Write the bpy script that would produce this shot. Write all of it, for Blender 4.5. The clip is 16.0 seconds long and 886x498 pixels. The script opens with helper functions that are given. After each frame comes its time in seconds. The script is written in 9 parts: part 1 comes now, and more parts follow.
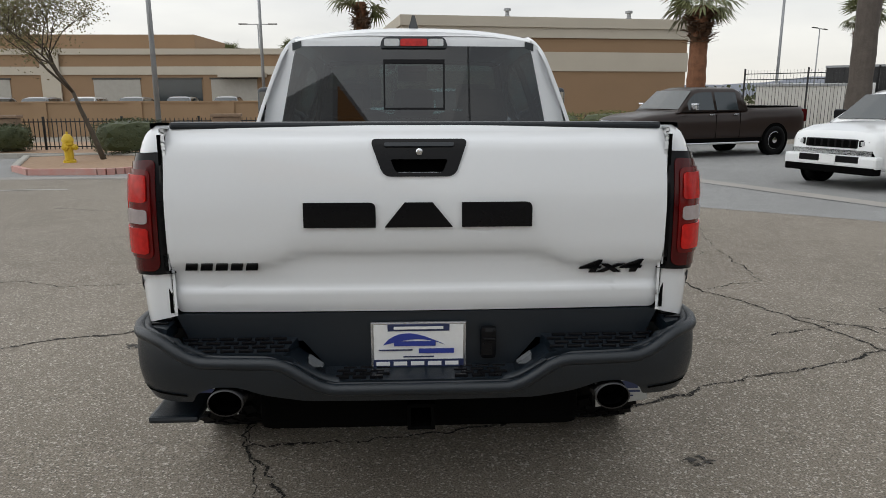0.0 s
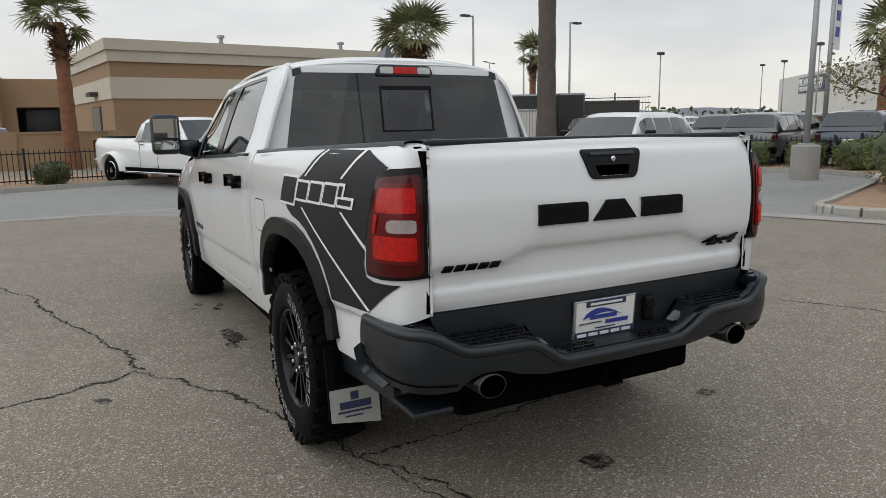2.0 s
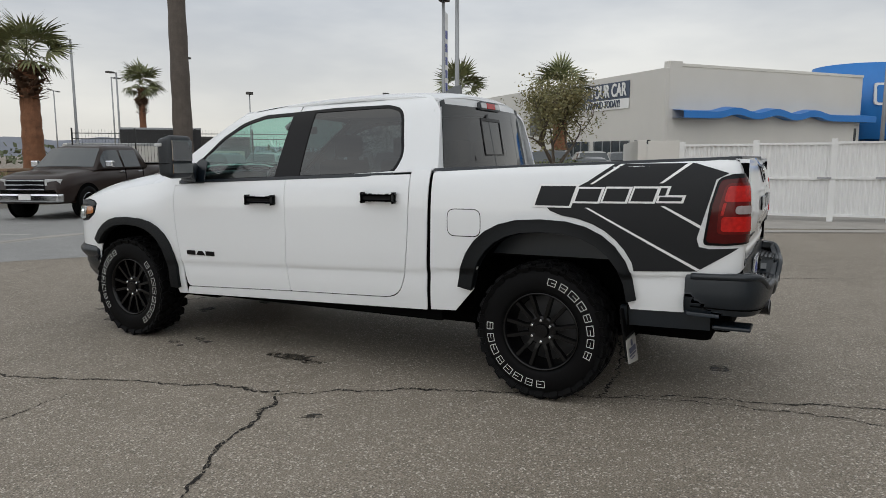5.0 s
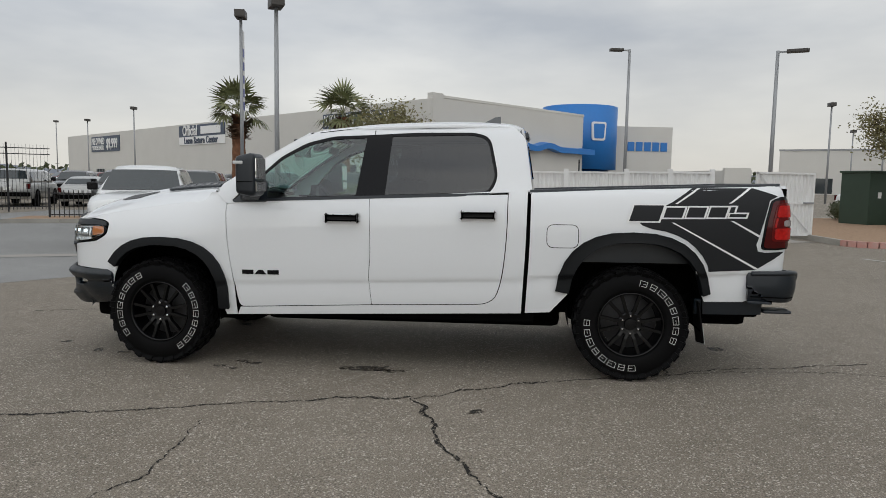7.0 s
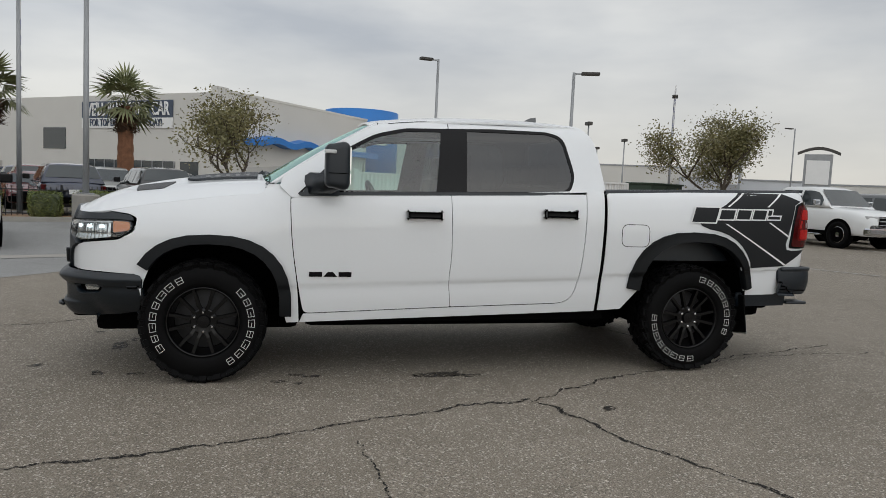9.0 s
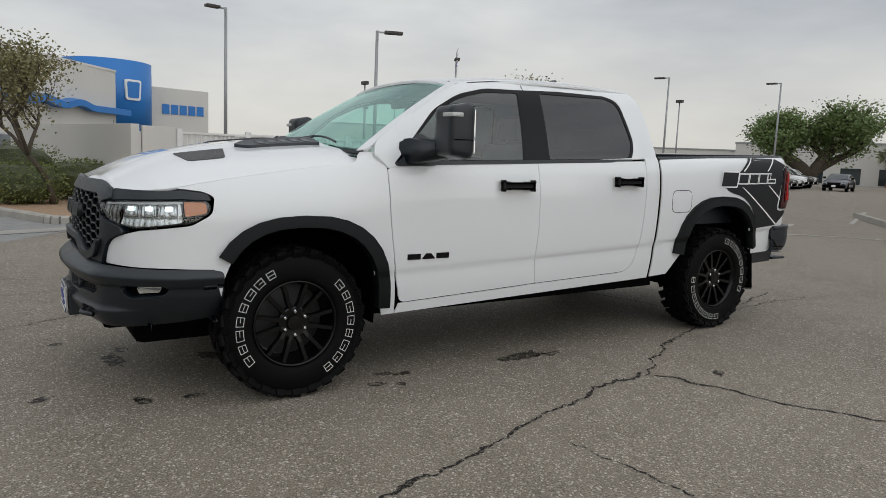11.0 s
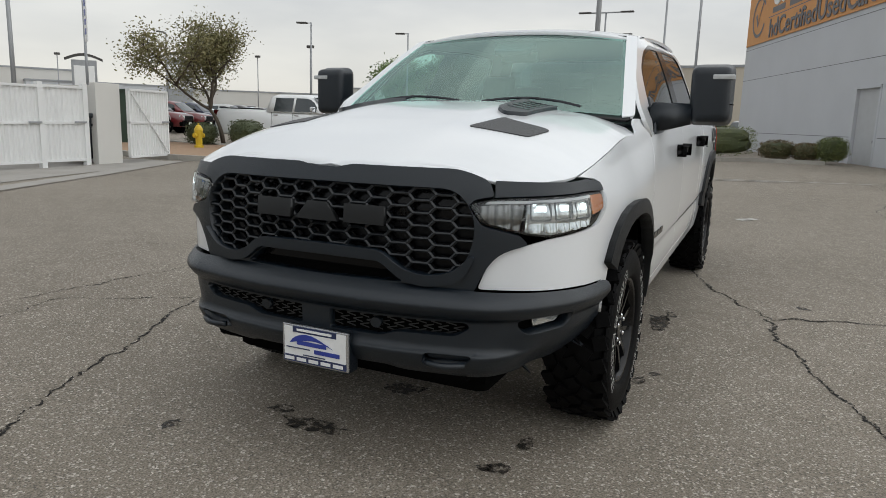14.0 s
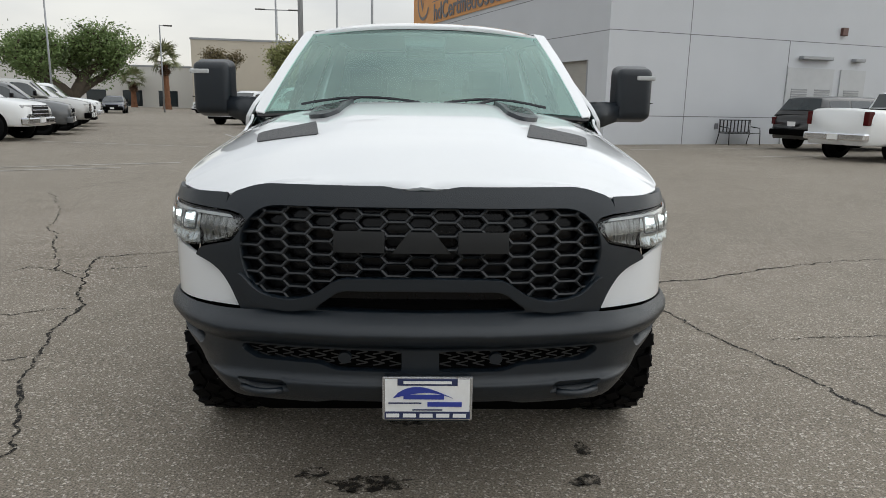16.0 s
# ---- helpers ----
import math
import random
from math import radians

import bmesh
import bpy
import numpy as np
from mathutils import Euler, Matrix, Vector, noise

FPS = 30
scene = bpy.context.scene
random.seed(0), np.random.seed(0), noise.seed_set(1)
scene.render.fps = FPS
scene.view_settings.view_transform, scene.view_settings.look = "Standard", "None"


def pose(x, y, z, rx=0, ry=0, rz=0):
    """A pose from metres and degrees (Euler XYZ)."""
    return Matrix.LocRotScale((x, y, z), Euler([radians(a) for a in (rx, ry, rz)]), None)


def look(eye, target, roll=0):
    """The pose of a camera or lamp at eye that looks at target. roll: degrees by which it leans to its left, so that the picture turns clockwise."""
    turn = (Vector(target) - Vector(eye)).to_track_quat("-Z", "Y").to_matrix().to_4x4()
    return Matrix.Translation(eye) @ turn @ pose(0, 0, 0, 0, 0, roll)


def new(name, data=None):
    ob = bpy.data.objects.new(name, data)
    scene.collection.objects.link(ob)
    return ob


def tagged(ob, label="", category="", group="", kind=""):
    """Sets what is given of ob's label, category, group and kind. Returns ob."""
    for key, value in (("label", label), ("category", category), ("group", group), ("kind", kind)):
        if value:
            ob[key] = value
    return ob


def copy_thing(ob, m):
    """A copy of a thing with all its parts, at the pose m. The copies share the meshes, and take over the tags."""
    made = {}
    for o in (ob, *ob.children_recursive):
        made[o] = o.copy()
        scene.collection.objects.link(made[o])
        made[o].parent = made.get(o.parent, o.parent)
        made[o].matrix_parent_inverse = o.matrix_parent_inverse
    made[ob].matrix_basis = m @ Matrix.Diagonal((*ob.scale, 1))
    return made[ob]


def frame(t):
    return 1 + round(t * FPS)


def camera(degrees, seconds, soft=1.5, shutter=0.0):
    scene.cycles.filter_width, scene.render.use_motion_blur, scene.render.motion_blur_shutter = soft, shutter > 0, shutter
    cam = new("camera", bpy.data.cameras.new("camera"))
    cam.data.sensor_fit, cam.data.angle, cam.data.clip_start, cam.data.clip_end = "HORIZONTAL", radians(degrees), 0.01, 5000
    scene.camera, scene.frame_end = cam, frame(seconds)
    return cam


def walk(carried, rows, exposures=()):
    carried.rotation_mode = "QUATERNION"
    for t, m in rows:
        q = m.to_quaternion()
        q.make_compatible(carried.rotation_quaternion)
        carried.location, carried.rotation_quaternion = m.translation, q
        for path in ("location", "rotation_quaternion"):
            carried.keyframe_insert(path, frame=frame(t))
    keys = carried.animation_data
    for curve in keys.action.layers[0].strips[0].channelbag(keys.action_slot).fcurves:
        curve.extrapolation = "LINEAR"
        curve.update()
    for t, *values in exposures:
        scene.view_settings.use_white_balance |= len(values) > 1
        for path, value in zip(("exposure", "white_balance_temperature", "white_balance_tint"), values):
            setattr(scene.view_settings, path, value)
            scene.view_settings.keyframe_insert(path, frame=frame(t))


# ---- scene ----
cam = camera(65.0, 16.0, soft=0.85)
PATH = [
    (0, (-0.023, -3.24, 1.551), (0.068, -1.289, 1.123), -0.2),
    (0.5, (-0.282, -3.36, 1.531), (-0.047, -1.408, 1.167), -0.4),
    (1, (-0.688, -3.396, 1.512), (-0.241, -1.477, 1.166), 0.6),
    (1.5, (-1.213, -3.263, 1.52), (-0.568, -1.407, 1.15), -0.4),
    (2, (-1.796, -3.183, 1.538), (-0.898, -1.433, 1.177), -1.0),
    (2.5, (-2.371, -2.988, 1.53), (-1.303, -1.335, 1.17), -1.4),
    (3, (-2.967, -2.818, 1.535), (-1.697, -1.309, 1.2), -1.6),
    (3.5, (-3.485, -2.526, 1.527), (-2.056, -1.158, 1.235), -1.5),
    (4, (-4.025, -2.226, 1.527), (-2.469, -0.998, 1.257), -0.9),
    (4.5, (-4.416, -1.826, 1.503), (-2.735, -0.777, 1.231), -0.2),
    (5, (-4.878, -1.392, 1.486), (-3.128, -0.463, 1.218), -0.1),
    (5.2, (-5.065, -1.202, 1.508), (-3.29, -0.326, 1.218), 0.5),
    (7.3, (-6.211, 1.156, 1.441), (-4.225, 1.264, 1.227), 1.7),
    (7.5, (-6.229, 1.393, 1.409), (-4.242, 1.417, 1.175), 2.4),
    (8, (-6.179, 1.976, 1.408), (-4.194, 1.848, 1.195), 2.1),
    (8.2, (-6.148, 2.226, 1.397), (-4.164, 2.046, 1.21), 2.3),
    (10.3, (-5.086, 4.481, 1.315), (-3.33, 3.555, 1.073), 2.9),
    (10.5, (-4.953, 4.671, 1.332), (-3.231, 3.683, 1.092), 3.0),
    (11, (-4.553, 5.07, 1.304), (-2.889, 3.988, 1.052), 2.4),
    (11.5, (-4.097, 5.483, 1.279), (-2.548, 4.241, 1.038), 2.4),
    (12, (-3.62, 5.766, 1.259), (-2.177, 4.406, 1.0), 2.6),
    (12.5, (-3.109, 6.079, 1.258), (-1.741, 4.648, 0.976), 1.7),
    (13, (-2.6, 6.353, 1.267), (-1.426, 4.761, 0.97), 2.6),
    (13.5, (-2.055, 6.591, 1.278), (-0.969, 4.944, 0.955), 1.4),
    (14, (-1.545, 6.833, 1.301), (-0.7, 5.057, 0.936), 1.8),
    (14.5, (-1.032, 6.923, 1.319), (-0.483, 5.032, 0.968), 1.4),
    (15, (-0.598, 7.026, 1.342), (-0.38, 5.068, 0.997), 1.8),
    (15.5, (-0.26, 6.953, 1.35), (-0.24, 4.984, 0.997), 1.9),
    (16, (-0.007, 6.92, 1.397), (-0.06, 4.963, 0.99), 1.1),
]
walk(cam, [(t, look(eye, target, roll)) for t, eye, target, roll in PATH],
     exposures=[(0.0, 0.28, 6510, 8), (3.0, 0.18, 6510, 8), (5.0, 0.06, 6510, 8), (8.0, -0.02, 6510, 8), (10.5, 0.0, 6510, 8), (12.5, 0.10, 6510, 8), (14.5, 0.30, 6510, 7), (16.0, 0.36, 6510, 7)])

# ---- light ----
SUN_EL, SUN_AZ = 40.0, 256.0
world = bpy.data.worlds.new("overcast_sky")
scene.world = world
world.use_nodes = True
wn, wl = world.node_tree.nodes, world.node_tree.links
wn.clear()
w_out = wn.new("ShaderNodeOutputWorld")
w_bg = wn.new("ShaderNodeBackground")
w_sky = wn.new("ShaderNodeTexSky")
w_sky.sky_type, w_sky.sun_disc = "NISHITA", False
w_sky.sun_elevation, w_sky.sun_rotation = radians(SUN_EL), radians(SUN_AZ)
w_co = wn.new("ShaderNodeTexCoord")
w_map = wn.new("ShaderNodeMapping")
w_map.inputs["Scale"].default_value = (1.0, 1.0, 3.4)
w_noise = wn.new("ShaderNodeTexNoise")
w_noise.inputs["Scale"].default_value = 2.1
w_noise.inputs["Detail"].default_value = 5.0
w_noise.inputs["Roughness"].default_value = 0.52
w_ramp = wn.new("ShaderNodeValToRGB")
w_ramp.color_ramp.elements[0].position, w_ramp.color_ramp.elements[0].color = 0.36, (4.6, 4.8, 5.2, 1)
w_ramp.color_ramp.elements[1].position, w_ramp.color_ramp.elements[1].color = 0.66, (7.2, 7.2, 7.2, 1)
# the cloud deck thins out towards the horizon
w_sep = wn.new("ShaderNodeSeparateXYZ")
w_hor = wn.new("ShaderNodeMapRange")
w_hor.inputs["From Min"].default_value, w_hor.inputs["From Max"].default_value = 0.0, 0.2
w_hor.inputs["To Min"].default_value, w_hor.inputs["To Max"].default_value = 0.55, 0.0
w_glow = wn.new("ShaderNodeMixRGB")
w_glow.inputs["Color2"].default_value = (8.0, 7.4, 6.5, 1)
w_mix = wn.new("ShaderNodeMixRGB")
w_mix.inputs["Fac"].default_value = 0.93
wl.new(w_co.outputs["Generated"], w_map.inputs["Vector"])
wl.new(w_map.outputs["Vector"], w_noise.inputs["Vector"])
wl.new(w_noise.outputs["Fac"], w_ramp.inputs["Fac"])
wl.new(w_co.outputs["Generated"], w_sep.inputs["Vector"])
wl.new(w_sep.outputs["Z"], w_hor.inputs["Value"])
wl.new(w_hor.outputs["Result"], w_glow.inputs["Fac"])
wl.new(w_ramp.outputs["Color"], w_glow.inputs["Color1"])
wl.new(w_sky.outputs["Color"], w_mix.inputs["Color1"])
wl.new(w_glow.outputs["Color"], w_mix.inputs["Color2"])
# an overcast dome is brighter overhead than low down
w_up = wn.new("ShaderNodeMapRange")
w_up.inputs["From Min"].default_value, w_up.inputs["From Max"].default_value = 0.05, 0.9
w_up.inputs["To Min"].default_value, w_up.inputs["To Max"].default_value = 1.0, 1.15
w_mul = wn.new("ShaderNodeMixRGB")
w_mul.blend_type = "MULTIPLY"
w_mul.inputs["Fac"].default_value = 1.0
wl.new(w_sep.outputs["Z"], w_up.inputs["Value"])
wl.new(w_mix.outputs["Color"], w_mul.inputs["Color1"])
wl.new(w_up.outputs["Result"], w_mul.inputs["Color2"])
# the deck is thicker, so darker, towards the south
w_dot = wn.new("ShaderNodeVectorMath")
w_dot.operation = "DOT_PRODUCT"
w_dot.inputs[1].default_value = (0.45, -0.89, 0.0)
w_bank = wn.new("ShaderNodeMapRange")
w_bank.inputs["From Min"].default_value, w_bank.inputs["From Max"].default_value = 0.1, 1.0
w_bank.inputs["To Min"].default_value, w_bank.inputs["To Max"].default_value = 1.0, 0.87
w_dim = wn.new("ShaderNodeMixRGB")
w_dim.blend_type = "MULTIPLY"
w_dim.inputs["Fac"].default_value = 1.0
wl.new(w_co.outputs["Generated"], w_dot.inputs[0])
wl.new(w_dot.outputs["Value"], w_bank.inputs["Value"])
wl.new(w_mul.outputs["Color"], w_dim.inputs["Color1"])
wl.new(w_bank.outputs["Result"], w_dim.inputs["Color2"])
# and thinner, so brighter, towards the west, where the sun stands behind it
w_west = wn.new("ShaderNodeVectorMath")
w_west.operation = "DOT_PRODUCT"
w_west.inputs[1].default_value = (-0.88, -0.1, 0.46)
w_thin = wn.new("ShaderNodeMapRange")
w_thin.interpolation_type = "SMOOTHSTEP"
w_thin.inputs["From Min"].default_value, w_thin.inputs["From Max"].default_value = 0.1, 1.0
w_thin.inputs["To Min"].default_value, w_thin.inputs["To Max"].default_value = 1.0, 1.5
w_lit = wn.new("ShaderNodeMixRGB")
w_lit.blend_type = "MULTIPLY"
w_lit.inputs["Fac"].default_value = 1.0
wl.new(w_co.outputs["Generated"], w_west.inputs[0])
wl.new(w_west.outputs["Value"], w_thin.inputs["Value"])
wl.new(w_dim.outputs["Color"], w_lit.inputs["Color1"])
wl.new(w_thin.outputs["Result"], w_lit.inputs["Color2"])
wl.new(w_lit.outputs["Color"], w_bg.inputs["Color"])
w_bg.inputs["Strength"].default_value = 0.109
wl.new(w_bg.outputs["Background"], w_out.inputs["Surface"])

sun = new("sun", bpy.data.lights.new("sun", "SUN"))
sun.data.energy, sun.data.angle, sun.data.color = 0.5, radians(150), (1.0, 0.97, 0.92)
sun.matrix_world = pose(0, 0, 30, 90 - SUN_EL, 0, 180 - SUN_AZ)
scene.view_settings.exposure = 0.0

# ---- materials ----


def nodes_of(name):
    m = bpy.data.materials.new(name)
    m.use_nodes = True
    return m, m.node_tree.nodes, m.node_tree.links, m.node_tree.nodes["Principled BSDF"]


def mat(name, color, rough=0.5, metal=0.0, vary=0.12, scale=3.0, bump=0.0, grain=60.0, coat=0.0, tint=None, spec=0.5, per_object=0.0):
    """A surface whose colour drifts at two scales and whose fine grain is a bump."""
    m, n, l, b = nodes_of(name)
    tc = n.new("ShaderNodeTexCoord")
    big, small = n.new("ShaderNodeTexNoise"), n.new("ShaderNodeTexNoise")
    big.inputs["Scale"].default_value, small.inputs["Scale"].default_value = scale, grain
    big.inputs["Detail"].default_value, small.inputs["Detail"].default_value = 4.0, 3.0
    l.new(tc.outputs["Object"], big.inputs["Vector"])
    l.new(tc.outputs["Object"], small.inputs["Vector"])
    mix = n.new("ShaderNodeMixRGB")
    other = tint or tuple(c * (1 - vary) for c in color)
    mix.inputs["Color1"].default_value, mix.inputs["Color2"].default_value = (*color, 1), (*other, 1)
    add = n.new("ShaderNodeMath")
    add.operation = "MULTIPLY_ADD"
    add.inputs[1].default_value, add.inputs[2].default_value = 0.5, 0.0
    l.new(small.outputs["Fac"], add.inputs[0])
    plus = n.new("ShaderNodeMath")
    plus.operation = "MULTIPLY_ADD"
    plus.inputs[1].default_value = 0.7
    l.new(big.outputs["Fac"], plus.inputs[0])
    l.new(add.outputs[0], plus.inputs[2])
    ramp = n.new("ShaderNodeMapRange")
    ramp.inputs["From Min"].default_value, ramp.inputs["From Max"].default_value = 0.35, 0.85
    l.new(plus.outputs[0], ramp.inputs["Value"])
    l.new(ramp.outputs["Result"], mix.inputs["Fac"])
    last = mix.outputs["Color"]
    if per_object:
        info = n.new("ShaderNodeObjectInfo")
        hsv = n.new("ShaderNodeHueSaturation")
        r2 = n.new("ShaderNodeMapRange")
        r2.inputs["To Min"].default_value, r2.inputs["To Max"].default_value = 1 - per_object, 1 + per_object
        l.new(info.outputs["Random"], r2.inputs["Value"])
        l.new(r2.outputs["Result"], hsv.inputs["Value"])
        l.new(last, hsv.inputs["Color"])
        last = hsv.outputs["Color"]
    l.new(last, b.inputs["Base Color"])
    b.inputs["Roughness"].default_value, b.inputs["Metallic"].default_value = rough, metal
    b.inputs["Specular IOR Level"].default_value = spec
    b.inputs["Coat Weight"].default_value, b.inputs["Coat Roughness"].default_value = coat, 0.04
    if bump:
        bp = n.new("ShaderNodeBump")
        bp.inputs["Strength"].default_value, bp.inputs["Distance"].default_value = bump, 0.004
        l.new(small.outputs["Fac"], bp.inputs["Height"])
        l.new(bp.outputs["Normal"], b.inputs["Normal"])
    return m


def glass(name, tint, gloss=0.02, f0=0.05, sheen=(1, 1, 1)):
    """Thin tinted glass: what lies behind shows through the tint, and the sky is mirrored at a slant."""
    m, n, l, b = nodes_of(name)
    n.remove(b)
    tr, gl, mx, lw = n.new("ShaderNodeBsdfTransparent"), n.new("ShaderNodeBsdfGlossy"), n.new("ShaderNodeMixShader"), n.new("ShaderNodeLayerWeight")
    tr.inputs["Color"].default_value = (*tint, 1)
    gl.inputs["Roughness"].default_value = gloss
    gl.inputs["Color"].default_value = (*sheen, 1)
    lw.inputs["Blend"].default_value = 0.5
    p5, ma = n.new("ShaderNodeMath"), n.new("ShaderNodeMath")
    p5.operation, ma.operation = "POWER", "MULTIPLY_ADD"
    p5.inputs[1].default_value = 4.5
    ma.inputs[1].default_value, ma.inputs[2].default_value = 1.0 - f0, f0
    l.new(lw.outputs["Facing"], p5.inputs[0])
    l.new(p5.outputs[0], ma.inputs[0])
    l.new(ma.outputs[0], mx.inputs[0])
    l.new(tr.outputs[0], mx.inputs[1])
    l.new(gl.outputs[0], mx.inputs[2])
    l.new(mx.outputs[0], n["Material Output"].inputs["Surface"])
    return m


def glow(name, color, power):
    m, n, l, b = nodes_of(name)
    b.inputs["Base Color"].default_value = (*color, 1)
    b.inputs["Emission Color"].default_value = (*color, 1)
    b.inputs["Emission Strength"].default_value = power
    return m


def asphalt(name, dark, light, speck, worn=0.5):
    """Binder with stones of many sizes worn bare, broad stains, and a rough top."""
    m, n, l, b = nodes_of(name)
    tc = n.new("ShaderNodeTexCoord")
    stones, grit, broad, mid = n.new("ShaderNodeTexVoronoi"), n.new("ShaderNodeTexNoise"), n.new("ShaderNodeTexNoise"), n.new("ShaderNodeTexNoise")
    stones.inputs["Scale"].default_value = 105.0
    grit.inputs["Scale"].default_value, grit.inputs["Detail"].default_value = 120.0, 6.0
    broad.inputs["Scale"].default_value, broad.inputs["Detail"].default_value = 0.35, 6.0
    mid.inputs["Scale"].default_value, mid.inputs["Detail"].default_value = 3.5, 6.0
    for t in (stones, grit, broad, mid):
        l.new(tc.outputs["Object"], t.inputs["Vector"])
    base = n.new("ShaderNodeMixRGB")
    base.inputs["Color1"].default_value, base.inputs["Color2"].default_value = (*dark, 1), (*light, 1)
    s1 = n.new("ShaderNodeMath")
    s1.operation = "MULTIPLY_ADD"
    s1.inputs[1].default_value = 0.55
    half = n.new("ShaderNodeMath")
    half.operation = "MULTIPLY"
    half.inputs[1].default_value = 0.45
    l.new(mid.outputs["Fac"], half.inputs[0])
    l.new(broad.outputs["Fac"], s1.inputs[0])
    l.new(half.outputs[0], s1.inputs[2])
    r1 = n.new("ShaderNodeMapRange")
    r1.inputs["From Min"].default_value, r1.inputs["From Max"].default_value = 0.34, 0.66
    l.new(s1.outputs[0], r1.inputs["Value"])
    l.new(r1.outputs["Result"], base.inputs["Fac"])
    bare = n.new("ShaderNodeMixRGB")
    bare.inputs["Color2"].default_value = (*speck, 1)
    sel = n.new("ShaderNodeSeparateColor")
    l.new(stones.outputs["Color"], sel.inputs["Color"])
    r2 = n.new("ShaderNodeMapRange")
    r2.inputs["From Min"].default_value, r2.inputs["From Max"].default_value = 0.80, 1.0
    r2.inputs["To Max"].default_value = worn
    l.new(sel.outputs["Red"], r2.inputs["Value"])
    l.new(r2.outputs["Result"], bare.inputs["Fac"])
    l.new(base.outputs["Color"], bare.inputs["Color1"])
    fine = n.new("ShaderNodeMixRGB")
    fine.blend_type = "MULTIPLY"
    fine.inputs["Fac"].default_value = 0.85
    gr = n.new("ShaderNodeMapRange")
    gr.inputs["From Min"].default_value, gr.inputs["From Max"].default_value = 0.3, 0.7
    gr.inputs["To Min"].default_value, gr.inputs["To Max"].default_value = 0.28, 1.62
    l.new(grit.outputs["Fac"], gr.inputs["Value"])
    l.new(bare.outputs["Color"], fine.inputs["Color1"])
    l.new(gr.outputs["Result"], fine.inputs["Color2"])
    l.new(fine.outputs["Color"], b.inputs["Base Color"])
    b.inputs["Roughness"].default_value = 0.78
    b.inputs["Specular IOR Level"].default_value = 0.35
    bp = n.new("ShaderNodeBump")
    bp.inputs["Strength"].default_value, bp.inputs["Distance"].default_value = 0.5, 0.004
    hs = n.new("ShaderNodeMath")
    hs.operation = "ADD"
    l.new(stones.outputs["Distance"], hs.inputs[0])
    l.new(grit.outputs["Fac"], hs.inputs[1])
    l.new(hs.outputs[0], bp.inputs["Height"])
    l.new(bp.outputs["Normal"], b.inputs["Normal"])
    return m


WHITE = mat("white_paint", (0.735, 0.75, 0.765), 0.32, vary=0.02, coat=1.0, scale=1.0)
TRIM = mat("black_plastic", (0.0045, 0.009, 0.0145), 0.36, spec=0.55, bump=0.25, grain=420.0, vary=0.15)
# the trim's plastic again for the flares, darkened for the shade on the flanks
FLARE = mat("side_shaded_plastic", (0.003, 0.0042, 0.0055), 0.42, spec=0.22, bump=0.3, grain=380.0, vary=0.2)
GLOSSB = mat("gloss_black", (0.005, 0.005, 0.006), 0.16, spec=0.18)
# near-black for dark parts and for the shade in gaps, wells and underneath
DARK = mat("shade_and_underbody_black", (0.0025, 0.0025, 0.0025), 0.9, spec=0.03)
RUBBER = mat("tyre_rubber", (0.0042, 0.0042, 0.0045), 0.6, spec=0.08, bump=0.3, grain=90.0, vary=0.25)
RIM = mat("black_wheel_paint", (0.0025, 0.0025, 0.003), 0.24, spec=0.28, coat=0.08)
CHROME = mat("chrome", (0.75, 0.76, 0.78), 0.12, 1.0, vary=0.03)
STEEL = mat("brushed_steel", (0.22, 0.22, 0.23), 0.34, 1.0)
DECAL = mat("matte_black_vinyl", (0.012, 0.013, 0.015), 0.5, spec=0.25, bump=0.05)
DECALW = mat("white_vinyl", (0.8, 0.8, 0.8), 0.45)
LETTER = mat("raised_white_rubber", (0.62, 0.62, 0.60), 0.6)
REDL = mat("red_lens", (0.075, 0.0015, 0.002), 0.12, coat=0.3, spec=0.2, vary=0.4, grain=25.0)
REDB = mat("bright_red_lens", (0.66, 0.014, 0.010), 0.25, coat=0.25, spec=0.25, vary=0.6, grain=48.0, tint=(0.24, 0.004, 0.003))
CLEARL = mat("clear_lens", (0.55, 0.56, 0.56), 0.12, coat=1.0, vary=0.35, grain=40.0)
AMBER = mat("amber_lens", (0.62, 0.20, 0.05), 0.2, coat=1.0)
REFLECT = mat("lamp_reflector", (0.86, 0.89, 0.88), 0.12, 0.75, vary=0.5, grain=60.0)
LAMP_ON = glow("lit_lamp", (0.86, 0.97, 1.0), 2.2)
SEATM = mat("dark_cloth", (0.06, 0.064, 0.064), 0.85, bump=0.3)
DASHM = mat("dash_plastic", (0.085, 0.09, 0.086), 0.6)
PLATEW = mat("plate_white", (0.80, 0.80, 0.79), 0.4)
PLATEB = mat("plate_blue", (0.03, 0.05, 0.30), 0.4)
PLATEN = mat("plate_navy", (0.02, 0.03, 0.09), 0.4)
GLASS_F = glass("green_tinted_glass", (0.70, 0.85, 0.80), 0.02, 0.09)
GLASS_D = glass("privacy_glass", (0.07, 0.085, 0.095), 0.02, 0.075)
GLASS_W = glass("windscreen_glass", (0.56, 0.90, 0.82), 0.02, 0.20, (0.72, 0.97, 0.90))
LENS = glass("lamp_glass", (0.86, 0.88, 0.89))
ASPHALT = asphalt("asphalt", (0.172, 0.148, 0.116), (0.232, 0.202, 0.163), (0.52, 0.475, 0.42), 0.8)
ASPHALT_OLD = asphalt("old_grey_asphalt", (0.22, 0.22, 0.215), (0.28, 0.28, 0.275), (0.42, 0.41, 0.39), 0.4)


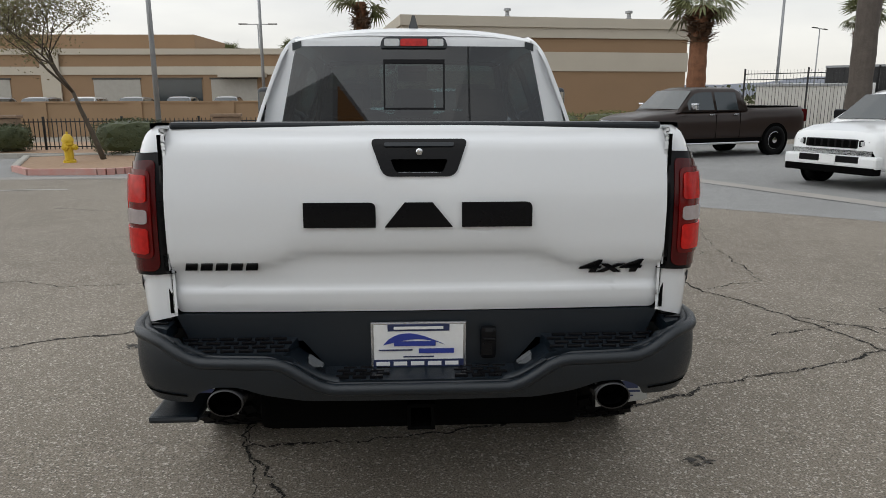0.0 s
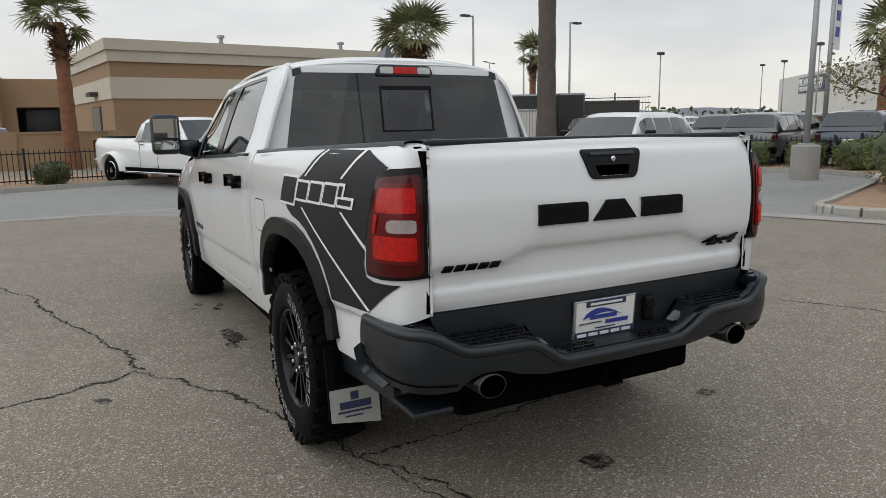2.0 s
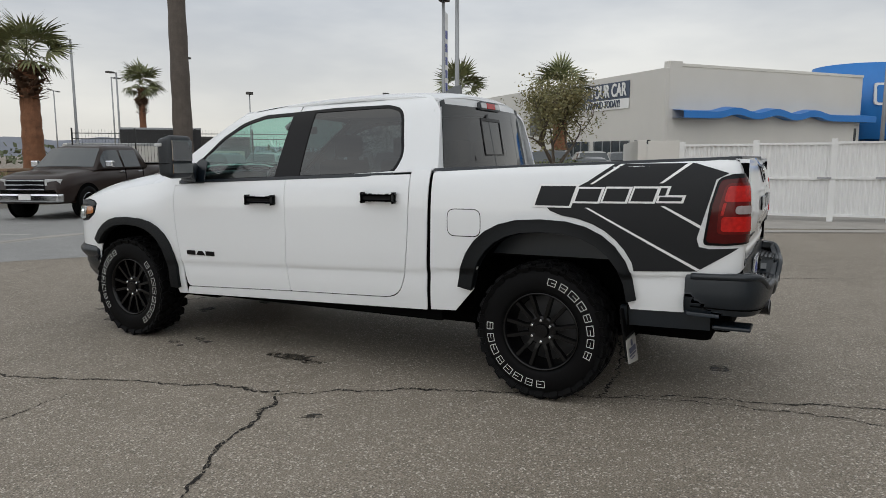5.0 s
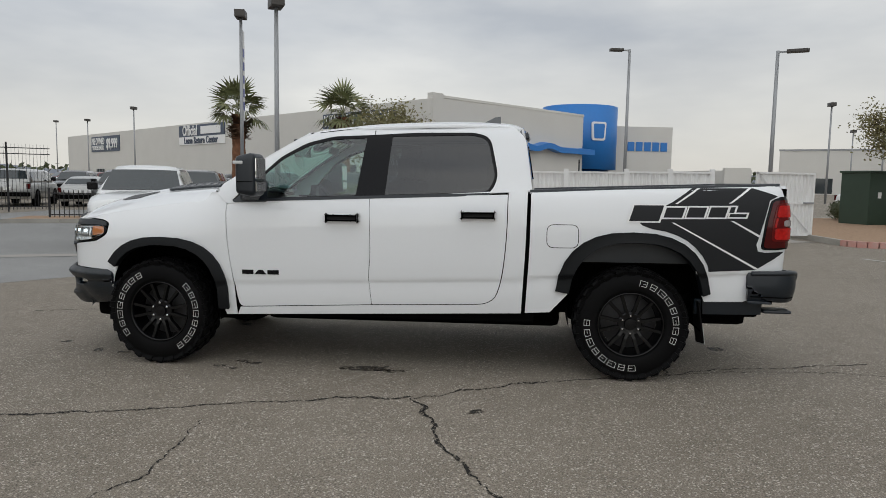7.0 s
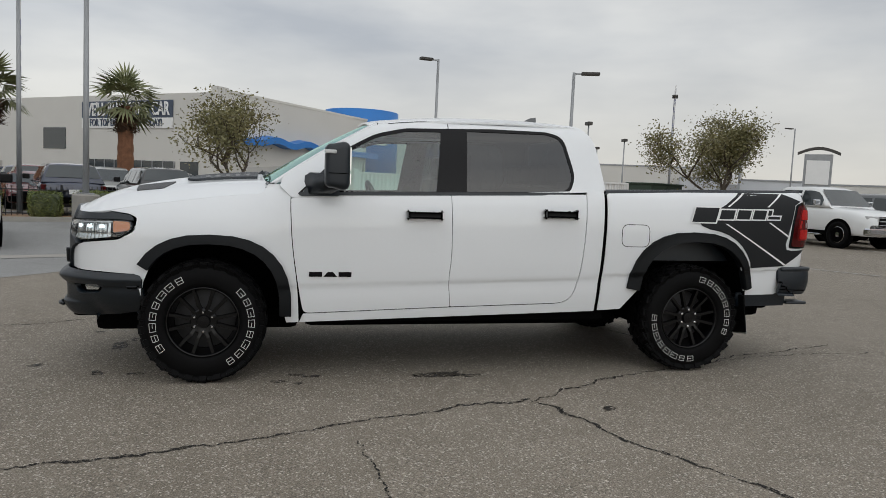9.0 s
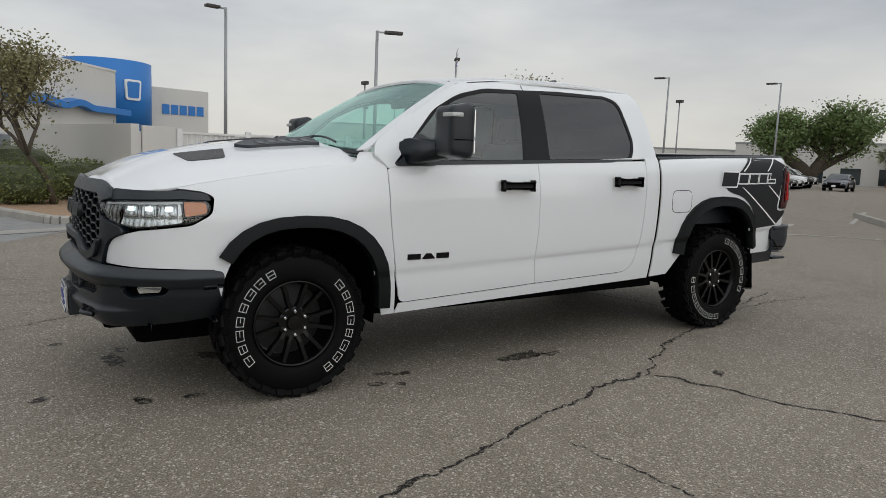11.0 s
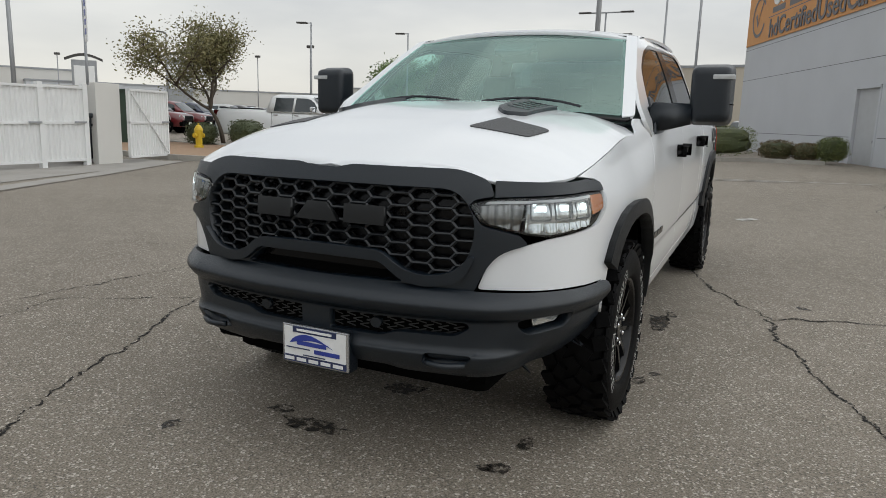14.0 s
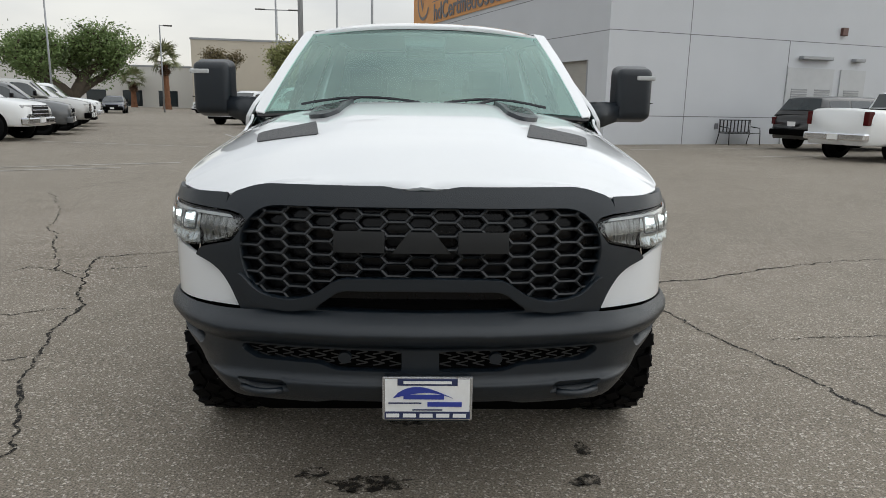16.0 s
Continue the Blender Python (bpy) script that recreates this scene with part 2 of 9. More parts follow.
def ragged(name, color, rough, scale, lo, hi):
    """A dark soil or gap whose edges and body break up into grains."""
    m = mat(name, color, rough, vary=0.6, grain=40.0, scale=9.0)
    n, l = m.node_tree.nodes, m.node_tree.links
    tc, ns, r = n.new("ShaderNodeTexCoord"), n.new("ShaderNodeTexNoise"), n.new("ShaderNodeMapRange")
    ns.inputs["Scale"].default_value, ns.inputs["Detail"].default_value, ns.inputs["Roughness"].default_value = scale, 5.0, 0.7
    r.inputs["From Min"].default_value, r.inputs["From Max"].default_value = lo, hi
    l.new(tc.outputs["Object"], ns.inputs["Vector"])
    l.new(ns.outputs["Fac"], r.inputs["Value"])
    l.new(r.outputs["Result"], n["Principled BSDF"].inputs["Alpha"])
    return m


CRACK = ragged("crack_dirt", (0.012, 0.010, 0.008), 0.95, 48.0, 0.44, 0.50)
STAIN = ragged("oil_stain", (0.022, 0.018, 0.014), 0.6, 26.0, 0.40, 0.58)
CONCRETE = mat("concrete", (0.36, 0.34, 0.31), 0.85, bump=0.5, grain=90.0, vary=0.3, scale=1.5)
KERB = mat("kerb_concrete", (0.42, 0.40, 0.36), 0.85, bump=0.5, grain=70.0, vary=0.35, scale=2.5)
REDKERB = mat("red_kerb_paint", (0.50, 0.20, 0.17), 0.7, bump=0.3, vary=0.4, scale=5.0, tint=(0.45, 0.33, 0.29))
LINE = mat("worn_white_line", (0.50, 0.49, 0.46), 0.8, vary=0.5, grain=25.0, scale=9.0, tint=(0.2, 0.19, 0.17))
GRAVEL = mat("tan_gravel", (0.40, 0.27, 0.17), 0.95, bump=1.0, grain=50.0, vary=0.5, scale=12.0, tint=(0.22, 0.14, 0.09))

# ---- mesh helpers ----


def gz(y):
    """Height of the gently tilted lot."""
    return -0.145 * math.tanh(y / 12.0)


def link(name, me, material=None, parent=None, label=""):
    ob = new(name, me)
    if material is not None and not me.materials:
        me.materials.append(material)
    if parent is not None:
        ob.parent = parent
    if label:
        ob["label"] = label
    return ob


def part(name, bm, material, parent, label="", smooth=False):
    """One bmesh as one mesh under a thing or a part."""
    me = bpy.data.meshes.new(name)
    bmesh.ops.recalc_face_normals(bm, faces=bm.faces)
    bm.to_mesh(me)
    bm.free()
    if smooth:
        for f in me.polygons:
            f.use_smooth = True
    return link(name, me, material, parent, label)


def thing(name, label, category, m=None, group="", kind=""):
    ob = new(name)
    if m is not None:
        ob.matrix_world = m
    return tagged(ob, label, category, group, kind)


def box(bm, x0, x1, y0, y1, z0, z1, bevel=0.0, m=None, seg=2):
    made = bmesh.ops.create_cube(bm, size=1.0)["verts"]
    for v in made:
        v.co = Vector((x0 + (v.co.x + 0.5) * (x1 - x0), y0 + (v.co.y + 0.5) * (y1 - y0), z0 + (v.co.z + 0.5) * (z1 - z0)))
    if bevel:
        edges = list({e for v in made for e in v.link_edges})
        out = bmesh.ops.bevel(bm, geom=edges, offset=bevel, segments=seg, affect="EDGES", profile=0.6)
        made = list({v for f in out["faces"] for v in f.verts} | {v for v in made if v.is_valid})
    if m is not None:
        for v in made:
            v.co = m @ v.co
    return made


def boxpart(name, material, parent, x0, x1, y0, y1, z0, z1, bevel=0.0, label="", m=None):
    bm = bmesh.new()
    box(bm, x0, x1, y0, y1, z0, z1, bevel, m)
    return part(name, bm, material, parent, label, smooth=False)


def lathe(bm, profile, n=32, m=None, cap=True):
    """Turns (radius, height) pairs round z, then puts them at m."""
    rings = []
    for r, h in profile:
        ring = []
        for i in range(n):
            a = 2 * math.pi * i / n
            p = Vector((r * math.cos(a), r * math.sin(a), h))
            ring.append(bm.verts.new(m @ p if m is not None else p))
        rings.append(ring)
    for a, b in zip(rings, rings[1:]):
        for i in range(n):
            bm.faces.new((a[i], a[(i + 1) % n], b[(i + 1) % n], b[i]))
    if cap:
        for ring in (rings[0], rings[-1]):
            try:
                bm.faces.new(ring)
            except ValueError:
                pass
    return rings


def tube(bm, pts, r, n=8, r_end=None):
    """A round rod along points."""
    pts = [Vector(p) for p in pts]
    rings = []
    for i, p in enumerate(pts):
        d = (pts[min(i + 1, len(pts) - 1)] - pts[max(i - 1, 0)]).normalized()
        side = d.cross(Vector((0, 0, 1)))
        side = side.normalized() if side.length > 1e-3 else Vector((1, 0, 0))
        up = side.cross(d)
        rr = r if r_end is None else r + (r_end - r) * i / max(len(pts) - 1, 1)
        rings.append([bm.verts.new(p + rr * (math.cos(2 * math.pi * k / n) * side + math.sin(2 * math.pi * k / n) * up)) for k in range(n)])
    for a, b in zip(rings, rings[1:]):
        for k in range(n):
            bm.faces.new((a[k], a[(k + 1) % n], b[(k + 1) % n], b[k]))
    bm.faces.new(rings[0])
    bm.faces.new(rings[-1])


def prism(bm, pts, h0, h1, fn):
    """A polygon of (a, b) pairs drawn out from h0 to h1; fn places (a, b, h)."""
    lo = [bm.verts.new(fn(a, b, h0)) for a, b in pts]
    hi = [bm.verts.new(fn(a, b, h1)) for a, b in pts]
    k = len(pts)
    bm.faces.new(lo[::-1])
    bm.faces.new(hi)
    for i in range(k):
        bm.faces.new((lo[i], lo[(i + 1) % k], hi[(i + 1) % k], hi[i]))


def rounded(pts, seg=5):
    """A closed outline from (u, v, radius) corners."""
    out, k = [], len(pts)
    for i, p in enumerate(pts):
        c, r = Vector(p[:2]), (p[2] if len(p) > 2 else 0.0)
        if r <= 0:
            out.append((c.x, c.y))
            continue
        a, b = Vector(pts[i - 1][:2]) - c, Vector(pts[(i + 1) % k][:2]) - c
        ra, rb = min(r, a.length * 0.49), min(r, b.length * 0.49)
        s, e = c + a.normalized() * ra, c + b.normalized() * rb
        for j in range(seg + 1):
            f = j / seg
            q = (1 - f) ** 2 * s + 2 * f * (1 - f) * c + f * f * e
            out.append((q.x, q.y))
    return out


def catmull(pts, n=8):
    """A smooth open line through points."""
    P = [Vector(p) for p in pts]
    P = [2 * P[0] - P[1]] + P + [2 * P[-1] - P[-2]]
    out = []
    for i in range(1, len(P) - 2):
        for j in range(n):
            t = j / n
            out.append(0.5 * (2 * P[i] + (P[i + 1] - P[i - 1]) * t + (2 * P[i - 1] - 5 * P[i] + 4 * P[i + 1] - P[i + 2]) * t * t + (3 * P[i] - P[i - 1] - 3 * P[i + 1] + P[i + 2]) * t ** 3))
    out.append(P[-2])
    return out


def sheet_mesh(name, loops, fmap, out, step=0.05, thick=0.012, holes_rim=True):
    """A pressed panel: flat outlines (the first is the rim, the others are holes) laid on the surface fmap(u, v), with turned-in edges."""
    bm = bmesh.new()
    for loop in loops:
        vs = [bm.verts.new((u, v, 0)) for u, v in loop]
        for i in range(len(vs)):
            bm.edges.new((vs[i - 1], vs[i]))
    bmesh.ops.triangle_fill(bm, edges=bm.edges[:], use_beauty=True, use_dissolve=False, normal=(0, 0, 1))
    su, sv = step if isinstance(step, tuple) else (step, step)
    for ax, st in ((0, su), (1, sv)):
        lo, hi = min(v.co[ax] for v in bm.verts), max(v.co[ax] for v in bm.verts)
        k = max(1, int(round((hi - lo) / st)))
        for i in range(1, k):
            co, no = [0, 0, 0], [0, 0, 0]
            co[ax], no[ax] = lo + (hi - lo) * i / k, 1
            bmesh.ops.bisect_plane(bm, geom=bm.verts[:] + bm.edges[:] + bm.faces[:], dist=1e-5, plane_co=co, plane_no=no)
    bm.verts.index_update()
    out = Vector(out)
    verts, norms, faces = [], [], []
    e = 2e-3
    for v in bm.verts:
        u, w = v.co.x, v.co.y
        p = Vector(fmap(u, w))
        nn = (Vector(fmap(u + e, w)) - Vector(fmap(u - e, w))).cross(Vector(fmap(u, w + e)) - Vector(fmap(u, w - e)))
        nn = nn.normalized() if nn.length > 1e-12 else out.normalized()
        if nn.dot(out) < 0:
            nn = -nn
        verts.append(p)
        norms.append(nn)
    for f in bm.faces:
        ids = [v.index for v in f.verts]
        a, b, c = (verts[i] for i in ids[:3])
        if (b - a).cross(c - a).dot(norms[ids[0]] + norms[ids[1]] + norms[ids[2]]) < 0:
            ids.reverse()
        faces.append(ids)
    if thick:
        rim = {}
        quads = []
        for ed in bm.edges:
            if len(ed.link_faces) != 1:
                continue
            a, b = ed.verts[0].index, ed.verts[1].index
            mid = sum((verts[v.index] for v in ed.link_faces[0].verts), Vector()) / len(ed.link_faces[0].verts)
            d = verts[b] - verts[a]
            o = d.cross(norms[a])
            if o.dot((verts[a] + verts[b]) / 2 - mid) < 0:
                o = -o
            o = o.normalized() if o.length > 1e-9 else Vector((0, 0, 0))
            for i in (a, b):
                rim[i] = rim.get(i, Vector()) + o
            quads.append((a, b, o))
        ids = {}
        for i, o in rim.items():
            o = o.normalized() if o.length > 1e-9 else norms[i]
            ids[i] = len(verts)
            verts.append(verts[i].copy())
            norms.append((norms[i] * 0.6 + o).normalized())
            verts.append(verts[i] - norms[i] * thick)
            norms.append(o)
        for a, b, o in quads:
            q = [ids[a], ids[b], ids[b] + 1, ids[a] + 1]
            if (verts[q[1]] - verts[q[0]]).cross(verts[q[3]] - verts[q[0]]).dot(o) < 0:
                q.reverse()
            faces.append(q)
    bm.free()
    me = bpy.data.meshes.new(name)
    me.from_pydata([tuple(v) for v in verts], [], faces)
    for f in me.polygons:
        f.use_smooth = True
    me.update()
    me.normals_split_custom_set_from_vertices([tuple(n) for n in norms])
    return me


def sheet(name, loops, fmap, out, material, parent, step=0.05, thick=0.012, label=""):
    return link(name, sheet_mesh(name, loops, fmap, out, step, thick), material, parent, label)


def text_bm(words, size, depth, fn, font_bold=0.0, align="CENTER", squeeze=1.0):
    """Raised writing in the built-in font; fn places (right, up, out)."""
    cu = bpy.data.curves.new("writing", "FONT")
    cu.body, cu.size, cu.extrude, cu.offset = words, size, depth / 2, font_bold
    cu.align_x, cu.align_y, cu.resolution_u = align, "CENTER", 3
    ob = bpy.data.objects.new("writing", cu)
    scene.collection.objects.link(ob)
    me = bpy.data.meshes.new_from_object(ob.evaluated_get(bpy.context.evaluated_depsgraph_get()))
    bpy.data.objects.remove(ob)
    bpy.data.curves.remove(cu)
    bm = bmesh.new()
    bm.from_mesh(me)
    bpy.data.meshes.remove(me)
    for v in bm.verts:
        v.co = Vector(fn(v.co.x * squeeze, v.co.y, v.co.z + depth / 2))
    return bm


def hill(x, a, b):
    """0 below a, 1 above b, smooth between."""
    t = min(max((x - a) / (b - a), 0.0), 1.0)
    return t * t * (3 - 2 * t)


def table(xs, ys):
    """A smooth curve through a short table."""
    line = catmull([(a, b, 0) for a, b in zip(xs, ys)], 10)
    X = np.array([p.x for p in line])
    Y = np.array([p.y for p in line])
    return lambda v: float(np.interp(v, X, Y))

# ---- the white pickup ----
truck = thing("pickup_truck", "white crew-cab pickup with black trim, wheels and bed graphics", "pickup truck", pose(0, 0, 0, -0.69, 0.2, 0))

# outline of the body seen from above, tail to nose, half of it
PLAN = catmull([(0.78, -1.10, 0), (0.85, -1.085, 0), (0.892, -1.03, 0), (0.913, -0.92, 0), (0.945, -0.6, 0), (0.972, -0.2, 0), (0.98, 0.3, 0), (0.98, 1.5, 0), (0.98, 3.0, 0), (0.98, 3.5, 0), (0.976, 3.85, 0), (0.953, 4.17, 0), (0.912, 4.34, 0), (0.83, 4.465, 0), (0.72, 4.54, 0), (0.58, 4.595, 0), (0.30, 4.645, 0), (0.0, 4.66, 0)], 12)
PX = np.array([p.x for p in PLAN])
PY = np.array([p.y for p in PLAN])
PU = np.concatenate([[0], np.cumsum(np.hypot(np.diff(PX), np.diff(PY)))])
PU = PU - float(np.interp(1.5, PY[:110], PU[:110])) + 1.5


def u_of_x(x):
    """Station on the nose where the body is x wide."""
    return float(np.interp(-x, -PX[100:], PU[100:]))


def rake(y):
    return -0.03 * (y - 1.5)


X_DOOR = table([0.40, 0.46, 0.53, 0.60, 0.67, 0.70, 0.72, 0.75, 0.85, 1.0, 1.15, 1.25, 1.30, 1.36, 1.42], [0.922, 0.936, 0.948, 0.956, 0.958, 0.960, 0.967, 0.972, 0.978, 0.98, 0.978, 0.968, 0.958, 0.940, 0.918])
X_NOSE = table([0.40, 0.60, 0.80, 1.0, 1.10, 1.18, 1.25, 1.31, 1.36, 1.40], [0.972, 0.976, 0.979, 0.98, 0.977, 0.962, 0.936, 0.905, 0.872, 0.83])
X_BED = table([0.40, 0.46, 0.60, 0.72, 0.76, 0.95, 1.1, 1.22, 1.30, 1.345, 1.37, 1.38], [0.93, 0.94, 0.957, 0.962, 0.974, 0.985, 0.985, 0.975, 0.958, 0.940, 0.915, 0.895])


def body(u, z, lift=0.0):
    """A point on the left flank, at station u and height z, lifted off the metal."""
    x, y = float(np.interp(u, PU, PX)), float(np.interp(u, PU, PY))
    e = 0.01
    tx, ty = float(np.interp(u + e, PU, PX)) - float(np.interp(u - e, PU, PX)), float(np.interp(u + e, PU, PY)) - float(np.interp(u - e, PU, PY))
    n = math.hypot(tx, ty) or 1.0
    nx, ny = ty / n, -tx / n
    h = z - rake(y)
    f, b = hill(u, 3.0, 3.6), hill(-u, -0.9, -0.6)
    w = X_DOOR(h) * (1 - f) * (1 - b) + X_NOSE(h) * f + X_BED(h) * b
    off = 0.98 - w - lift
    return -(x - nx * off), y - ny * off, z


def flank(side, lift=0.0):
    def fn(u, z):
        x, y, zz = body(u, z, lift)
        return (x * side, y, zz)
    return fn


def arch(cy, cz, w0, w1, h, n=18, a0=-0.08, a1=1.08, p=2.5):
    """A wheel opening, front foot to rear foot, squared off like a superellipse."""
    out = []
    for i in range(n + 1):
        a = math.pi * (a0 + (a1 - a0) * i / n)
        c, s = math.cos(a), math.sin(a)
        w = w0 if c > 0 else w1
        out.append((cy + w * math.copysign(abs(c) ** (2 / p), c), cz + h * math.copysign(abs(s) ** (2 / p), s)))
    return out


ARCH_F = arch(3.655, 0.50, 0.435, 0.475, 0.455)
ARCH_R = arch(-0.005, 0.53, 0.475, 0.50, 0.50)
FLARE_F = arch(3.645, 0.50, 0.52, 0.545, 0.52)
FLARE_R = arch(0.01, 0.53, 0.56, 0.57, 0.575)
HL_END = 4.125
UC = float(PU[-1])
NOSE_IN = UC - 0.628


def edge_z(u):
    """Height of the cut between wing and bonnet."""
    return float(np.interp(u, [3.30, 3.46, 3.7, 4.0, 4.2, 4.37, 4.5], [1.296, 1.288, 1.258, 1.214, 1.180, 1.146, 1.142]))



def belt(y):
    return 1.352 + rake(y)


def bottom(y):
    return 0.455 + rake(y)


def sill(y):
    return 0.53 + rake(y)


def raked(name, loop, fl, out, material, parent, step):
    """A flank panel whose rows run along the body's slight rake."""
    return sheet(name, [[(u, z - rake(u)) for u, z in loop]], lambda u, v: fl(u, v + rake(u)), out, material, parent, step=step)


def side_panels(side):
    s = -side  # outward sign of x
    fl = flank(side)
    out = (s, 0.0, 0.25)
    g = 0.004
    # front wing
    fender = [(3.05, bottom(3.05), 0), (3.135, bottom(3.1), 0)] + [(a, b, 0) for a, b in reversed(ARCH_F) if b > 0.47]
    fender += [(4.12, 0.745, 0), (4.35, 0.757, 0), (NOSE_IN, 0.762, 0.015), (UC - 0.658, 0.841, 0.04), (UC - 0.70, 0.893, 0.05), (UC - 0.803, 0.924, 0.03), (UC - 0.881, 0.943, 0), (UC - 1.141, 0.971, 0.02), (HL_END - 0.004, 1.03, 0.03), (HL_END - 0.015, 1.12, 0.02), (4.17, 1.146, 0.02)]
    fender += [(u, edge_z(u), 0) for u in (4.30, 4.18, 4.05, 3.92, 3.8, 3.68, 3.56, 3.46)] + [(3.30, 1.303, 0.06), (3.27, 1.372, 0.02), (3.118, 1.372, 0.01), (3.118, 1.20, 0), (3.105, 0.95, 0.2), (3.06, 0.65, 0.2)]
    part_f = raked("front_fender", rounded(fender), fl, (s, 0.7, 0.3), WHITE, truck, (0.045, 0.025))
    # doors
    front = [(3.113, belt(3.11) - 0.03, 0.0), (3.112, 1.20, 0.1), (3.099, 0.95, 0.2), (3.054, 0.65, 0.2), (3.02, sill(3.0) - 0.01, 0.04), (1.963, sill(1.96), 0.01), (1.985, 0.72, 0.06), (1.965, 0.92, 0.2), (1.978, belt(1.98), 0.0), (3.06, belt(3.06), 0.04)]
    d1 = raked("front_door", rounded(front), fl, out, WHITE, truck, (0.08, 0.02))
    rear = [(1.973, belt(1.97), 0), (1.96, 0.92, 0.2), (1.98, 0.72, 0.06), (1.958, sill(1.95), 0.01), (1.03, sill(1.03), 0.12), (0.965, 0.72, 0.15), (0.930, 1.05, 0.3), (0.925, belt(0.92), 0)]
    d2 = raked("rear_door", rounded(rear), fl, out, WHITE, truck, (0.08, 0.02))
    # cab corner and rocker behind and below the doors
    corner = [(0.918, belt(0.92) + 0.02, 0), (0.923, 1.05, 0.3), (0.958, 0.715, 0.15), (1.028, sill(1.03) - 0.008, 0.12), (1.955, sill(1.955) - 0.008, 0), (3.02, sill(3.02) - 0.018, 0), (3.045, bottom(3.05), 0), (1.9, bottom(1.9), 0), (0.815, bottom(0.8), 0), (0.787, 1.0, 0.1), (0.776, 1.405, 0)]
    raked("cab_corner", rounded(corner), fl, out, WHITE, truck, (0.07, 0.02))
    # the bed's flank, out to the corner behind the lamp
    bed = [(0.752, 1.385, 0.02), (0.755, 1.0, 0.2), (0.785, bottom(0.78) + 0.005, 0), (0.60, bottom(0.6) + 0.01, 0)] + [(a, b, 0) for a, b in ARCH_R if b > 0.55]
    bed += [(-0.52, 0.598, 0), (-0.80, 0.60, 0), (-0.86, 0.62, 0.02), (-0.885, 0.78, 0.02), (-1.2, 0.86, 0.02), (-1.215, 1.02, 0), (-1.215, 1.41, 0.03), (-1.19, 1.452, 0.03), (-1.0, 1.450, 0.0), (-0.2, 1.425, 0)]
    bside = raked("bed_side", rounded(bed), fl, out, WHITE, truck, (0.04, 0.025))
    # rail cap
    cap = bmesh.new()
    for ya, yb in ((0.76, -1.035),):
        for k in range(12):
            y0, y1 = ya + (yb - ya) * k / 12, ya + (yb - ya) * (k + 1) / 12
            q = []
            for y in (y0, y1):
                x, _, _ = body(y, 1.372 + rake(y))
                zz = 1.372 + rake(y)
                q.append([cap.verts.new((side * (x + dx), y, zz + dz)) for dx, dz in ((-0.004, -0.006), (0.0, 0.010), (0.03, 0.013), (0.085, 0.012), (0.09, -0.006))])
            for i in range(4):
                cap.faces.new((q[0][i], q[0][i + 1], q[1][i + 1], q[1][i]))
    bmesh.ops.remove_doubles(cap, verts=cap.verts, dist=1e-4)
    part("bed_rail_cap", cap, TRIM, truck, smooth=True)
    # fuel door
    if side > 0:
        sheet("fuel_door", [rounded([(0.405, 0.985, 0.05), (0.63, 0.985, 0.05), (0.63, 1.15, 0.05), (0.405, 1.15, 0.05)])], flank(side, 0.0015), out, WHITE, bside, thick=0.003)
        ring = rounded([(0.400, 0.980, 0.055), (0.635, 0.980, 0.055), (0.635, 1.155, 0.055), (0.400, 1.155, 0.055)])
        sheet("fuel_door_gap", [ring, rounded([(0.405, 0.985, 0.05), (0.63, 0.985, 0.05), (0.63, 1.15, 0.05), (0.405, 1.15, 0.05)])], flank(side, 0.0008), out, DARK, bside, thick=0)
    # wheel-arch flares
    for nm, o, i in (("front_flare", FLARE_F, ARCH_F), ("rear_flare", FLARE_R, ARCH_R)):
        lo = 0.47 if nm == "front_flare" else 0.54
        oo = [p for p in o if p[1] > lo - 0.03]
        ii = [(a, b) for a, b in i if b > lo - 0.03]
        if nm == "front_flare":
            oo = [p for p in oo if not (p[0] > 4.0 and p[1] < 0.75)]
            ii = [p for p in ii if not (p[0] > 4.0 and p[1] < 0.72)]

        def bulge(u, z, c=(3.65, 0.45) if nm == "front_flare" else (0.0, 0.45)):
            x, y, zz = body(u, z, 0.022 + 0.018 * hill(-math.hypot(u - c[0], z - c[1]), -0.66, -0.50))
            return (x * side, y, zz)
        sheet(nm, [oo + ii[::-1]], bulge, out, FLARE, truck, step=0.03, thick=0.06)
    # near-black sheet behind the panels, the seams' shade put into its colour
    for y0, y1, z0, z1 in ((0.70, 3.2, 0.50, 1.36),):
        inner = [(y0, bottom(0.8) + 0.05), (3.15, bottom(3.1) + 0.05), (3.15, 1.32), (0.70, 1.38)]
        sheet("seam_backing", [inner], flank(side, -0.02), out, DARK, truck, step=0.1, thick=0)
    # handles
    for yc, dd in ((2.178, d1), (1.142, d2)):
        zc = 1.192 + rake(yc) + 0.012
        hb = bmesh.new()
        x = body(yc, zc)[0] * side
        box(hb, x + s * 0.014, x + s * 0.044, yc - 0.122, yc + 0.122, zc - 0.023, zc + 0.024, 0.014, seg=4)
        for yy in (yc - 0.085, yc + 0.090):
            box(hb, x - s * 0.004, x + s * 0.03, yy - 0.020, yy + 0.020, zc - 0.017, zc + 0.018, 0.010)
        part("handle", hb, GLOSSB, dd, "gloss black door handle", smooth=True)
        sheet("handle_cup", [rounded([(yc - 0.085, zc - 0.045, 0.03), (yc + 0.095, zc - 0.045, 0.03), (yc + 0.095, zc + 0.04, 0.03), (yc - 0.085, zc + 0.04, 0.03)])], flank(side, 0.001), out, WHITE, dd, thick=0)
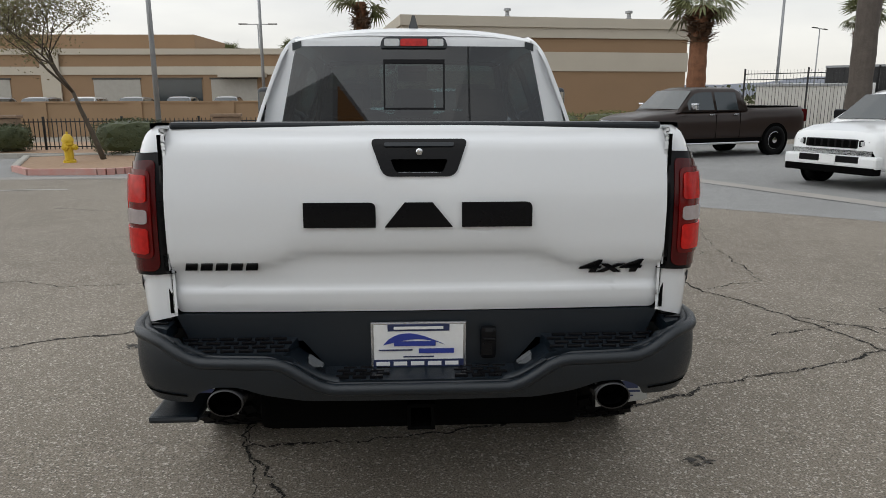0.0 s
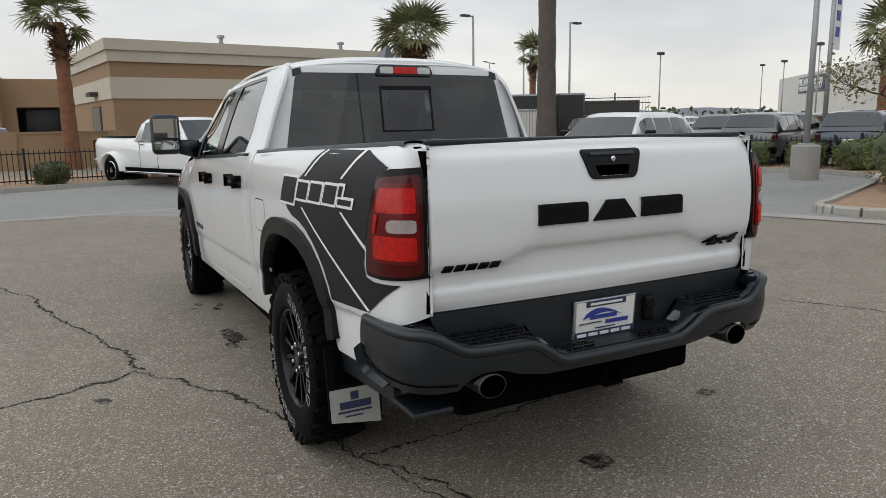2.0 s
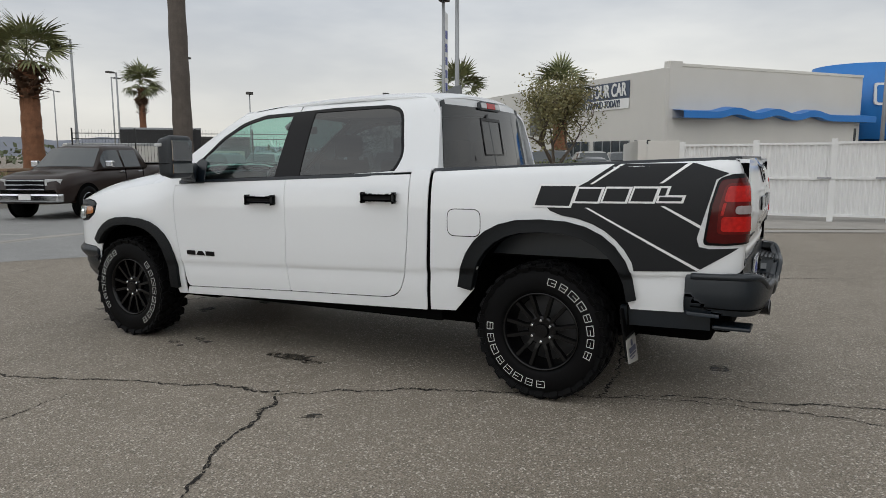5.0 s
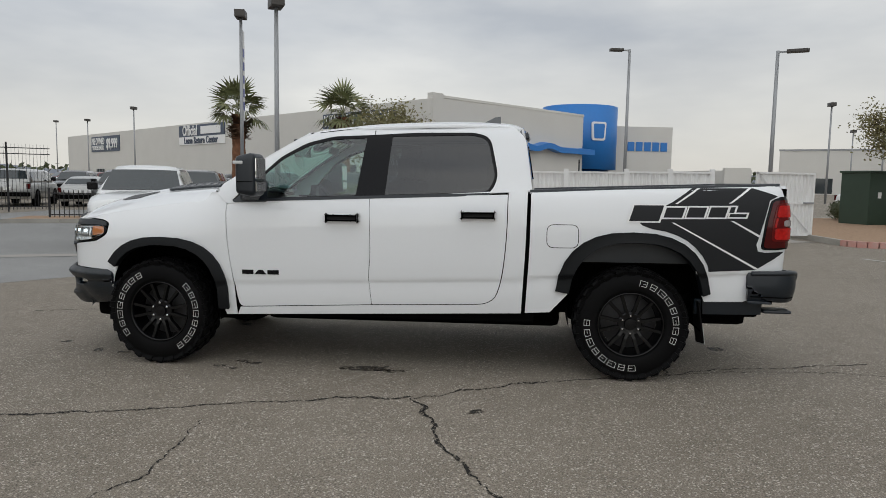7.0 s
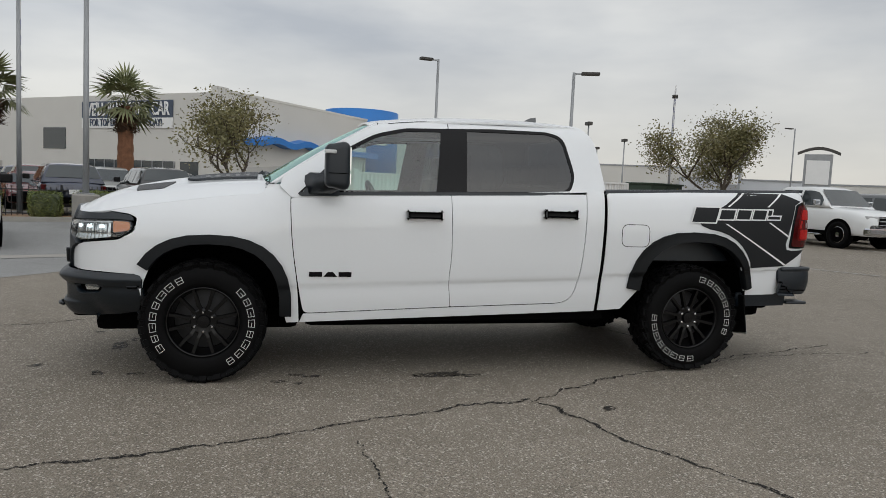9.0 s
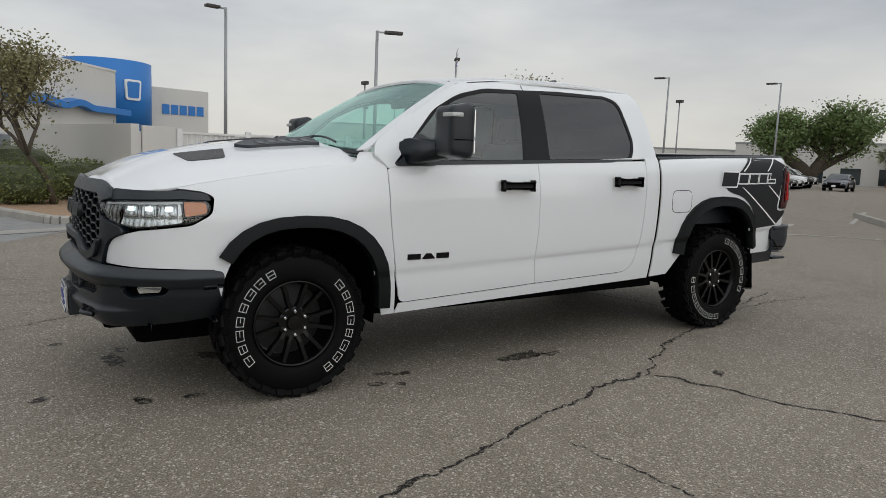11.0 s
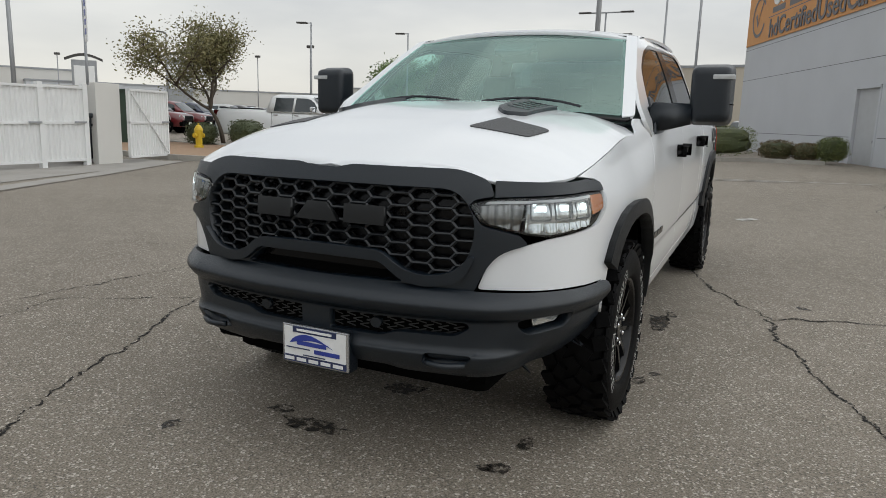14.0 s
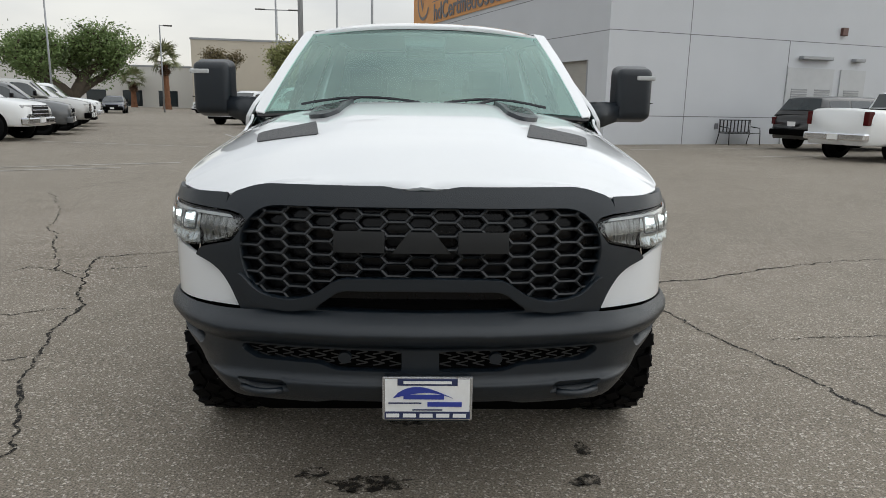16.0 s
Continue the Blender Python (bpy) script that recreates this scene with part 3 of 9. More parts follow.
    # maker's badge on the front door, three plain dark blocks
    for k, (a, b, tp_) in enumerate(((2.985, 2.895, 0), (2.885, 2.79, 0.03), (2.78, 2.69, 0))):
        zc = 0.752
        sheet("badge_block", [[(a, zc - 0.016), (b, zc - 0.016), (b + tp_, zc + 0.018), (a - tp_, zc + 0.018)]], flank(side, 0.006), out, GLOSSB, d1, thick=0.006, label="plain dark badge block")
    return bside


BED_SIDE = {}
for sd in (1, -1):
    BED_SIDE[sd] = side_panels(sd)


# black graphic on the bed, with white strokes
def graphic(side):
    s = -side
    host = BED_SIDE[side]
    arc = [p for p in arch(0.01, 0.53, 0.60, 0.595, 0.605, 24) if p[1] > 0.815 and p[0] < -0.02]
    field = [(-0.05, 1.155), (-0.02, 1.185), (-0.16, 1.27), (-0.27, 1.33), (-0.41, 1.426), (-0.845, 1.428), (-1.02, 1.372), (-0.955, 1.34), (-0.915, 1.20), (-0.865, 1.02), (-0.878, 0.975), (-0.93, 0.965), (-1.08, 0.972), (-0.87, 0.838), (-0.535, 0.822)] + arc[::-1]
    sheet("bed_graphic", [field], flank(side, 0.004), (s, 0, 0.2), DECAL, host, step=0.04, thick=0, label="matte black vinyl graphic with white strokes")
    strokes = [
        [(-0.278, 1.312), (-0.298, 1.312), (-0.468, 1.426), (-0.445, 1.426)],
        [(-0.662, 1.318), (-0.682, 1.318), (-0.832, 1.428), (-0.808, 1.428)],
        [(-0.255, 1.178), (-0.275, 1.178), (-0.888, 0.848), (-0.868, 0.842)],
        [(-0.672, 1.194), (-0.694, 1.194), (-0.900, 1.082), (-0.897, 1.066)],
    ]
    for st in strokes:
        sheet("white_stroke", [st], flank(side, 0.006), (s, 0, 0.2), DECALW, host, step=0.05, thick=0)
    # the model's name as plain slanted blocks, each with a white edge
    def blk(a, b, lo, hi, lift, material, nm):
        k = 0.33 * (hi - lo)
        sheet(nm, [[(a, lo), (b, lo), (b - k, hi), (a - k, hi)]], flank(side, lift), (s, 0, 0.2), material, host, step=0.05, thick=0)
    for a, b, lo, hi in ((0.06, -0.175, 1.176, 1.312), (-0.182, -0.338, 1.203, 1.297), (-0.342, -0.492, 1.205, 1.299), (-0.496, -0.642, 1.207, 1.301), (-0.646, -0.79, 1.210, 1.254), (-0.646, -0.706, 1.240, 1.303)):
        blk(a, b, lo, hi, 0.008, DECALW, "name_edge")
        g = 0.011
        blk(a - g * 1.3, b + g, lo + g, hi - g, 0.0095, DECAL, "name_block")


graphic(1)
graphic(-1)

# ---- cab ----
G_X = table([1.28, 1.36, 1.45, 1.60, 1.72, 1.80, 1.86, 1.90, 1.93], [0.955, 0.938, 0.908, 0.853, 0.803, 0.765, 0.722, 0.665, 0.57])


def cabside(side, lift=0.0):
    def fn(y, z):
        w = G_X(z - 0.4 * rake(y)) + lift
        w -= 0.075 * hill(y, 2.2, 3.3) * hill(z, 1.3, 1.75) + 0.035 * hill(-y, -1.05, -0.72)
        return (-side * w, y - 0.0 * lift, z)
    return fn


ROOF_Y = table([0.78, 0.83, 0.95, 1.3, 1.65, 2.0, 2.2, 2.4, 2.48], [1.855, 1.902, 1.936, 1.952, 1.950, 1.937, 1.920, 1.900, 1.888])


def roof(x, y):
    c = (abs(x) / 0.72) ** 2.8
    edge = ROOF_Y(y) - 0.022 * hill(y, 2.47, 2.60)
    return (x, y, edge - 0.055 * c + 0.014 * (1 - (x / 0.7) ** 2))


def rail(y):
    return ROOF_Y(y) - 0.035


FGLASS = [(3.04, belt(3.04) + 0.02, 0.01), (2.085, belt(2.08) + 0.02, 0.01), (2.03, 1.80, 0.015), (2.30, 1.79, 0.03), (2.50, 1.742, 0.06), (2.70, 1.64, 0.05)]
RGLASS = [(1.86, belt(1.86) + 0.02, 0.01), (1.075, belt(1.07) + 0.02, 0.06), (1.022, 1.50, 0.04), (1.085, 1.79, 0.07), (1.20, 1.822, 0.03), (1.83, 1.814, 0.01)]


def cab(side):
    s = -side
    out = (s, 0, 0.5)
    shell = [(3.11, belt(3.1) - 0.02, 0), (2.0, belt(2.0), 0), (0.76, belt(0.76) + 0.02, 0), (0.745, 1.41, 0), (0.77, 1.6, 0), (0.80, 1.80, 0.05), (0.90, 1.90, 0.05), (1.3, 1.922, 0), (1.65, 1.918, 0), (2.0, 1.898, 0), (2.25, 1.876, 0.05), (2.46, 1.848, 0.06), (2.62, 1.775, 0.06), (2.86, 1.635, 0.1), (3.17, 1.432, 0.03), (3.19, 1.36, 0)]
    win = [(3.075, belt(3.08) + 0.002, 0.015), (1.055, belt(1.05) + 0.002, 0.07), (0.998, 1.50, 0.06), (1.065, 1.81, 0.08), (1.2, 1.842, 0.03), (1.65, 1.842, 0), (2.03, 1.824, 0), (2.30, 1.815, 0.05), (2.52, 1.762, 0.06), (2.72, 1.652, 0.05)]
    sheet("cab_side", [rounded(shell), rounded(win)[::-1]], cabside(side), out, WHITE, truck, step=0.045, thick=0.02)
    fr = sheet("window_frame", [rounded([(a, b, r) for a, b, r in win]), rounded(FGLASS)[::-1], rounded(RGLASS)[::-1]], cabside(side, -0.003), out, GLOSSB, truck, step=0.06, thick=0.012)
    a = sheet("front_side_window", [rounded(FGLASS)], cabside(side, -0.008), out, GLASS_F, truck, step=0.08, thick=0)
    b = sheet("rear_side_window", [rounded(RGLASS)], cabside(side, -0.008), out, GLASS_D, truck, step=0.08, thick=0, label="dark privacy glass")
    a.visible_shadow = b.visible_shadow = False
    # seam between the doors up to the roof
    sheet("door_seam", [[(1.975, 1.826), (1.969, 1.826), (1.969, 1.862), (1.975, 1.862)]], cabside(side, 0.001), out, DARK, fr, thick=0)
    sheet("weather_strip", [[(3.06, belt(3.06) - 0.006), (1.06, belt(1.06) - 0.006), (1.06, belt(1.06) + 0.016), (3.06, belt(3.06) + 0.016)]], cabside(side, 0.004), out, TRIM, fr, step=0.2, thick=0.006)
    # painted line of the door's upper edge
    up = [(y, rail(y) - 0.012) for y in np.linspace(2.42, 1.0, 16)]
    line = [(y, z + (0.0 if y < 2.2 else -0.02 * (y - 2.2))) for y, z in up]
    sheet("door_gap", [line + [(y, z - 0.005) for y, z in line[::-1]]], cabside(side, 0.0012), out, DARK, fr, step=0.1, thick=0)


cab(1)
cab(-1)
roof_out = [(x, 0.800 + 0.05 * (x / 0.7) ** 2, 0.0) for x in (-0.66, -0.5, -0.33, -0.16, 0.0, 0.16, 0.33, 0.5, 0.66)] + [(0.71, 0.95, 0.05), (0.717, 1.6, 0), (0.708, 2.25, 0.1), (0.680, 2.565, 0.05), (-0.680, 2.565, 0.05), (-0.708, 2.25, 0.1), (-0.717, 1.6, 0), (-0.71, 0.95, 0.1)]
sheet("roof", [rounded(roof_out)], roof, (0, 0, 1), WHITE, truck, step=0.06, thick=0.02)


def windscreen(x, t):
    y = 2.555 + 0.82 * t - (0.055 + 0.03 * t) * (x / 0.75) ** 2
    return (x, y, 1.868 - 0.020 * (x / 0.66) ** 2 - 0.468 * t + 0.016 * math.sin(math.pi * t))


ws_out = [(-0.66, 0.02, 0.03), (0.66, 0.02, 0.03), (0.83, 0.97, 0.03), (-0.83, 0.97, 0.03)]
ws = sheet("windscreen", [rounded(ws_out)], windscreen, (0, 0.6, 1), GLASS_W, truck, step=0.08, thick=0, label="green-tinted windscreen with black edge")
ws.visible_shadow = False
wide = [(-0.69, -0.02, 0.03), (0.69, -0.02, 0.03), (0.862, 1.0, 0.03), (-0.862, 1.0, 0.03)]
sheet("windscreen_frame", [rounded(wide), rounded([(-0.645, 0.035, 0.03), (0.645, 0.035, 0.03), (0.805, 0.95, 0.03), (-0.805, 0.95, 0.03)])[::-1]], lambda x, t: tuple(Vector(windscreen(x, t)) + Vector((0, -0.003, -0.005))), (0, 0.6, 1), GLOSSB, truck, step=0.08, thick=0.01)
for sx in (1, -1):
    pil = [(0.66 * sx, 0.0), (0.722 * sx, 0.01), (0.872 * sx, 0.93), (0.868 * sx, 0.965), (0.82 * sx, 0.985)]
    sheet("front_pillar", [pil], lambda x, t: tuple(Vector(windscreen(x, t)) + Vector((0, -0.004, 0.004))), (0, 0.6, 1), WHITE, truck, step=0.06, thick=0.02)
sheet("camera_housing", [rounded([(-0.13, 0.03, 0.03), (0.13, 0.03, 0.03), (0.11, 0.19, 0.04), (-0.11, 0.19, 0.04)])], lambda x, t: tuple(Vector(windscreen(x, t)) + Vector((0, -0.02, -0.03))), (0, 0.6, 1), TRIM, truck, thick=0.03)


# back of the cab
def cabback(x, z):
    return (x, 0.725 + 0.16 * (z - 1.42) + 0.05 * (x / 0.7) ** 2 + 0.012 * hill(z, 1.86, 1.92), z)


back_shell = [(-0.86, 1.36, 0), (0.875, 1.36, 0), (0.835, 1.55, 0), (0.748, 1.81, 0.03)] + [(x, roof(x, 0.83)[2] + 0.002, 0) for x in (0.69, 0.6, 0.45, 0.3, 0.15, 0.0, -0.15, -0.3, -0.45, -0.6, -0.69)] + [(-0.748, 1.81, 0.03), (-0.835, 1.55, 0)]
bw = [(-0.752, 1.40, 0.02), (0.752, 1.40, 0.02), (0.672, 1.80, 0.03), (0.655, 1.838, 0.02), (-0.655, 1.838, 0.02), (-0.672, 1.80, 0.03)]
sheet("cab_back", [rounded(back_shell), rounded(bw)[::-1]], cabback, (0, -1, 0.2), WHITE, truck, step=0.05, thick=0.02)
rg = sheet("rear_window", [rounded(bw)], lambda x, z: tuple(Vector(cabback(x, z)) + Vector((0, -0.004, 0))), (0, -1, 0), GLASS_D, truck, step=0.08, thick=0, label="dark sliding rear window")
rg.visible_shadow = False
sl = [(-0.172, 1.49), (0.172, 1.49), (0.172, 1.765), (-0.172, 1.765)]
sli = [(-0.163, 1.50), (0.163, 1.50), (0.163, 1.742), (-0.163, 1.742)]
sheet("slider_frame", [sl, sli[::-1]], lambda x, z: tuple(Vector(cabback(x, z)) + Vector((0, -0.010, 0))), (0, -1, 0), GLOSSB, rg, step=0.1, thick=0.006)
for sx in (1, -1):
    sheet("roof_strip", [[(0.632 * sx, 1.832), (0.682 * sx, 1.815), (0.682 * sx, roof(0.682, 0.83)[2]), (0.632 * sx, roof(0.632, 0.83)[2] + 0.002)]], lambda x, z: tuple(Vector(cabback(x, z)) + Vector((0, -0.006, 0))), (0, -1, 0), TRIM, truck, thick=0.006)
# third brake lamp
hs = sheet("brake_lamp", [rounded([(-0.19, 1.825, 0.02), (0.19, 1.825, 0.02), (0.175, 1.888, 0.03), (-0.175, 1.888, 0.03)])], lambda x, z: tuple(Vector(cabback(x, z)) + Vector((0, -0.022, 0))), (0, -1, 0.2), TRIM, truck, thick=0.03, label="high brake lamp with red and clear lenses")
for a, b, mt, nm in ((-0.075, 0.075, REDB, "red_lens"), (-0.165, -0.08, CLEARL, "cargo_lens"), (0.08, 0.165, CLEARL, "cargo_lens")):
    sheet(nm, [rounded([(a, 1.836, 0.01), (b, 1.836, 0.01), (b, 1.876, 0.012), (a, 1.876, 0.012)])], lambda x, z: tuple(Vector(cabback(x, z)) + Vector((0, -0.030, 0))), (0, -1, 0.2), mt, hs, thick=0.008)
fin = bmesh.new()
prism(fin, [(0.0, 0.0), (0.20, 0.0), (0.05, 0.078), (0.0, 0.085)], -1, 1, lambda a, b, h: (h * (0.032 - 0.28 * b), 1.02 + a * 1.0, 1.945 + b))
part("roof_antenna", fin, mat("grey_fin", (0.08, 0.085, 0.09), 0.4, coat=0.4), truck)

# ---- bonnet ----
H_C = table([3.20, 3.35, 3.5, 3.7, 3.9, 4.1, 4.22, 4.33, 4.43, 4.51, 4.56, 4.60], [1.436, 1.436, 1.430, 1.413, 1.388, 1.355, 1.333, 1.303, 1.262, 1.222, 1.195, 1.172])
SIDE_U = [3.33 + 0.99 * k / 14 for k in range(15)]
SIDE = [body(u, edge_z(u), -0.001) for u in SIDE_U]
FRONT = [(0.0, 4.586), (0.05, 4.586), (0.11, 4.578), (0.535, 4.556), (0.60, 4.542), (0.665, 4.532), (0.74, 4.487), (0.81, 4.425), (0.86, 4.365), (-SIDE[-1][0] - 0.004, SIDE[-1][1])]
E_Y = np.array([p[1] for p in SIDE] + [p[1] for p in FRONT[-2::-1]])
E_X = np.array([-p[0] - 0.006 for p in SIDE] + [p[0] for p in FRONT[-2::-1]])
EDGE_Y = np.array([3.20, 3.46, 3.7, 4.0, 4.2, 4.32, 4.45, 4.532, 4.545, 4.556, 4.60])
EDGE_H = np.array([1.30, 1.290, 1.260, 1.216, 1.182, 1.158, 1.143, 1.143, 1.160, 1.180, 1.170])


def bonnet(x, y):
    a = abs(x)
    e = max(float(np.interp(y, E_Y, E_X)), 0.05)
    lo, hi = float(np.interp(y, EDGE_Y, EDGE_H)), H_C(y)
    r = min(a / e, 1.02)
    z = lo + (hi - lo) * (1 - r ** 3.4)
    z += 0.012 * (1 - hill(a, 0.33, 0.42)) * hill(-y, -4.45, -3.9) - 0.008 * math.exp(-((a - 0.53) / 0.10) ** 2) * hill(-y, -4.4, -4.0)
    return (x, y, z)


half_hood = FRONT + [(-p[0] - 0.006, p[1]) for p in SIDE[-2::-1]] + [(0.845, 3.255), (0.6, 3.30), (0.3, 3.335), (0.0, 3.345)]
hood = half_hood + [(-a, b) for a, b in half_hood[-2:0:-1]]
hd = sheet("hood", [hood], bonnet, (0, 0.2, 1), WHITE, truck, step=(0.05, 0.035), thick=0.014)


def on_hood(lift):
    def fn(x, y):
        p = bonnet(x, y)
        return (p[0], p[1], p[2] + lift)
    return fn


MESHG = mat("vent_mesh", (0.05, 0.05, 0.052), 0.55, bump=0.8, grain=160.0)
for sx in (1, -1):
    sheet("hood_vent", [rounded([(0.40 * sx, 4.20, 0.02), (0.45 * sx, 3.93, 0.02), (0.68 * sx, 3.98, 0.03), (0.645 * sx, 4.17, 0.03)])], on_hood(0.004), (0, 0, 1), MESHG, hd, thick=0.004, label="dark mesh hood vent")
    sc = sheet("hood_scoop", [rounded([(0.35 * sx, 3.36, 0.01), (0.37 * sx, 3.80, 0.02), (0.43 * sx, 3.87, 0.03), (0.505 * sx, 3.80, 0.03), (0.52 * sx, 3.36, 0.01)])], on_hood(0.018), (0, 0, 1), TRIM, hd, thick=0.03, label="black plastic hood inlet")
    for k in range(5):
        sheet("inlet_slot", [[(0.385 * sx, 3.42 + 0.07 * k), (0.385 * sx, 3.455 + 0.07 * k), (0.49 * sx, 3.445 + 0.07 * k), (0.49 * sx, 3.41 + 0.07 * k)]], on_hood(0.0195), (0, 0, 1), GLOSSB, sc, thick=0)
# scuttle and wipers
sheet("cowl", [[(-0.86, 3.18), (0.86, 3.18), (0.80, 3.29), (0.3, 3.37), (-0.3, 3.37), (-0.80, 3.29)]], lambda x, y: (x, y, 1.392 - 0.05 * (x / 0.85) ** 2), (0, 0, 1), TRIM, truck, thick=0.02)
for x0, x1 in ((0.62, 0.02), (-0.10, -0.62)):
    wb = bmesh.new()
    pts = [Vector(windscreen(x0 + (x1 - x0) * k / 6, 0.955 - 0.05 * math.sin(math.pi * k / 6))) + Vector((0, 0.02, 0.022)) for k in range(7)]
    tube(wb, pts, 0.007, 6)
    arm = [Vector(windscreen(x0, 1.02)) + Vector((0, 0.03, 0.01)), Vector(windscreen((x0 + x1) / 2, 0.93)) + Vector((0, 0.03, 0.035))]
    tube(wb, arm, 0.008, 6)
    part("wiper", wb, TRIM, truck)

# ---- nose ----


def nose(lift=0.0, prof=None):
    """The nose unrolled: q runs from its middle to the right (+) and left (-) wheel openings."""
    def fn(q, z):
        x, y, zz = body(UC - abs(q), z, lift + (prof(z) if prof else 0.0))
        return (-x if q >= 0 else x, y, zz)
    return fn


def both(half):
    """Mirrors a half outline that runs from the middle top round to the middle bottom."""
    return half + [(-p[0], *p[1:]) for p in half[::-1] if abs(p[0]) > 1e-6]


fr_half = [(0.0, 1.171, 0.02), (0.05, 1.171, 0.02), (0.12, 1.186, 0.02), (0.552, 1.186, 0.05), (0.662, 1.150, 0.03), (0.678, 1.098, 0.01), (0.610, 1.084, 0.01), (0.588, 1.060, 0.01), (0.640, 0.992, 0.02), (0.775, 0.960, 0.02), (0.80, 0.930, 0.01), (0.702, 0.898, 0.05), (0.655, 0.841, 0.04), (0.622, 0.765, 0.01), (0.605, 0.738, 0.0), (0.40, 0.735, 0.02), (0.0, 0.735, 0)]
op_half = [(0.0, 1.120, 0.0), (0.535, 1.118, 0.06), (0.598, 1.058, 0.04), (0.618, 0.985, 0.05), (0.600, 0.885, 0.06), (0.545, 0.815, 0.06), (0.43, 0.802, 0.04), (0.345, 0.822, 0.04), (0.265, 0.880, 0.05), (0.0, 0.884, 0)]
in_half = [(0.0, 0.842, 0), (0.27, 0.840, 0.03), (0.36, 0.772, 0.02), (0.0, 0.762, 0)]
grille = sheet("grille", [rounded(both(fr_half)), rounded(both(op_half))[::-1], rounded(both(in_half))[::-1]], nose(0.02), (0, 1, 0.2), TRIM, truck, step=0.05, thick=0.05, label="matte black grille with flattened hexagon mesh")
sheet("grille_back", [rounded(both([(0.0, 1.15, 0), (0.64, 1.15, 0.03), (0.64, 0.76, 0), (0.0, 0.745, 0)]))], nose(-0.035), (0, 1, 0), GLOSSB, grille, thick=0)
lip = both([(0.0, 0.890, 0), (0.275, 0.886, 0.04), (0.352, 0.826, 0.04), (0.43, 0.805, 0.04), (0.54, 0.820, 0.05), (0.605, 0.89, 0.04), (0.62, 0.88, 0.03), (0.575, 0.788, 0.05), (0.44, 0.765, 0.03), (0.355, 0.782, 0.03), (0.27, 0.848, 0.03), (0.0, 0.852, 0)])
sheet("grille_lip", [rounded(lip)], nose(0.042), (0, 1, 0.3), TRIM, grille, step=0.05, thick=0.03)


def inside(p, poly):
    c = False
    for i in range(len(poly)):
        (x0, y0), (x1, y1) = poly[i - 1], poly[i]
        if (y0 > p[1]) != (y1 > p[1]) and p[0] < (x1 - x0) * (p[1] - y0) / (y1 - y0) + x0:
            c = not c
    return c


opening = rounded(both(op_half))
hexm = bmesh.new()
CW, CH = 0.166, 0.0225
nf, nb = nose(0.012), nose(-0.02)
for r in range(-1, 16):
    for c in range(-5, 6):
        q0 = (c + 0.5 * (r % 2)) * CW
        z0 = 0.80 + r * CH
        if not inside((q0, z0), opening) and not inside((q0 * 0.94, z0 * 0.96 + 0.04), opening):
            continue
        shape = [(-0.31, 0.0), (-0.19, 1.0), (0.19, 1.0), (0.31, 0.0), (0.19, -1.0), (-0.19, -1.0)]
        o = [(q0 + a * CW, z0 + b * CH) for a, b in shape]
        i_ = [(q0 + a * CW * 0.86, z0 + b * CH * 0.78) for a, b in shape]
        vo = [hexm.verts.new(nf(*p)) for p in o]
        vi = [hexm.verts.new(Vector(nf(*p)) + Vector((0, -0.004, 0))) for p in i_]
        vb = [hexm.verts.new(nb(*p)) for p in i_]
        for k in range(6):
            hexm.faces.new((vo[k], vo[(k + 1) % 6], vi[(k + 1) % 6], vi[k]))
            hexm.faces.new((vi[k], vi[(k + 1) % 6], vb[(k + 1) % 6], vb[k]))
part("grille_mesh", hexm, mat("grille_plastic", (0.007, 0.009, 0.011), 0.36, spec=0.45), grille)
# maker's letters as three plain dark blocks
for a, b, cut in ((-0.285, -0.12, 0.0), (-0.095, 0.095, 0.055), (0.12, 0.285, 0.0)):
    sheet("badge_block", [[(a, 0.975), (b, 0.975), (b - cut, 1.045), (a + cut, 1.045)]], nose(0.034), (0, 1, 0.1), mat("badge_grey", (0.012, 0.013, 0.014), 0.35, spec=0.4), grille, thick=0.03, label="plain dark badge block")

# headlamps: black housing, faceted bright bowls behind a clear cover, amber corner
def bowl(side, lift):
    """Lamp surface broken into small facets."""
    def fn(u, z):
        x, y, zz = body(u, z, lift + 0.010 * abs(math.sin(55 * u)) * abs(math.sin(48 * (z - 1.0))) + 0.004 * math.sin(210 * u))
        return (x * side, y, zz)
    return fn


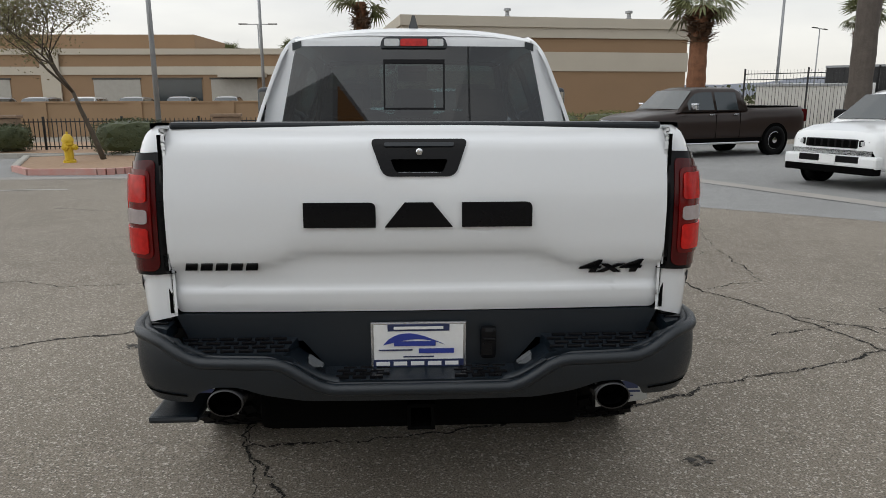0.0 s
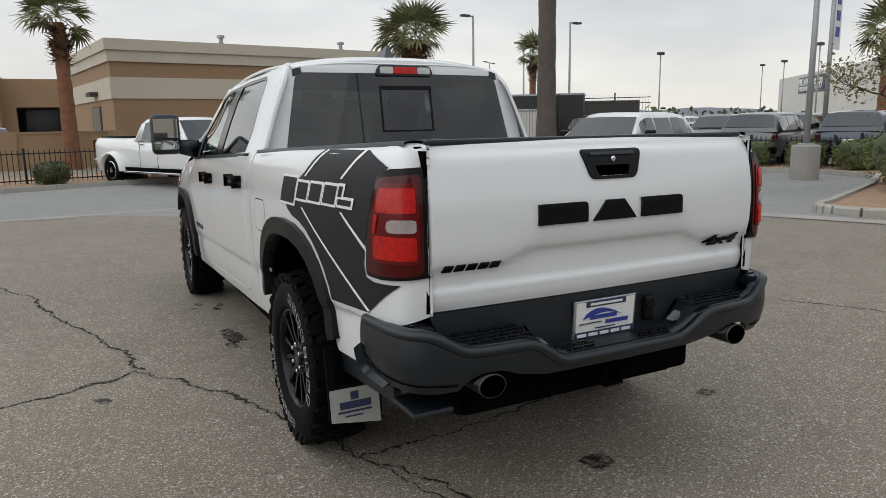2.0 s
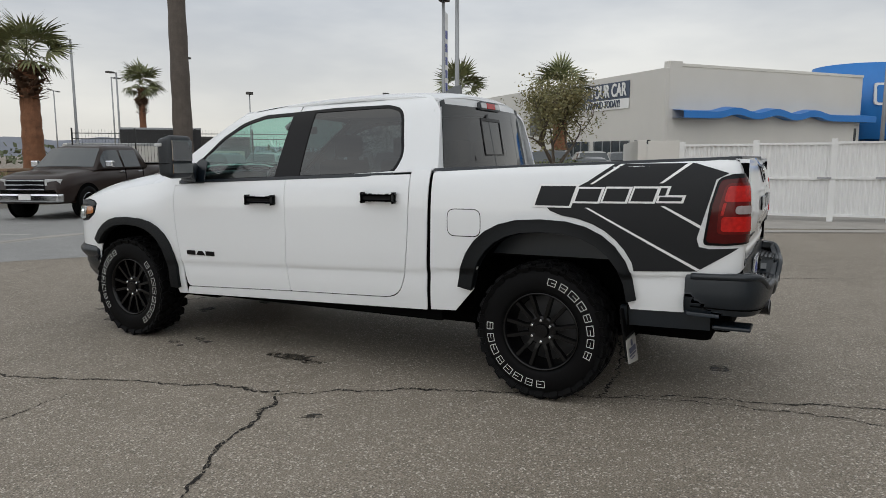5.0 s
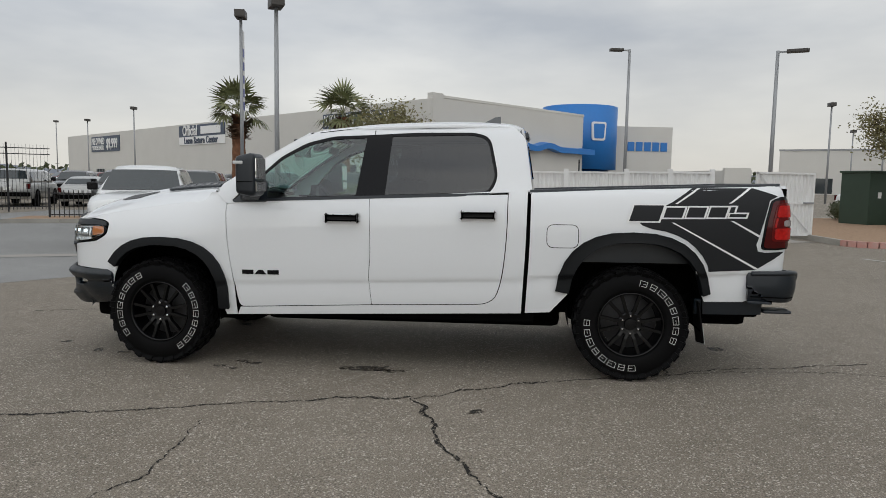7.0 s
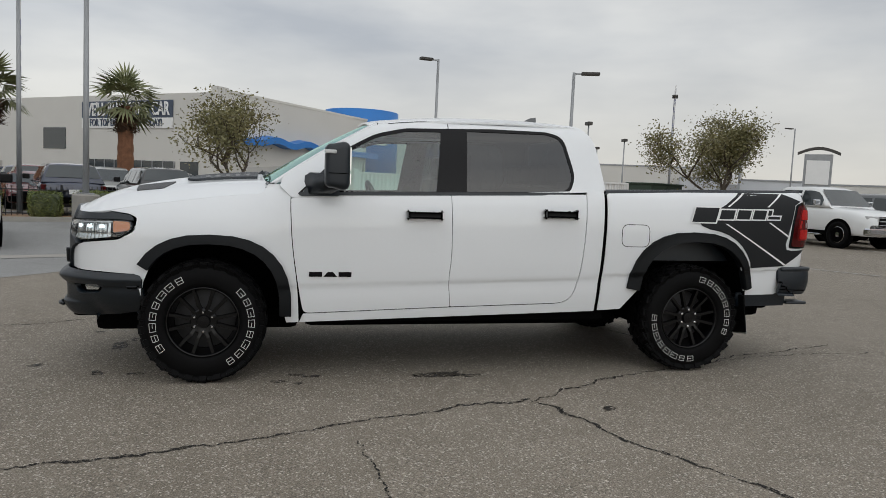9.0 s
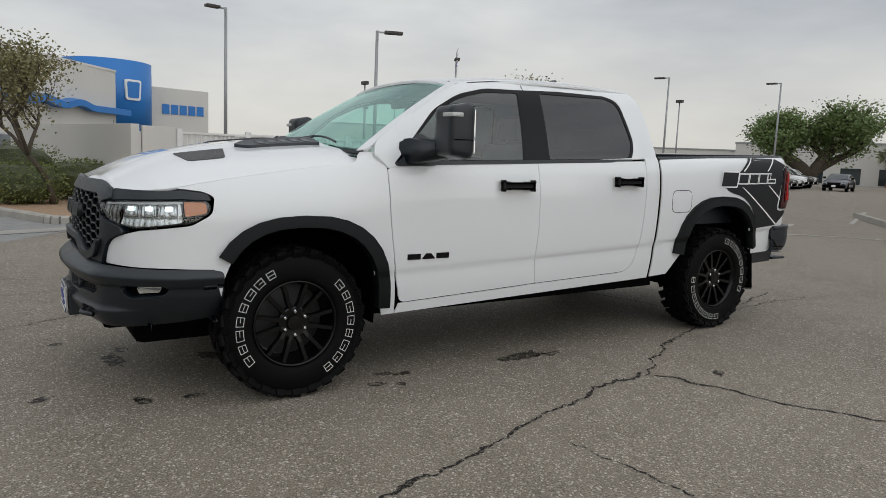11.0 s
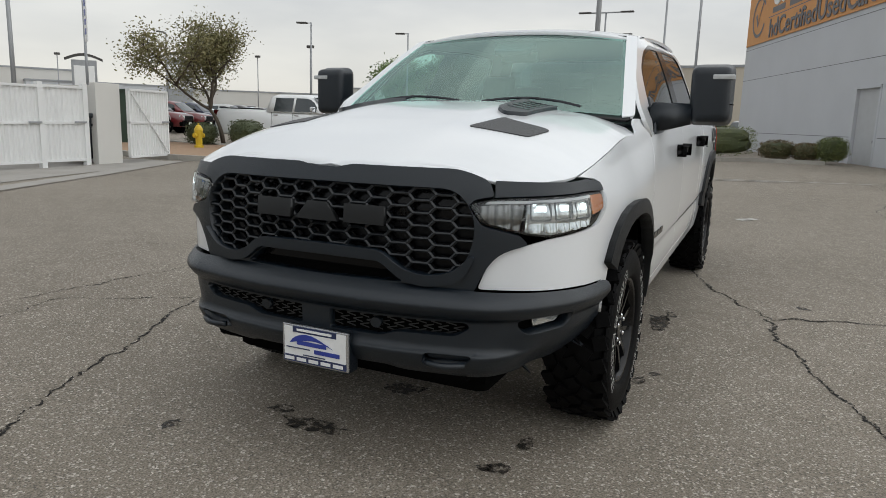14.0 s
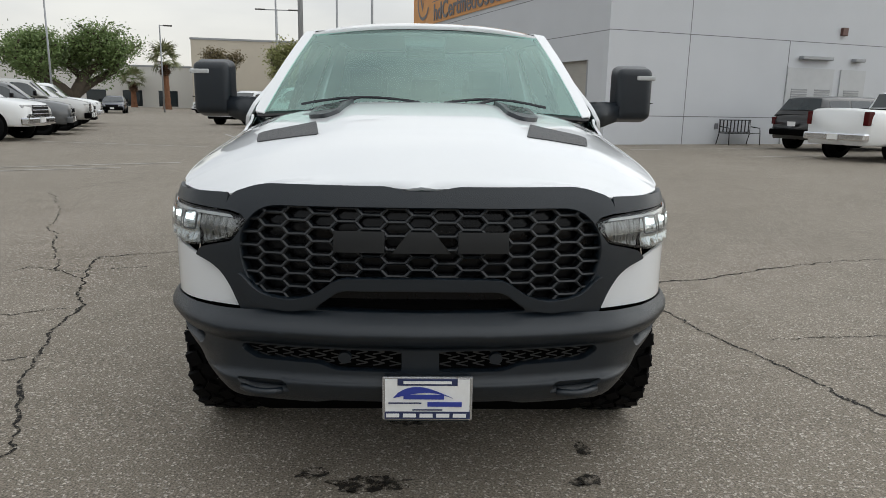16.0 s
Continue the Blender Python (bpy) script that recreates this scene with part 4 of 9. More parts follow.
for sx in (1, -1):
    sgn = -sx
    o = (sx, 0.8, 0)
    uq = lambda q: UC - q
    shape = [(uq(1.236), 1.045, 0.03), (uq(1.228), 1.098, 0.03), (uq(1.11), 1.100, 0), (uq(0.80), 1.092, 0), (uq(0.675), 1.084, 0), (uq(0.592), 1.066, 0.01), (uq(0.640), 0.997, 0.015), (uq(0.781), 0.966, 0.02), (uq(0.881), 0.953, 0.0), (uq(1.141), 0.983, 0.03)]
    hl = sheet("headlamp", [rounded(shape)], flank(sgn, 0.0), o, GLOSSB, truck, step=0.03, thick=0.03, label="lit headlamp with clear lens and amber corner")
    sheet("reflector", [rounded([(uq(1.10), 0.988, 0.02), (uq(1.09), 1.082, 0.01), (uq(0.80), 1.074, 0.01), (uq(0.785), 0.972, 0.01), (uq(0.881), 0.962, 0.0)])], bowl(sgn, 0.004), o, REFLECT, hl, step=0.012, thick=0)
    sheet("inner_lens", [rounded([(uq(0.768), 0.976, 0.01), (uq(0.785), 1.074, 0.005), (uq(0.612), 1.060, 0.005), (uq(0.655), 1.002, 0.01)])], bowl(sgn, 0.003), o, mat("smoked_reflector", (0.30, 0.30, 0.29), 0.22, 0.7, vary=0.5, grain=30.0), hl, step=0.014, thick=0)
    sheet("light_strip", [rounded([(uq(1.10), 1.083, 0.004), (uq(1.10), 1.093, 0.004), (uq(0.66), 1.078, 0.004), (uq(0.645), 1.068, 0.004)])], flank(sgn, 0.008), o, CLEARL, hl, step=0.03, thick=0.004)
    sheet("amber_lens", [rounded([(uq(1.218), 1.035, 0.02), (uq(1.212), 1.090, 0.02), (uq(1.105), 1.092, 0.01), (uq(1.112), 1.018, 0.01)])], flank(sgn, 0.006), o, AMBER, hl, step=0.02, thick=0.004)
    for k in range(3):
        c = uq(1.035 - 0.095 * k)
        sheet("cell_rim", [rounded([(c - 0.040, 1.012, 0.014), (c + 0.040, 1.012, 0.014), (c + 0.040, 1.078, 0.014), (c - 0.040, 1.078, 0.014)]), rounded([(c - 0.036, 1.017, 0.012), (c + 0.036, 1.017, 0.012), (c + 0.036, 1.074, 0.012), (c - 0.036, 1.074, 0.012)])[::-1]], flank(sgn, 0.013), o, mat("lamp_cell_grey", (0.10, 0.105, 0.11), 0.3, 0.4), hl, step=0.02, thick=0.01)
        sheet("lit_cell", [rounded([(c - 0.018, 1.046, 0.004), (c + 0.018, 1.046, 0.004), (c + 0.018, 1.066, 0.004), (c - 0.018, 1.066, 0.004)])], flank(sgn, 0.0145), o, LAMP_ON, hl, step=0.02, thick=0)
    cv = sheet("cover_lens", [rounded(shape)], flank(sgn, 0.017), o, LENS, hl, step=0.03, thick=0)
    cv.visible_shadow = False
    brow = [(uq(1.238), 1.100, 0.01), (uq(1.222), 1.134, 0.02), (uq(1.10), 1.150, 0), (uq(0.99), 1.144, 0), (uq(0.80), 1.147, 0), (uq(0.682), 1.149, 0.005), (uq(0.682), 1.092, 0.0), (uq(0.80), 1.098, 0), (uq(1.10), 1.107, 0)]
    sheet("lamp_brow", [rounded(brow)], flank(sgn, 0.008), (sx, 0.8, 0.5), TRIM, truck, step=0.03, thick=0.03)

# front bumper
B_L = table([0.40, 0.45, 0.50, 0.525, 0.55, 0.645, 0.66, 0.695, 0.712, 0.73, 0.75, 0.77, 0.79], [-0.03, 0.030, 0.060, 0.064, 0.044, 0.044, 0.058, 0.086, 0.086, 0.072, 0.045, 0.018, 0.0])
QE = UC - 4.075


C_L = table([0.40, 0.46, 0.52, 0.56, 0.60, 0.645, 0.66, 0.695, 0.712, 0.73, 0.75, 0.77], [-0.17, -0.11, -0.055, -0.030, -0.012, -0.004, 0.010, 0.030, 0.030, 0.020, 0.006, -0.008])


def bumper_f(lift=0.0):
    """The bumper's face: proud in the middle, turned in and under at the corners."""
    def fn(q, z):
        w = hill(abs(q), 0.62, 0.95)
        x, y, zz = body(UC - abs(q), z, lift + B_L(z) * (1 - w) + C_L(z) * w)
        return (-x if q >= 0 else x, y, zz)
    return fn


bo = both([(0.0, 0.768, 0), (0.35, 0.768, 0.02), (0.65, 0.760, 0.05), (QE - 0.05, 0.745, 0.02), (QE, 0.735, 0.02), (QE + 0.005, 0.485, 0.04), (1.10, 0.455, 0.04), (0.88, 0.436, 0.04), (0.71, 0.430, 0.03), (0.36, 0.432, 0.03), (0.30, 0.452, 0.02), (0.0, 0.452, 0)])
lg = [(0.062, 0.566, 0.01), (0.28, 0.566, 0.02), (0.34, 0.588, 0.02), (0.56, 0.592, 0.02), (0.612, 0.624, 0.015), (0.60, 0.645, 0.01), (0.062, 0.641, 0.01)]
lgl = [(-a, b, r) for a, b, r in lg]
fog = [(0.81, 0.592, 0.03), (0.99, 0.606, 0.03), (1.03, 0.648, 0.02), (1.0, 0.668, 0.02), (0.79, 0.662, 0.03), (0.77, 0.640, 0.02)]
fogl = [(-a, b, r) for a, b, r in fog]
hook = [(0.44, 0.478, 0.015), (0.60, 0.486, 0.02), (0.625, 0.528, 0.02), (0.45, 0.528, 0.02)]
hookl = [(-a, b, r) for a, b, r in hook]
fb = sheet("front_bumper", [rounded(bo)] + [rounded(h) for h in (lg, lgl, fog, fogl, hook, hookl)], bumper_f(), (0, 1, 0.1), TRIM, truck, step=(0.035, 0.014), thick=0.045, label="matte black steel-look front bumper")
for sx in (1, -1):
    o = (0.5 * sx, 1, 0)
    sheet("lower_grille", [[(0.055 * sx, 0.555), (0.63 * sx, 0.585), (0.63 * sx, 0.65), (0.055 * sx, 0.65)]], bumper_f(-0.04), o, DARK, fb, thick=0)
    mb = bmesh.new()
    for r in range(3):
        for c in range(9):
            qa, za = (0.085 + c * 0.057 + 0.028 * (r % 2)) * sx, 0.582 + r * 0.020 + 0.0012 * c
            for d in (-0.5, 0.5):
                p = [bumper_f(-0.03)(qa - 0.02 * sx, za), bumper_f(-0.03)(qa + 0.02 * sx, za + 0.018 * d), bumper_f(-0.03)(qa + 0.02 * sx, za + 0.018 * d + 0.005), bumper_f(-0.03)(qa - 0.02 * sx, za + 0.005)]
                mb.faces.new([mb.verts.new(Vector(k)) for k in p])
    part("lower_mesh", mb, mat("lower_mesh_plastic", (0.02, 0.02, 0.021), 0.45), fb)
    sheet("radar_button", [[(0.255 * sx + 0.022 * math.cos(a), 0.608 + 0.02 * math.sin(a)) for a in np.linspace(0, 2 * math.pi, 13)[:-1]]], bumper_f(-0.01), o, TRIM, fb, thick=0.02)
    fp = sheet("fog_pocket", [[(0.76 * sx, 0.58), (1.03 * sx, 0.59), (1.04 * sx, 0.68), (0.76 * sx, 0.675)]], bumper_f(-0.05), (sx, 1, 0), DARK, fb, thick=0)
    sheet("fog_lamp", [rounded([(0.85 * sx, 0.618, 0.008), (0.965 * sx, 0.626, 0.008), (0.985 * sx, 0.656, 0.008), (0.84 * sx, 0.650, 0.008)])], bumper_f(-0.032), (sx, 1, 0), REFLECT, fp, thick=0.01, label="fog lamp with faceted clear lens")
    sheet("hook_well", [[(0.42 * sx, 0.465), (0.64 * sx, 0.475), (0.64 * sx, 0.54), (0.42 * sx, 0.54)]], bumper_f(-0.045), o, DARK, fb, thick=0)
    hk = bmesh.new()
    tube(hk, [Vector(bumper_f(0.01)((0.46 + 0.14 * k / 6) * sx, 0.492)) + Vector((0, 0.025 * math.sin(math.pi * k / 6), 0)) for k in range(7)], 0.013, 8)
    part("tow_hook", hk, TRIM, fb, smooth=True)
sheet("bumper_backing", [both([(0.0, 0.80), (1.27, 0.79), (1.27, 0.70), (0.0, 0.70)])], nose(-0.03), (0, 1, 0), DARK, fb, step=0.08, thick=0)
# skid plate below
skid = bmesh.new()
box(skid, -0.60, 0.60, 4.05, 4.60, 0.40, 0.47, 0.03)
part("skid_plate", skid, DARK, truck)


# plates with their dealer frames: words of a firm's name become bars
def plate(parent, m, w=0.310, h=0.160):
    fr = bmesh.new()
    box(fr, -w / 2, w / 2, -0.006, 0.006, -h / 2, h / 2, 0.004, m)
    pf = part("plate_frame", fr, mat("plate_frame_chrome", (0.55, 0.56, 0.58), 0.25, 0.8), parent, "dealer plate in a bright frame with navy strips")
    for nm, mt, x0, x1, z0, z1, d in (("plate_face", PLATEW, -w / 2 + 0.010, w / 2 - 0.010, -h / 2 + 0.008, h / 2 - 0.008, 0.008), ("strip", PLATEN, -0.10, 0.10, h / 2 - 0.029, h / 2 - 0.006, 0.0095), ("strip", PLATEN, -w / 2 + 0.008, w / 2 - 0.008, -h / 2 + 0.006, -h / 2 + 0.032, 0.0095)):
        b = bmesh.new()
        box(b, x0, x1, -d, -d + 0.004, z0, z1, 0, m)
        part(nm, b, mt, pf)
    for mt, rows in ((PLATEW, [(-0.08, 0.08, h / 2 - 0.022, h / 2 - 0.013)] + [(-0.138 + k * 0.056, -0.094 + k * 0.056, -h / 2 + 0.012, -h / 2 + 0.025) for k in range(5)]), (PLATEB, [(-0.08, 0.055, 0.0, 0.016), (0.0, 0.115, -0.026, -0.010)]), (PLATEN, [(-0.13, -0.02, -0.016, -0.012), (-0.05, 0.05, -0.040, -0.036)])):
        for x0, x1, z0, z1 in rows:
            b = bmesh.new()
            box(b, x0, x1, -0.0115, -0.009, z0, z1, 0, m)
            part("word_bar", b, mt, pf)
    # swoosh
    b = bmesh.new()
    top = [(-0.115 + 0.20 * k / 12, 0.004 + 0.040 * math.sin(math.pi * (k / 12) ** 0.75)) for k in range(13)]
    low = [(-0.115 + 0.20 * k / 12, 0.004 + 0.030 * math.sin(math.pi * (k / 12) ** 0.85) * (0.3 + 0.7 * k / 12)) for k in range(13)]
    prism(b, top + low[::-1][1:-1], -0.0115, -0.0095, lambda a, c, d: m @ Vector((a, d, c)))
    part("swoosh", b, PLATEB, pf)


plate(fb, pose(-0.025, 4.735, 0.49, 0, 0, 180), 0.302, 0.154)
boxpart("plate_bracket", TRIM, fb, -0.17, 0.12, 4.66, 4.728, 0.40, 0.56, 0.01)


# ---- tail ----
T_Y = table([0.84, 0.875, 0.90, 0.935, 0.95, 0.99, 1.04, 1.08, 1.15, 1.25, 1.36, 1.40, 1.42, 1.45, 1.47], [-1.080, -1.096, -1.103, -1.106, -1.101, -1.100, -1.107, -1.130, -1.142, -1.138, -1.118, -1.104, -1.085, -1.065, -1.03])


def gate(lift=0.0):
    def fn(x, z):
        zz = z + 0.045 * hill(abs(x), 0.34, 0.52) * hill(z, 0.93, 1.0) * hill(-z, -1.16, -1.07)
        return (x, T_Y(zz) - lift + 0.018 * (x / 0.78) ** 2, z)
    return fn


tg_out = [(-0.774, 0.862, 0.02), (0.774, 0.862, 0.02), (0.778, 1.2, 0.0), (0.774, 1.452, 0.02), (-0.774, 1.452, 0.02), (-0.778, 1.2, 0.0)]
hole = [(-0.105, 1.312, 0.02), (0.105, 1.312, 0.02), (0.142, 1.405, 0.015), (-0.142, 1.405, 0.015)]
tg = sheet("tailgate", [rounded(tg_out), rounded(hole)[::-1]], gate(), (0, -1, 0.1), WHITE, truck, step=(0.05, 0.02), thick=0.02, label="white tailgate with dark badges")
boxpart("tailgate_cap", TRIM, truck, -0.765, 0.765, -1.062, -0.99, 1.440, 1.462, 0.008)
# near-black blocks carry the shade of the gaps beside and behind the tailgate
for s in (-1, 1):
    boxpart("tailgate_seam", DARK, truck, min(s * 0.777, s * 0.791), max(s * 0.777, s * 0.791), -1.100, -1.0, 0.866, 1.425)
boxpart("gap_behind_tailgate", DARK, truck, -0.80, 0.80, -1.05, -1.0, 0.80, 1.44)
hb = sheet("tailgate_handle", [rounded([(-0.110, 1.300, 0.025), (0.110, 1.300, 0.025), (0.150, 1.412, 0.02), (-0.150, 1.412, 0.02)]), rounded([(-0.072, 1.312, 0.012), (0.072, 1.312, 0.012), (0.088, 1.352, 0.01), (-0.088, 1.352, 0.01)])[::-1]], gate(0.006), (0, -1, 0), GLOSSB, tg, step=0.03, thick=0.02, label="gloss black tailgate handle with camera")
# near-black sheet stands in for the shade inside the handle recess
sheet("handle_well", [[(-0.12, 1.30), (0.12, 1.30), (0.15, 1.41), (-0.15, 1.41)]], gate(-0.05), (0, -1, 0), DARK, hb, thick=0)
sheet("pull_bar", [rounded([(-0.105, 1.391, 0.004), (0.105, 1.391, 0.004), (0.107, 1.402, 0.004), (-0.107, 1.402, 0.004)])], gate(0.014), (0, -1, 0.3), TRIM, hb, thick=0.01)
cb = bmesh.new()
lathe(cb, [(0.011, 0), (0.011, 0.01), (0.006, 0.012)], 14, pose(0, -1.118, 1.374, 90, 0, 0))
part("camera_lens", cb, CHROME, hb, smooth=True)
# three plain dark blocks for the maker's letters, the model's name as bars, and the drive mark
for a, b, cut, notch in ((-0.355, -0.135, 0.0, 0), (-0.108, 0.102, 0.062, 1), (0.130, 0.348, 0.0, 0)):
    sheet("badge_block", [rounded([(a, 1.145, 0), (b, 1.145, 0), (b - cut, 1.222, 0.0 if cut else 0.02), (a + cut, 1.222, 0)])], gate(0.010), (0, -1, 0), GLOSSB, tg, step=0.05, thick=0.010, label="plain dark badge block")
for k in range(5):
    a = -0.735 + k * 0.047
    sheet("name_bar", [[(a, 1.005), (a + 0.038, 1.005), (a + 0.044, 1.028), (a + 0.008, 1.028)]], gate(0.006), (0, -1, 0), GLOSSB, tg, thick=0.006)
gf = gate(0.002)
bm = text_bm("4x4", 0.062, 0.008, lambda a, b, c: tuple(Vector(gf(0.615 + a * 2.15 + 0.35 * b, 1.005 + b)) + Vector((0, -c, 0))), 0.002)
part("drive_mark", bm, GLOSSB, tg, "raised black 4x4 lettering")

REVERSE = mat("reverse_lens_glass", (0.42, 0.36, 0.36), 0.15, coat=0.8, vary=0.4, grain=40.0)
# tail lamps wrap the corners
for side in (1, -1):
    s = -side
    o = (s, -0.6, 0)
    shape = [(-1.215, 1.375, 0.02), (-1.215, 1.0, 0.03), (-1.0, 0.985, 0.0), (-0.895, 0.985, 0.03), (-0.925, 1.2, 0.0), (-0.965, 1.345, 0.03), (-1.04, 1.368, 0.0)]
    tl = sheet("tail_lamp", [rounded(shape)], flank(side, 0.012), o, GLOSSB, truck, step=0.025, thick=0.02, label="red tail lamp in a black housing")
    red = [(-1.155, 1.352, 0.02), (-1.155, 1.008, 0.03), (-1.0, 0.998, 0), (-0.910, 1.0, 0.03), (-0.938, 1.2, 0.0), (-0.978, 1.338, 0.03)]
    sheet("outer_lens", [rounded(red)], flank(side, 0.016), o, REDL, tl, step=0.025, thick=0.004)
    bez = [(-1.14, 1.322, 0.02), (-1.14, 1.048, 0.02), (-0.962, 1.048, 0.03), (-0.972, 1.2, 0), (-1.004, 1.322, 0.04)]
    sheet("lens_bezel", [rounded(bez)], flank(side, 0.021), o, mat("smoked_bezel", (0.16, 0.003, 0.003), 0.2, coat=0.25, spec=0.25, vary=0.5, grain=30.0), tl, step=0.025, thick=0.004)
    for z0, z1, w0, w1, mt, nm in ((1.222, 1.306, -0.992, -1.012, REDB, "stop_lens"), (1.062, 1.142, -0.982, -0.985, REDB, "turn_lens"), (1.156, 1.200, -1.045, -1.048, REVERSE, "reverse_lens")):
        sheet(nm, [rounded([(-1.13, z0, 0.012), (w0, z0, 0.02), (w1, z1, 0.02), (-1.13, z1, 0.012)])], flank(side, 0.026), o, mt, tl, step=0.02, thick=0.005)
    sheet("side_lens", [rounded([(-0.992, 1.148, 0.005), (-0.978, 1.148, 0.005), (-0.992, 1.215, 0.005), (-1.006, 1.215, 0.005)])], flank(side, 0.026), o, REDB, tl, step=0.02, thick=0.005)

# rear bumper: a wrapped shell with lowered steps
RB = catmull([(0.0, -1.232, 0), (0.3, -1.230, 0), (0.6, -1.222, 0), (0.78, -1.195, 0), (0.875, -1.14, 0), (0.915, -1.05, 0), (0.925, -0.95, 0), (0.928, -0.82, 0), (0.928, -0.6, 0)], 12)
RX, RY = np.array([p.x for p in RB]), np.array([p.y for p in RB])
RQ = np.concatenate([[0], np.cumsum(np.hypot(np.diff(RX), np.diff(RY)))])
R_L = table([0.48, 0.55, 0.60, 0.64, 0.70, 0.76, 0.80, 0.85], [-0.10, -0.055, -0.028, -0.008, 0.004, 0.004, 0.0, -0.006])


def rtop(a):
    """Height of the bumper's upper edge at station a."""
    return float(np.interp(a, [0, 0.30, 0.43, 0.70, 0.82, 1.0, 1.25, 1.40], [0.666, 0.666, 0.757, 0.760, 0.830, 0.834, 0.830, 0.83]))



def rbump(lift=0.0):
    def fn(q, z):
        a = abs(q)
        x, y = float(np.interp(a, RQ, RX)), float(np.interp(a, RQ, RY))
        tx, ty = float(np.interp(a + 0.01, RQ, RX)) - float(np.interp(a - 0.01, RQ, RX)), float(np.interp(a + 0.01, RQ, RY)) - float(np.interp(a - 0.01, RQ, RY))
        n = math.hypot(tx, ty) or 1.0
        k = lift + R_L(z) - 0.022 * min(max((z - rtop(a) + 0.03) / 0.03, 0.0), 1.0) ** 2
        x, y = x - ty / n * -k, y + tx / n * -k
        return (math.copysign(x, q) if q else 0.0, y, z)
    return fn


RE = float(RQ[-1]) - 0.24
half = [(0.0, 0.666, 0), (0.285, 0.666, 0.05), (0.43, 0.757, 0.06), (0.70, 0.760, 0.06), (0.815, 0.830, 0.05), (1.0, 0.834, 0), (RE - 0.15, 0.830, 0), (RE + 0.03, 0.825, 0.03), (RE + 0.03, 0.610, 0.03), (RE - 0.15, 0.602, 0.0), (0.98, 0.598, 0.0), (0.80, 0.595, 0.02), (0.72, 0.600, 0.01), (0.70, 0.635, 0.03), (0.64, 0.662, 0.03), (0.56, 0.662, 0.03), (0.51, 0.640, 0.02), (0.47, 0.628, 0.02), (0.36, 0.605, 0.03), (0.0, 0.602, 0)]
rb = sheet("rear_bumper", [rounded(both(half))], rbump(), (0, -1, 0.1), TRIM, truck, step=0.035, thick=0.03, label="matte black rear bumper with lowered steps")
# rolled lip along the upper edge
lipb = bmesh.new()
edge = [(-RE + 2 * RE * k / 120) for k in range(121)]
edge_top = [sum(rtop(abs(q) + d) for d in (-0.03, -0.015, 0.0, 0.015, 0.03)) / 5 for q in edge]
tube(lipb, [rbump(-0.004)(q, z - 0.020) for q, z in zip(edge, edge_top)], 0.019, 10)
part("bumper_lip", lipb, TRIM, rb, smooth=True)
for sx in (1, -1):
    sheet("bumper_groove", [[(0.73 * sx, 0.622), (RE * sx, 0.640), (RE * sx, 0.648), (0.73 * sx, 0.630)]], rbump(0.002), (sx, -1, 0), DARK, rb, thick=0)
    # step pad with raised treads
    pad = bmesh.new()
    prism(pad, [(0.425, -1.185), (0.715, -1.180), (0.77, -1.08), (0.395, -1.08)], 0.0, 1.0, lambda a, b, h: (a * sx, b, 0.722 + 0.030 * h + 0.20 * (b + 1.213) * h))
    sp = part("step_pad", pad, TRIM, rb)
    for r in range(4):
        for c in range(6):
            xa = 0.41 + c * 0.056 + 0.02 * (r % 2)
            ya = -1.18 + r * 0.024
            tr_ = bmesh.new()
            box(tr_, min(xa * sx, (xa + 0.045) * sx), max(xa * sx, (xa + 0.045) * sx), ya, ya + 0.012, 0.752 + 0.2 * (ya + 1.213), 0.760 + 0.2 * (ya + 1.213), 0.002)
            part("step_tread", tr_, GLOSSB, sp)
    cp = bmesh.new()
    prism(cp, [(0.79, -1.15), (0.84, -1.12), (0.875, -1.03), (0.88, -0.92), (0.82, -0.95), (0.79, -1.05)], 0, 1, lambda a, b, h: (a * sx, b, 0.788 + 0.04 * h))
    cpp = part("corner_step", cp, TRIM, rb)
    for r in range(4):
        ct = bmesh.new()
        box(ct, min(0.805 * sx, 0.855 * sx), max(0.805 * sx, 0.855 * sx), -1.10 + 0.04 * r, -1.085 + 0.04 * r, 0.826, 0.834, 0.002)
        part("step_tread", ct, GLOSSB, cpp)
    # slope between the steps, with a small clear lamp
    sp2 = bmesh.new()
    prism(sp2, [(0.285, 0.655), (0.405, 0.748), (0.43, 0.748), (0.43, 0.64)], -1.19, -1.08, lambda a, b, h: (a * sx, h, b))
    part("step_riser", sp2, TRIM, rb)
    bmp = bmesh.new()
    prism(bmp, [(0.318, 0.690), (0.362, 0.724), (0.362, 0.690)], -1.15, -1.115, lambda a, b, h: ((a - 0.006) * sx, h, b + 0.006))
    part("step_lamp", bmp, mat("smoked_clear_lens", (0.16, 0.17, 0.18), 0.15, coat=0.6), rb)
ctr = bmesh.new()
prism(ctr, [(-0.30, -1.19), (0.30, -1.19), (0.31, -1.08), (-0.31, -1.08)], 0, 1, lambda a, b, h: (a, b, 0.62 + 0.045 * h + 0.10 * (b + 1.19) * h))
cs = part("centre_step", ctr, TRIM, rb)
for r in range(4):
    for c in list(range(0, 3)) + list(range(7, 10)):
        xa = -0.27 + c * 0.054 + 0.02 * (r % 2)
        ct2 = bmesh.new()
        box(ct2, xa, xa + 0.042, -1.18 + r * 0.024, -1.168 + r * 0.024, 0.662, 0.676, 0.002)
        part("step_tread", ct2, GLOSSB, cs)
bp = bmesh.new()
prism(bp, [(-0.78, 0.858), (0.78, 0.858), (0.74, 0.77), (0.38, 0.765), (0.29, 0.655), (-0.29, 0.655), (-0.38, 0.765), (-0.74, 0.77)], -1.09, -1.04, lambda a, b, h: (a, h, b))
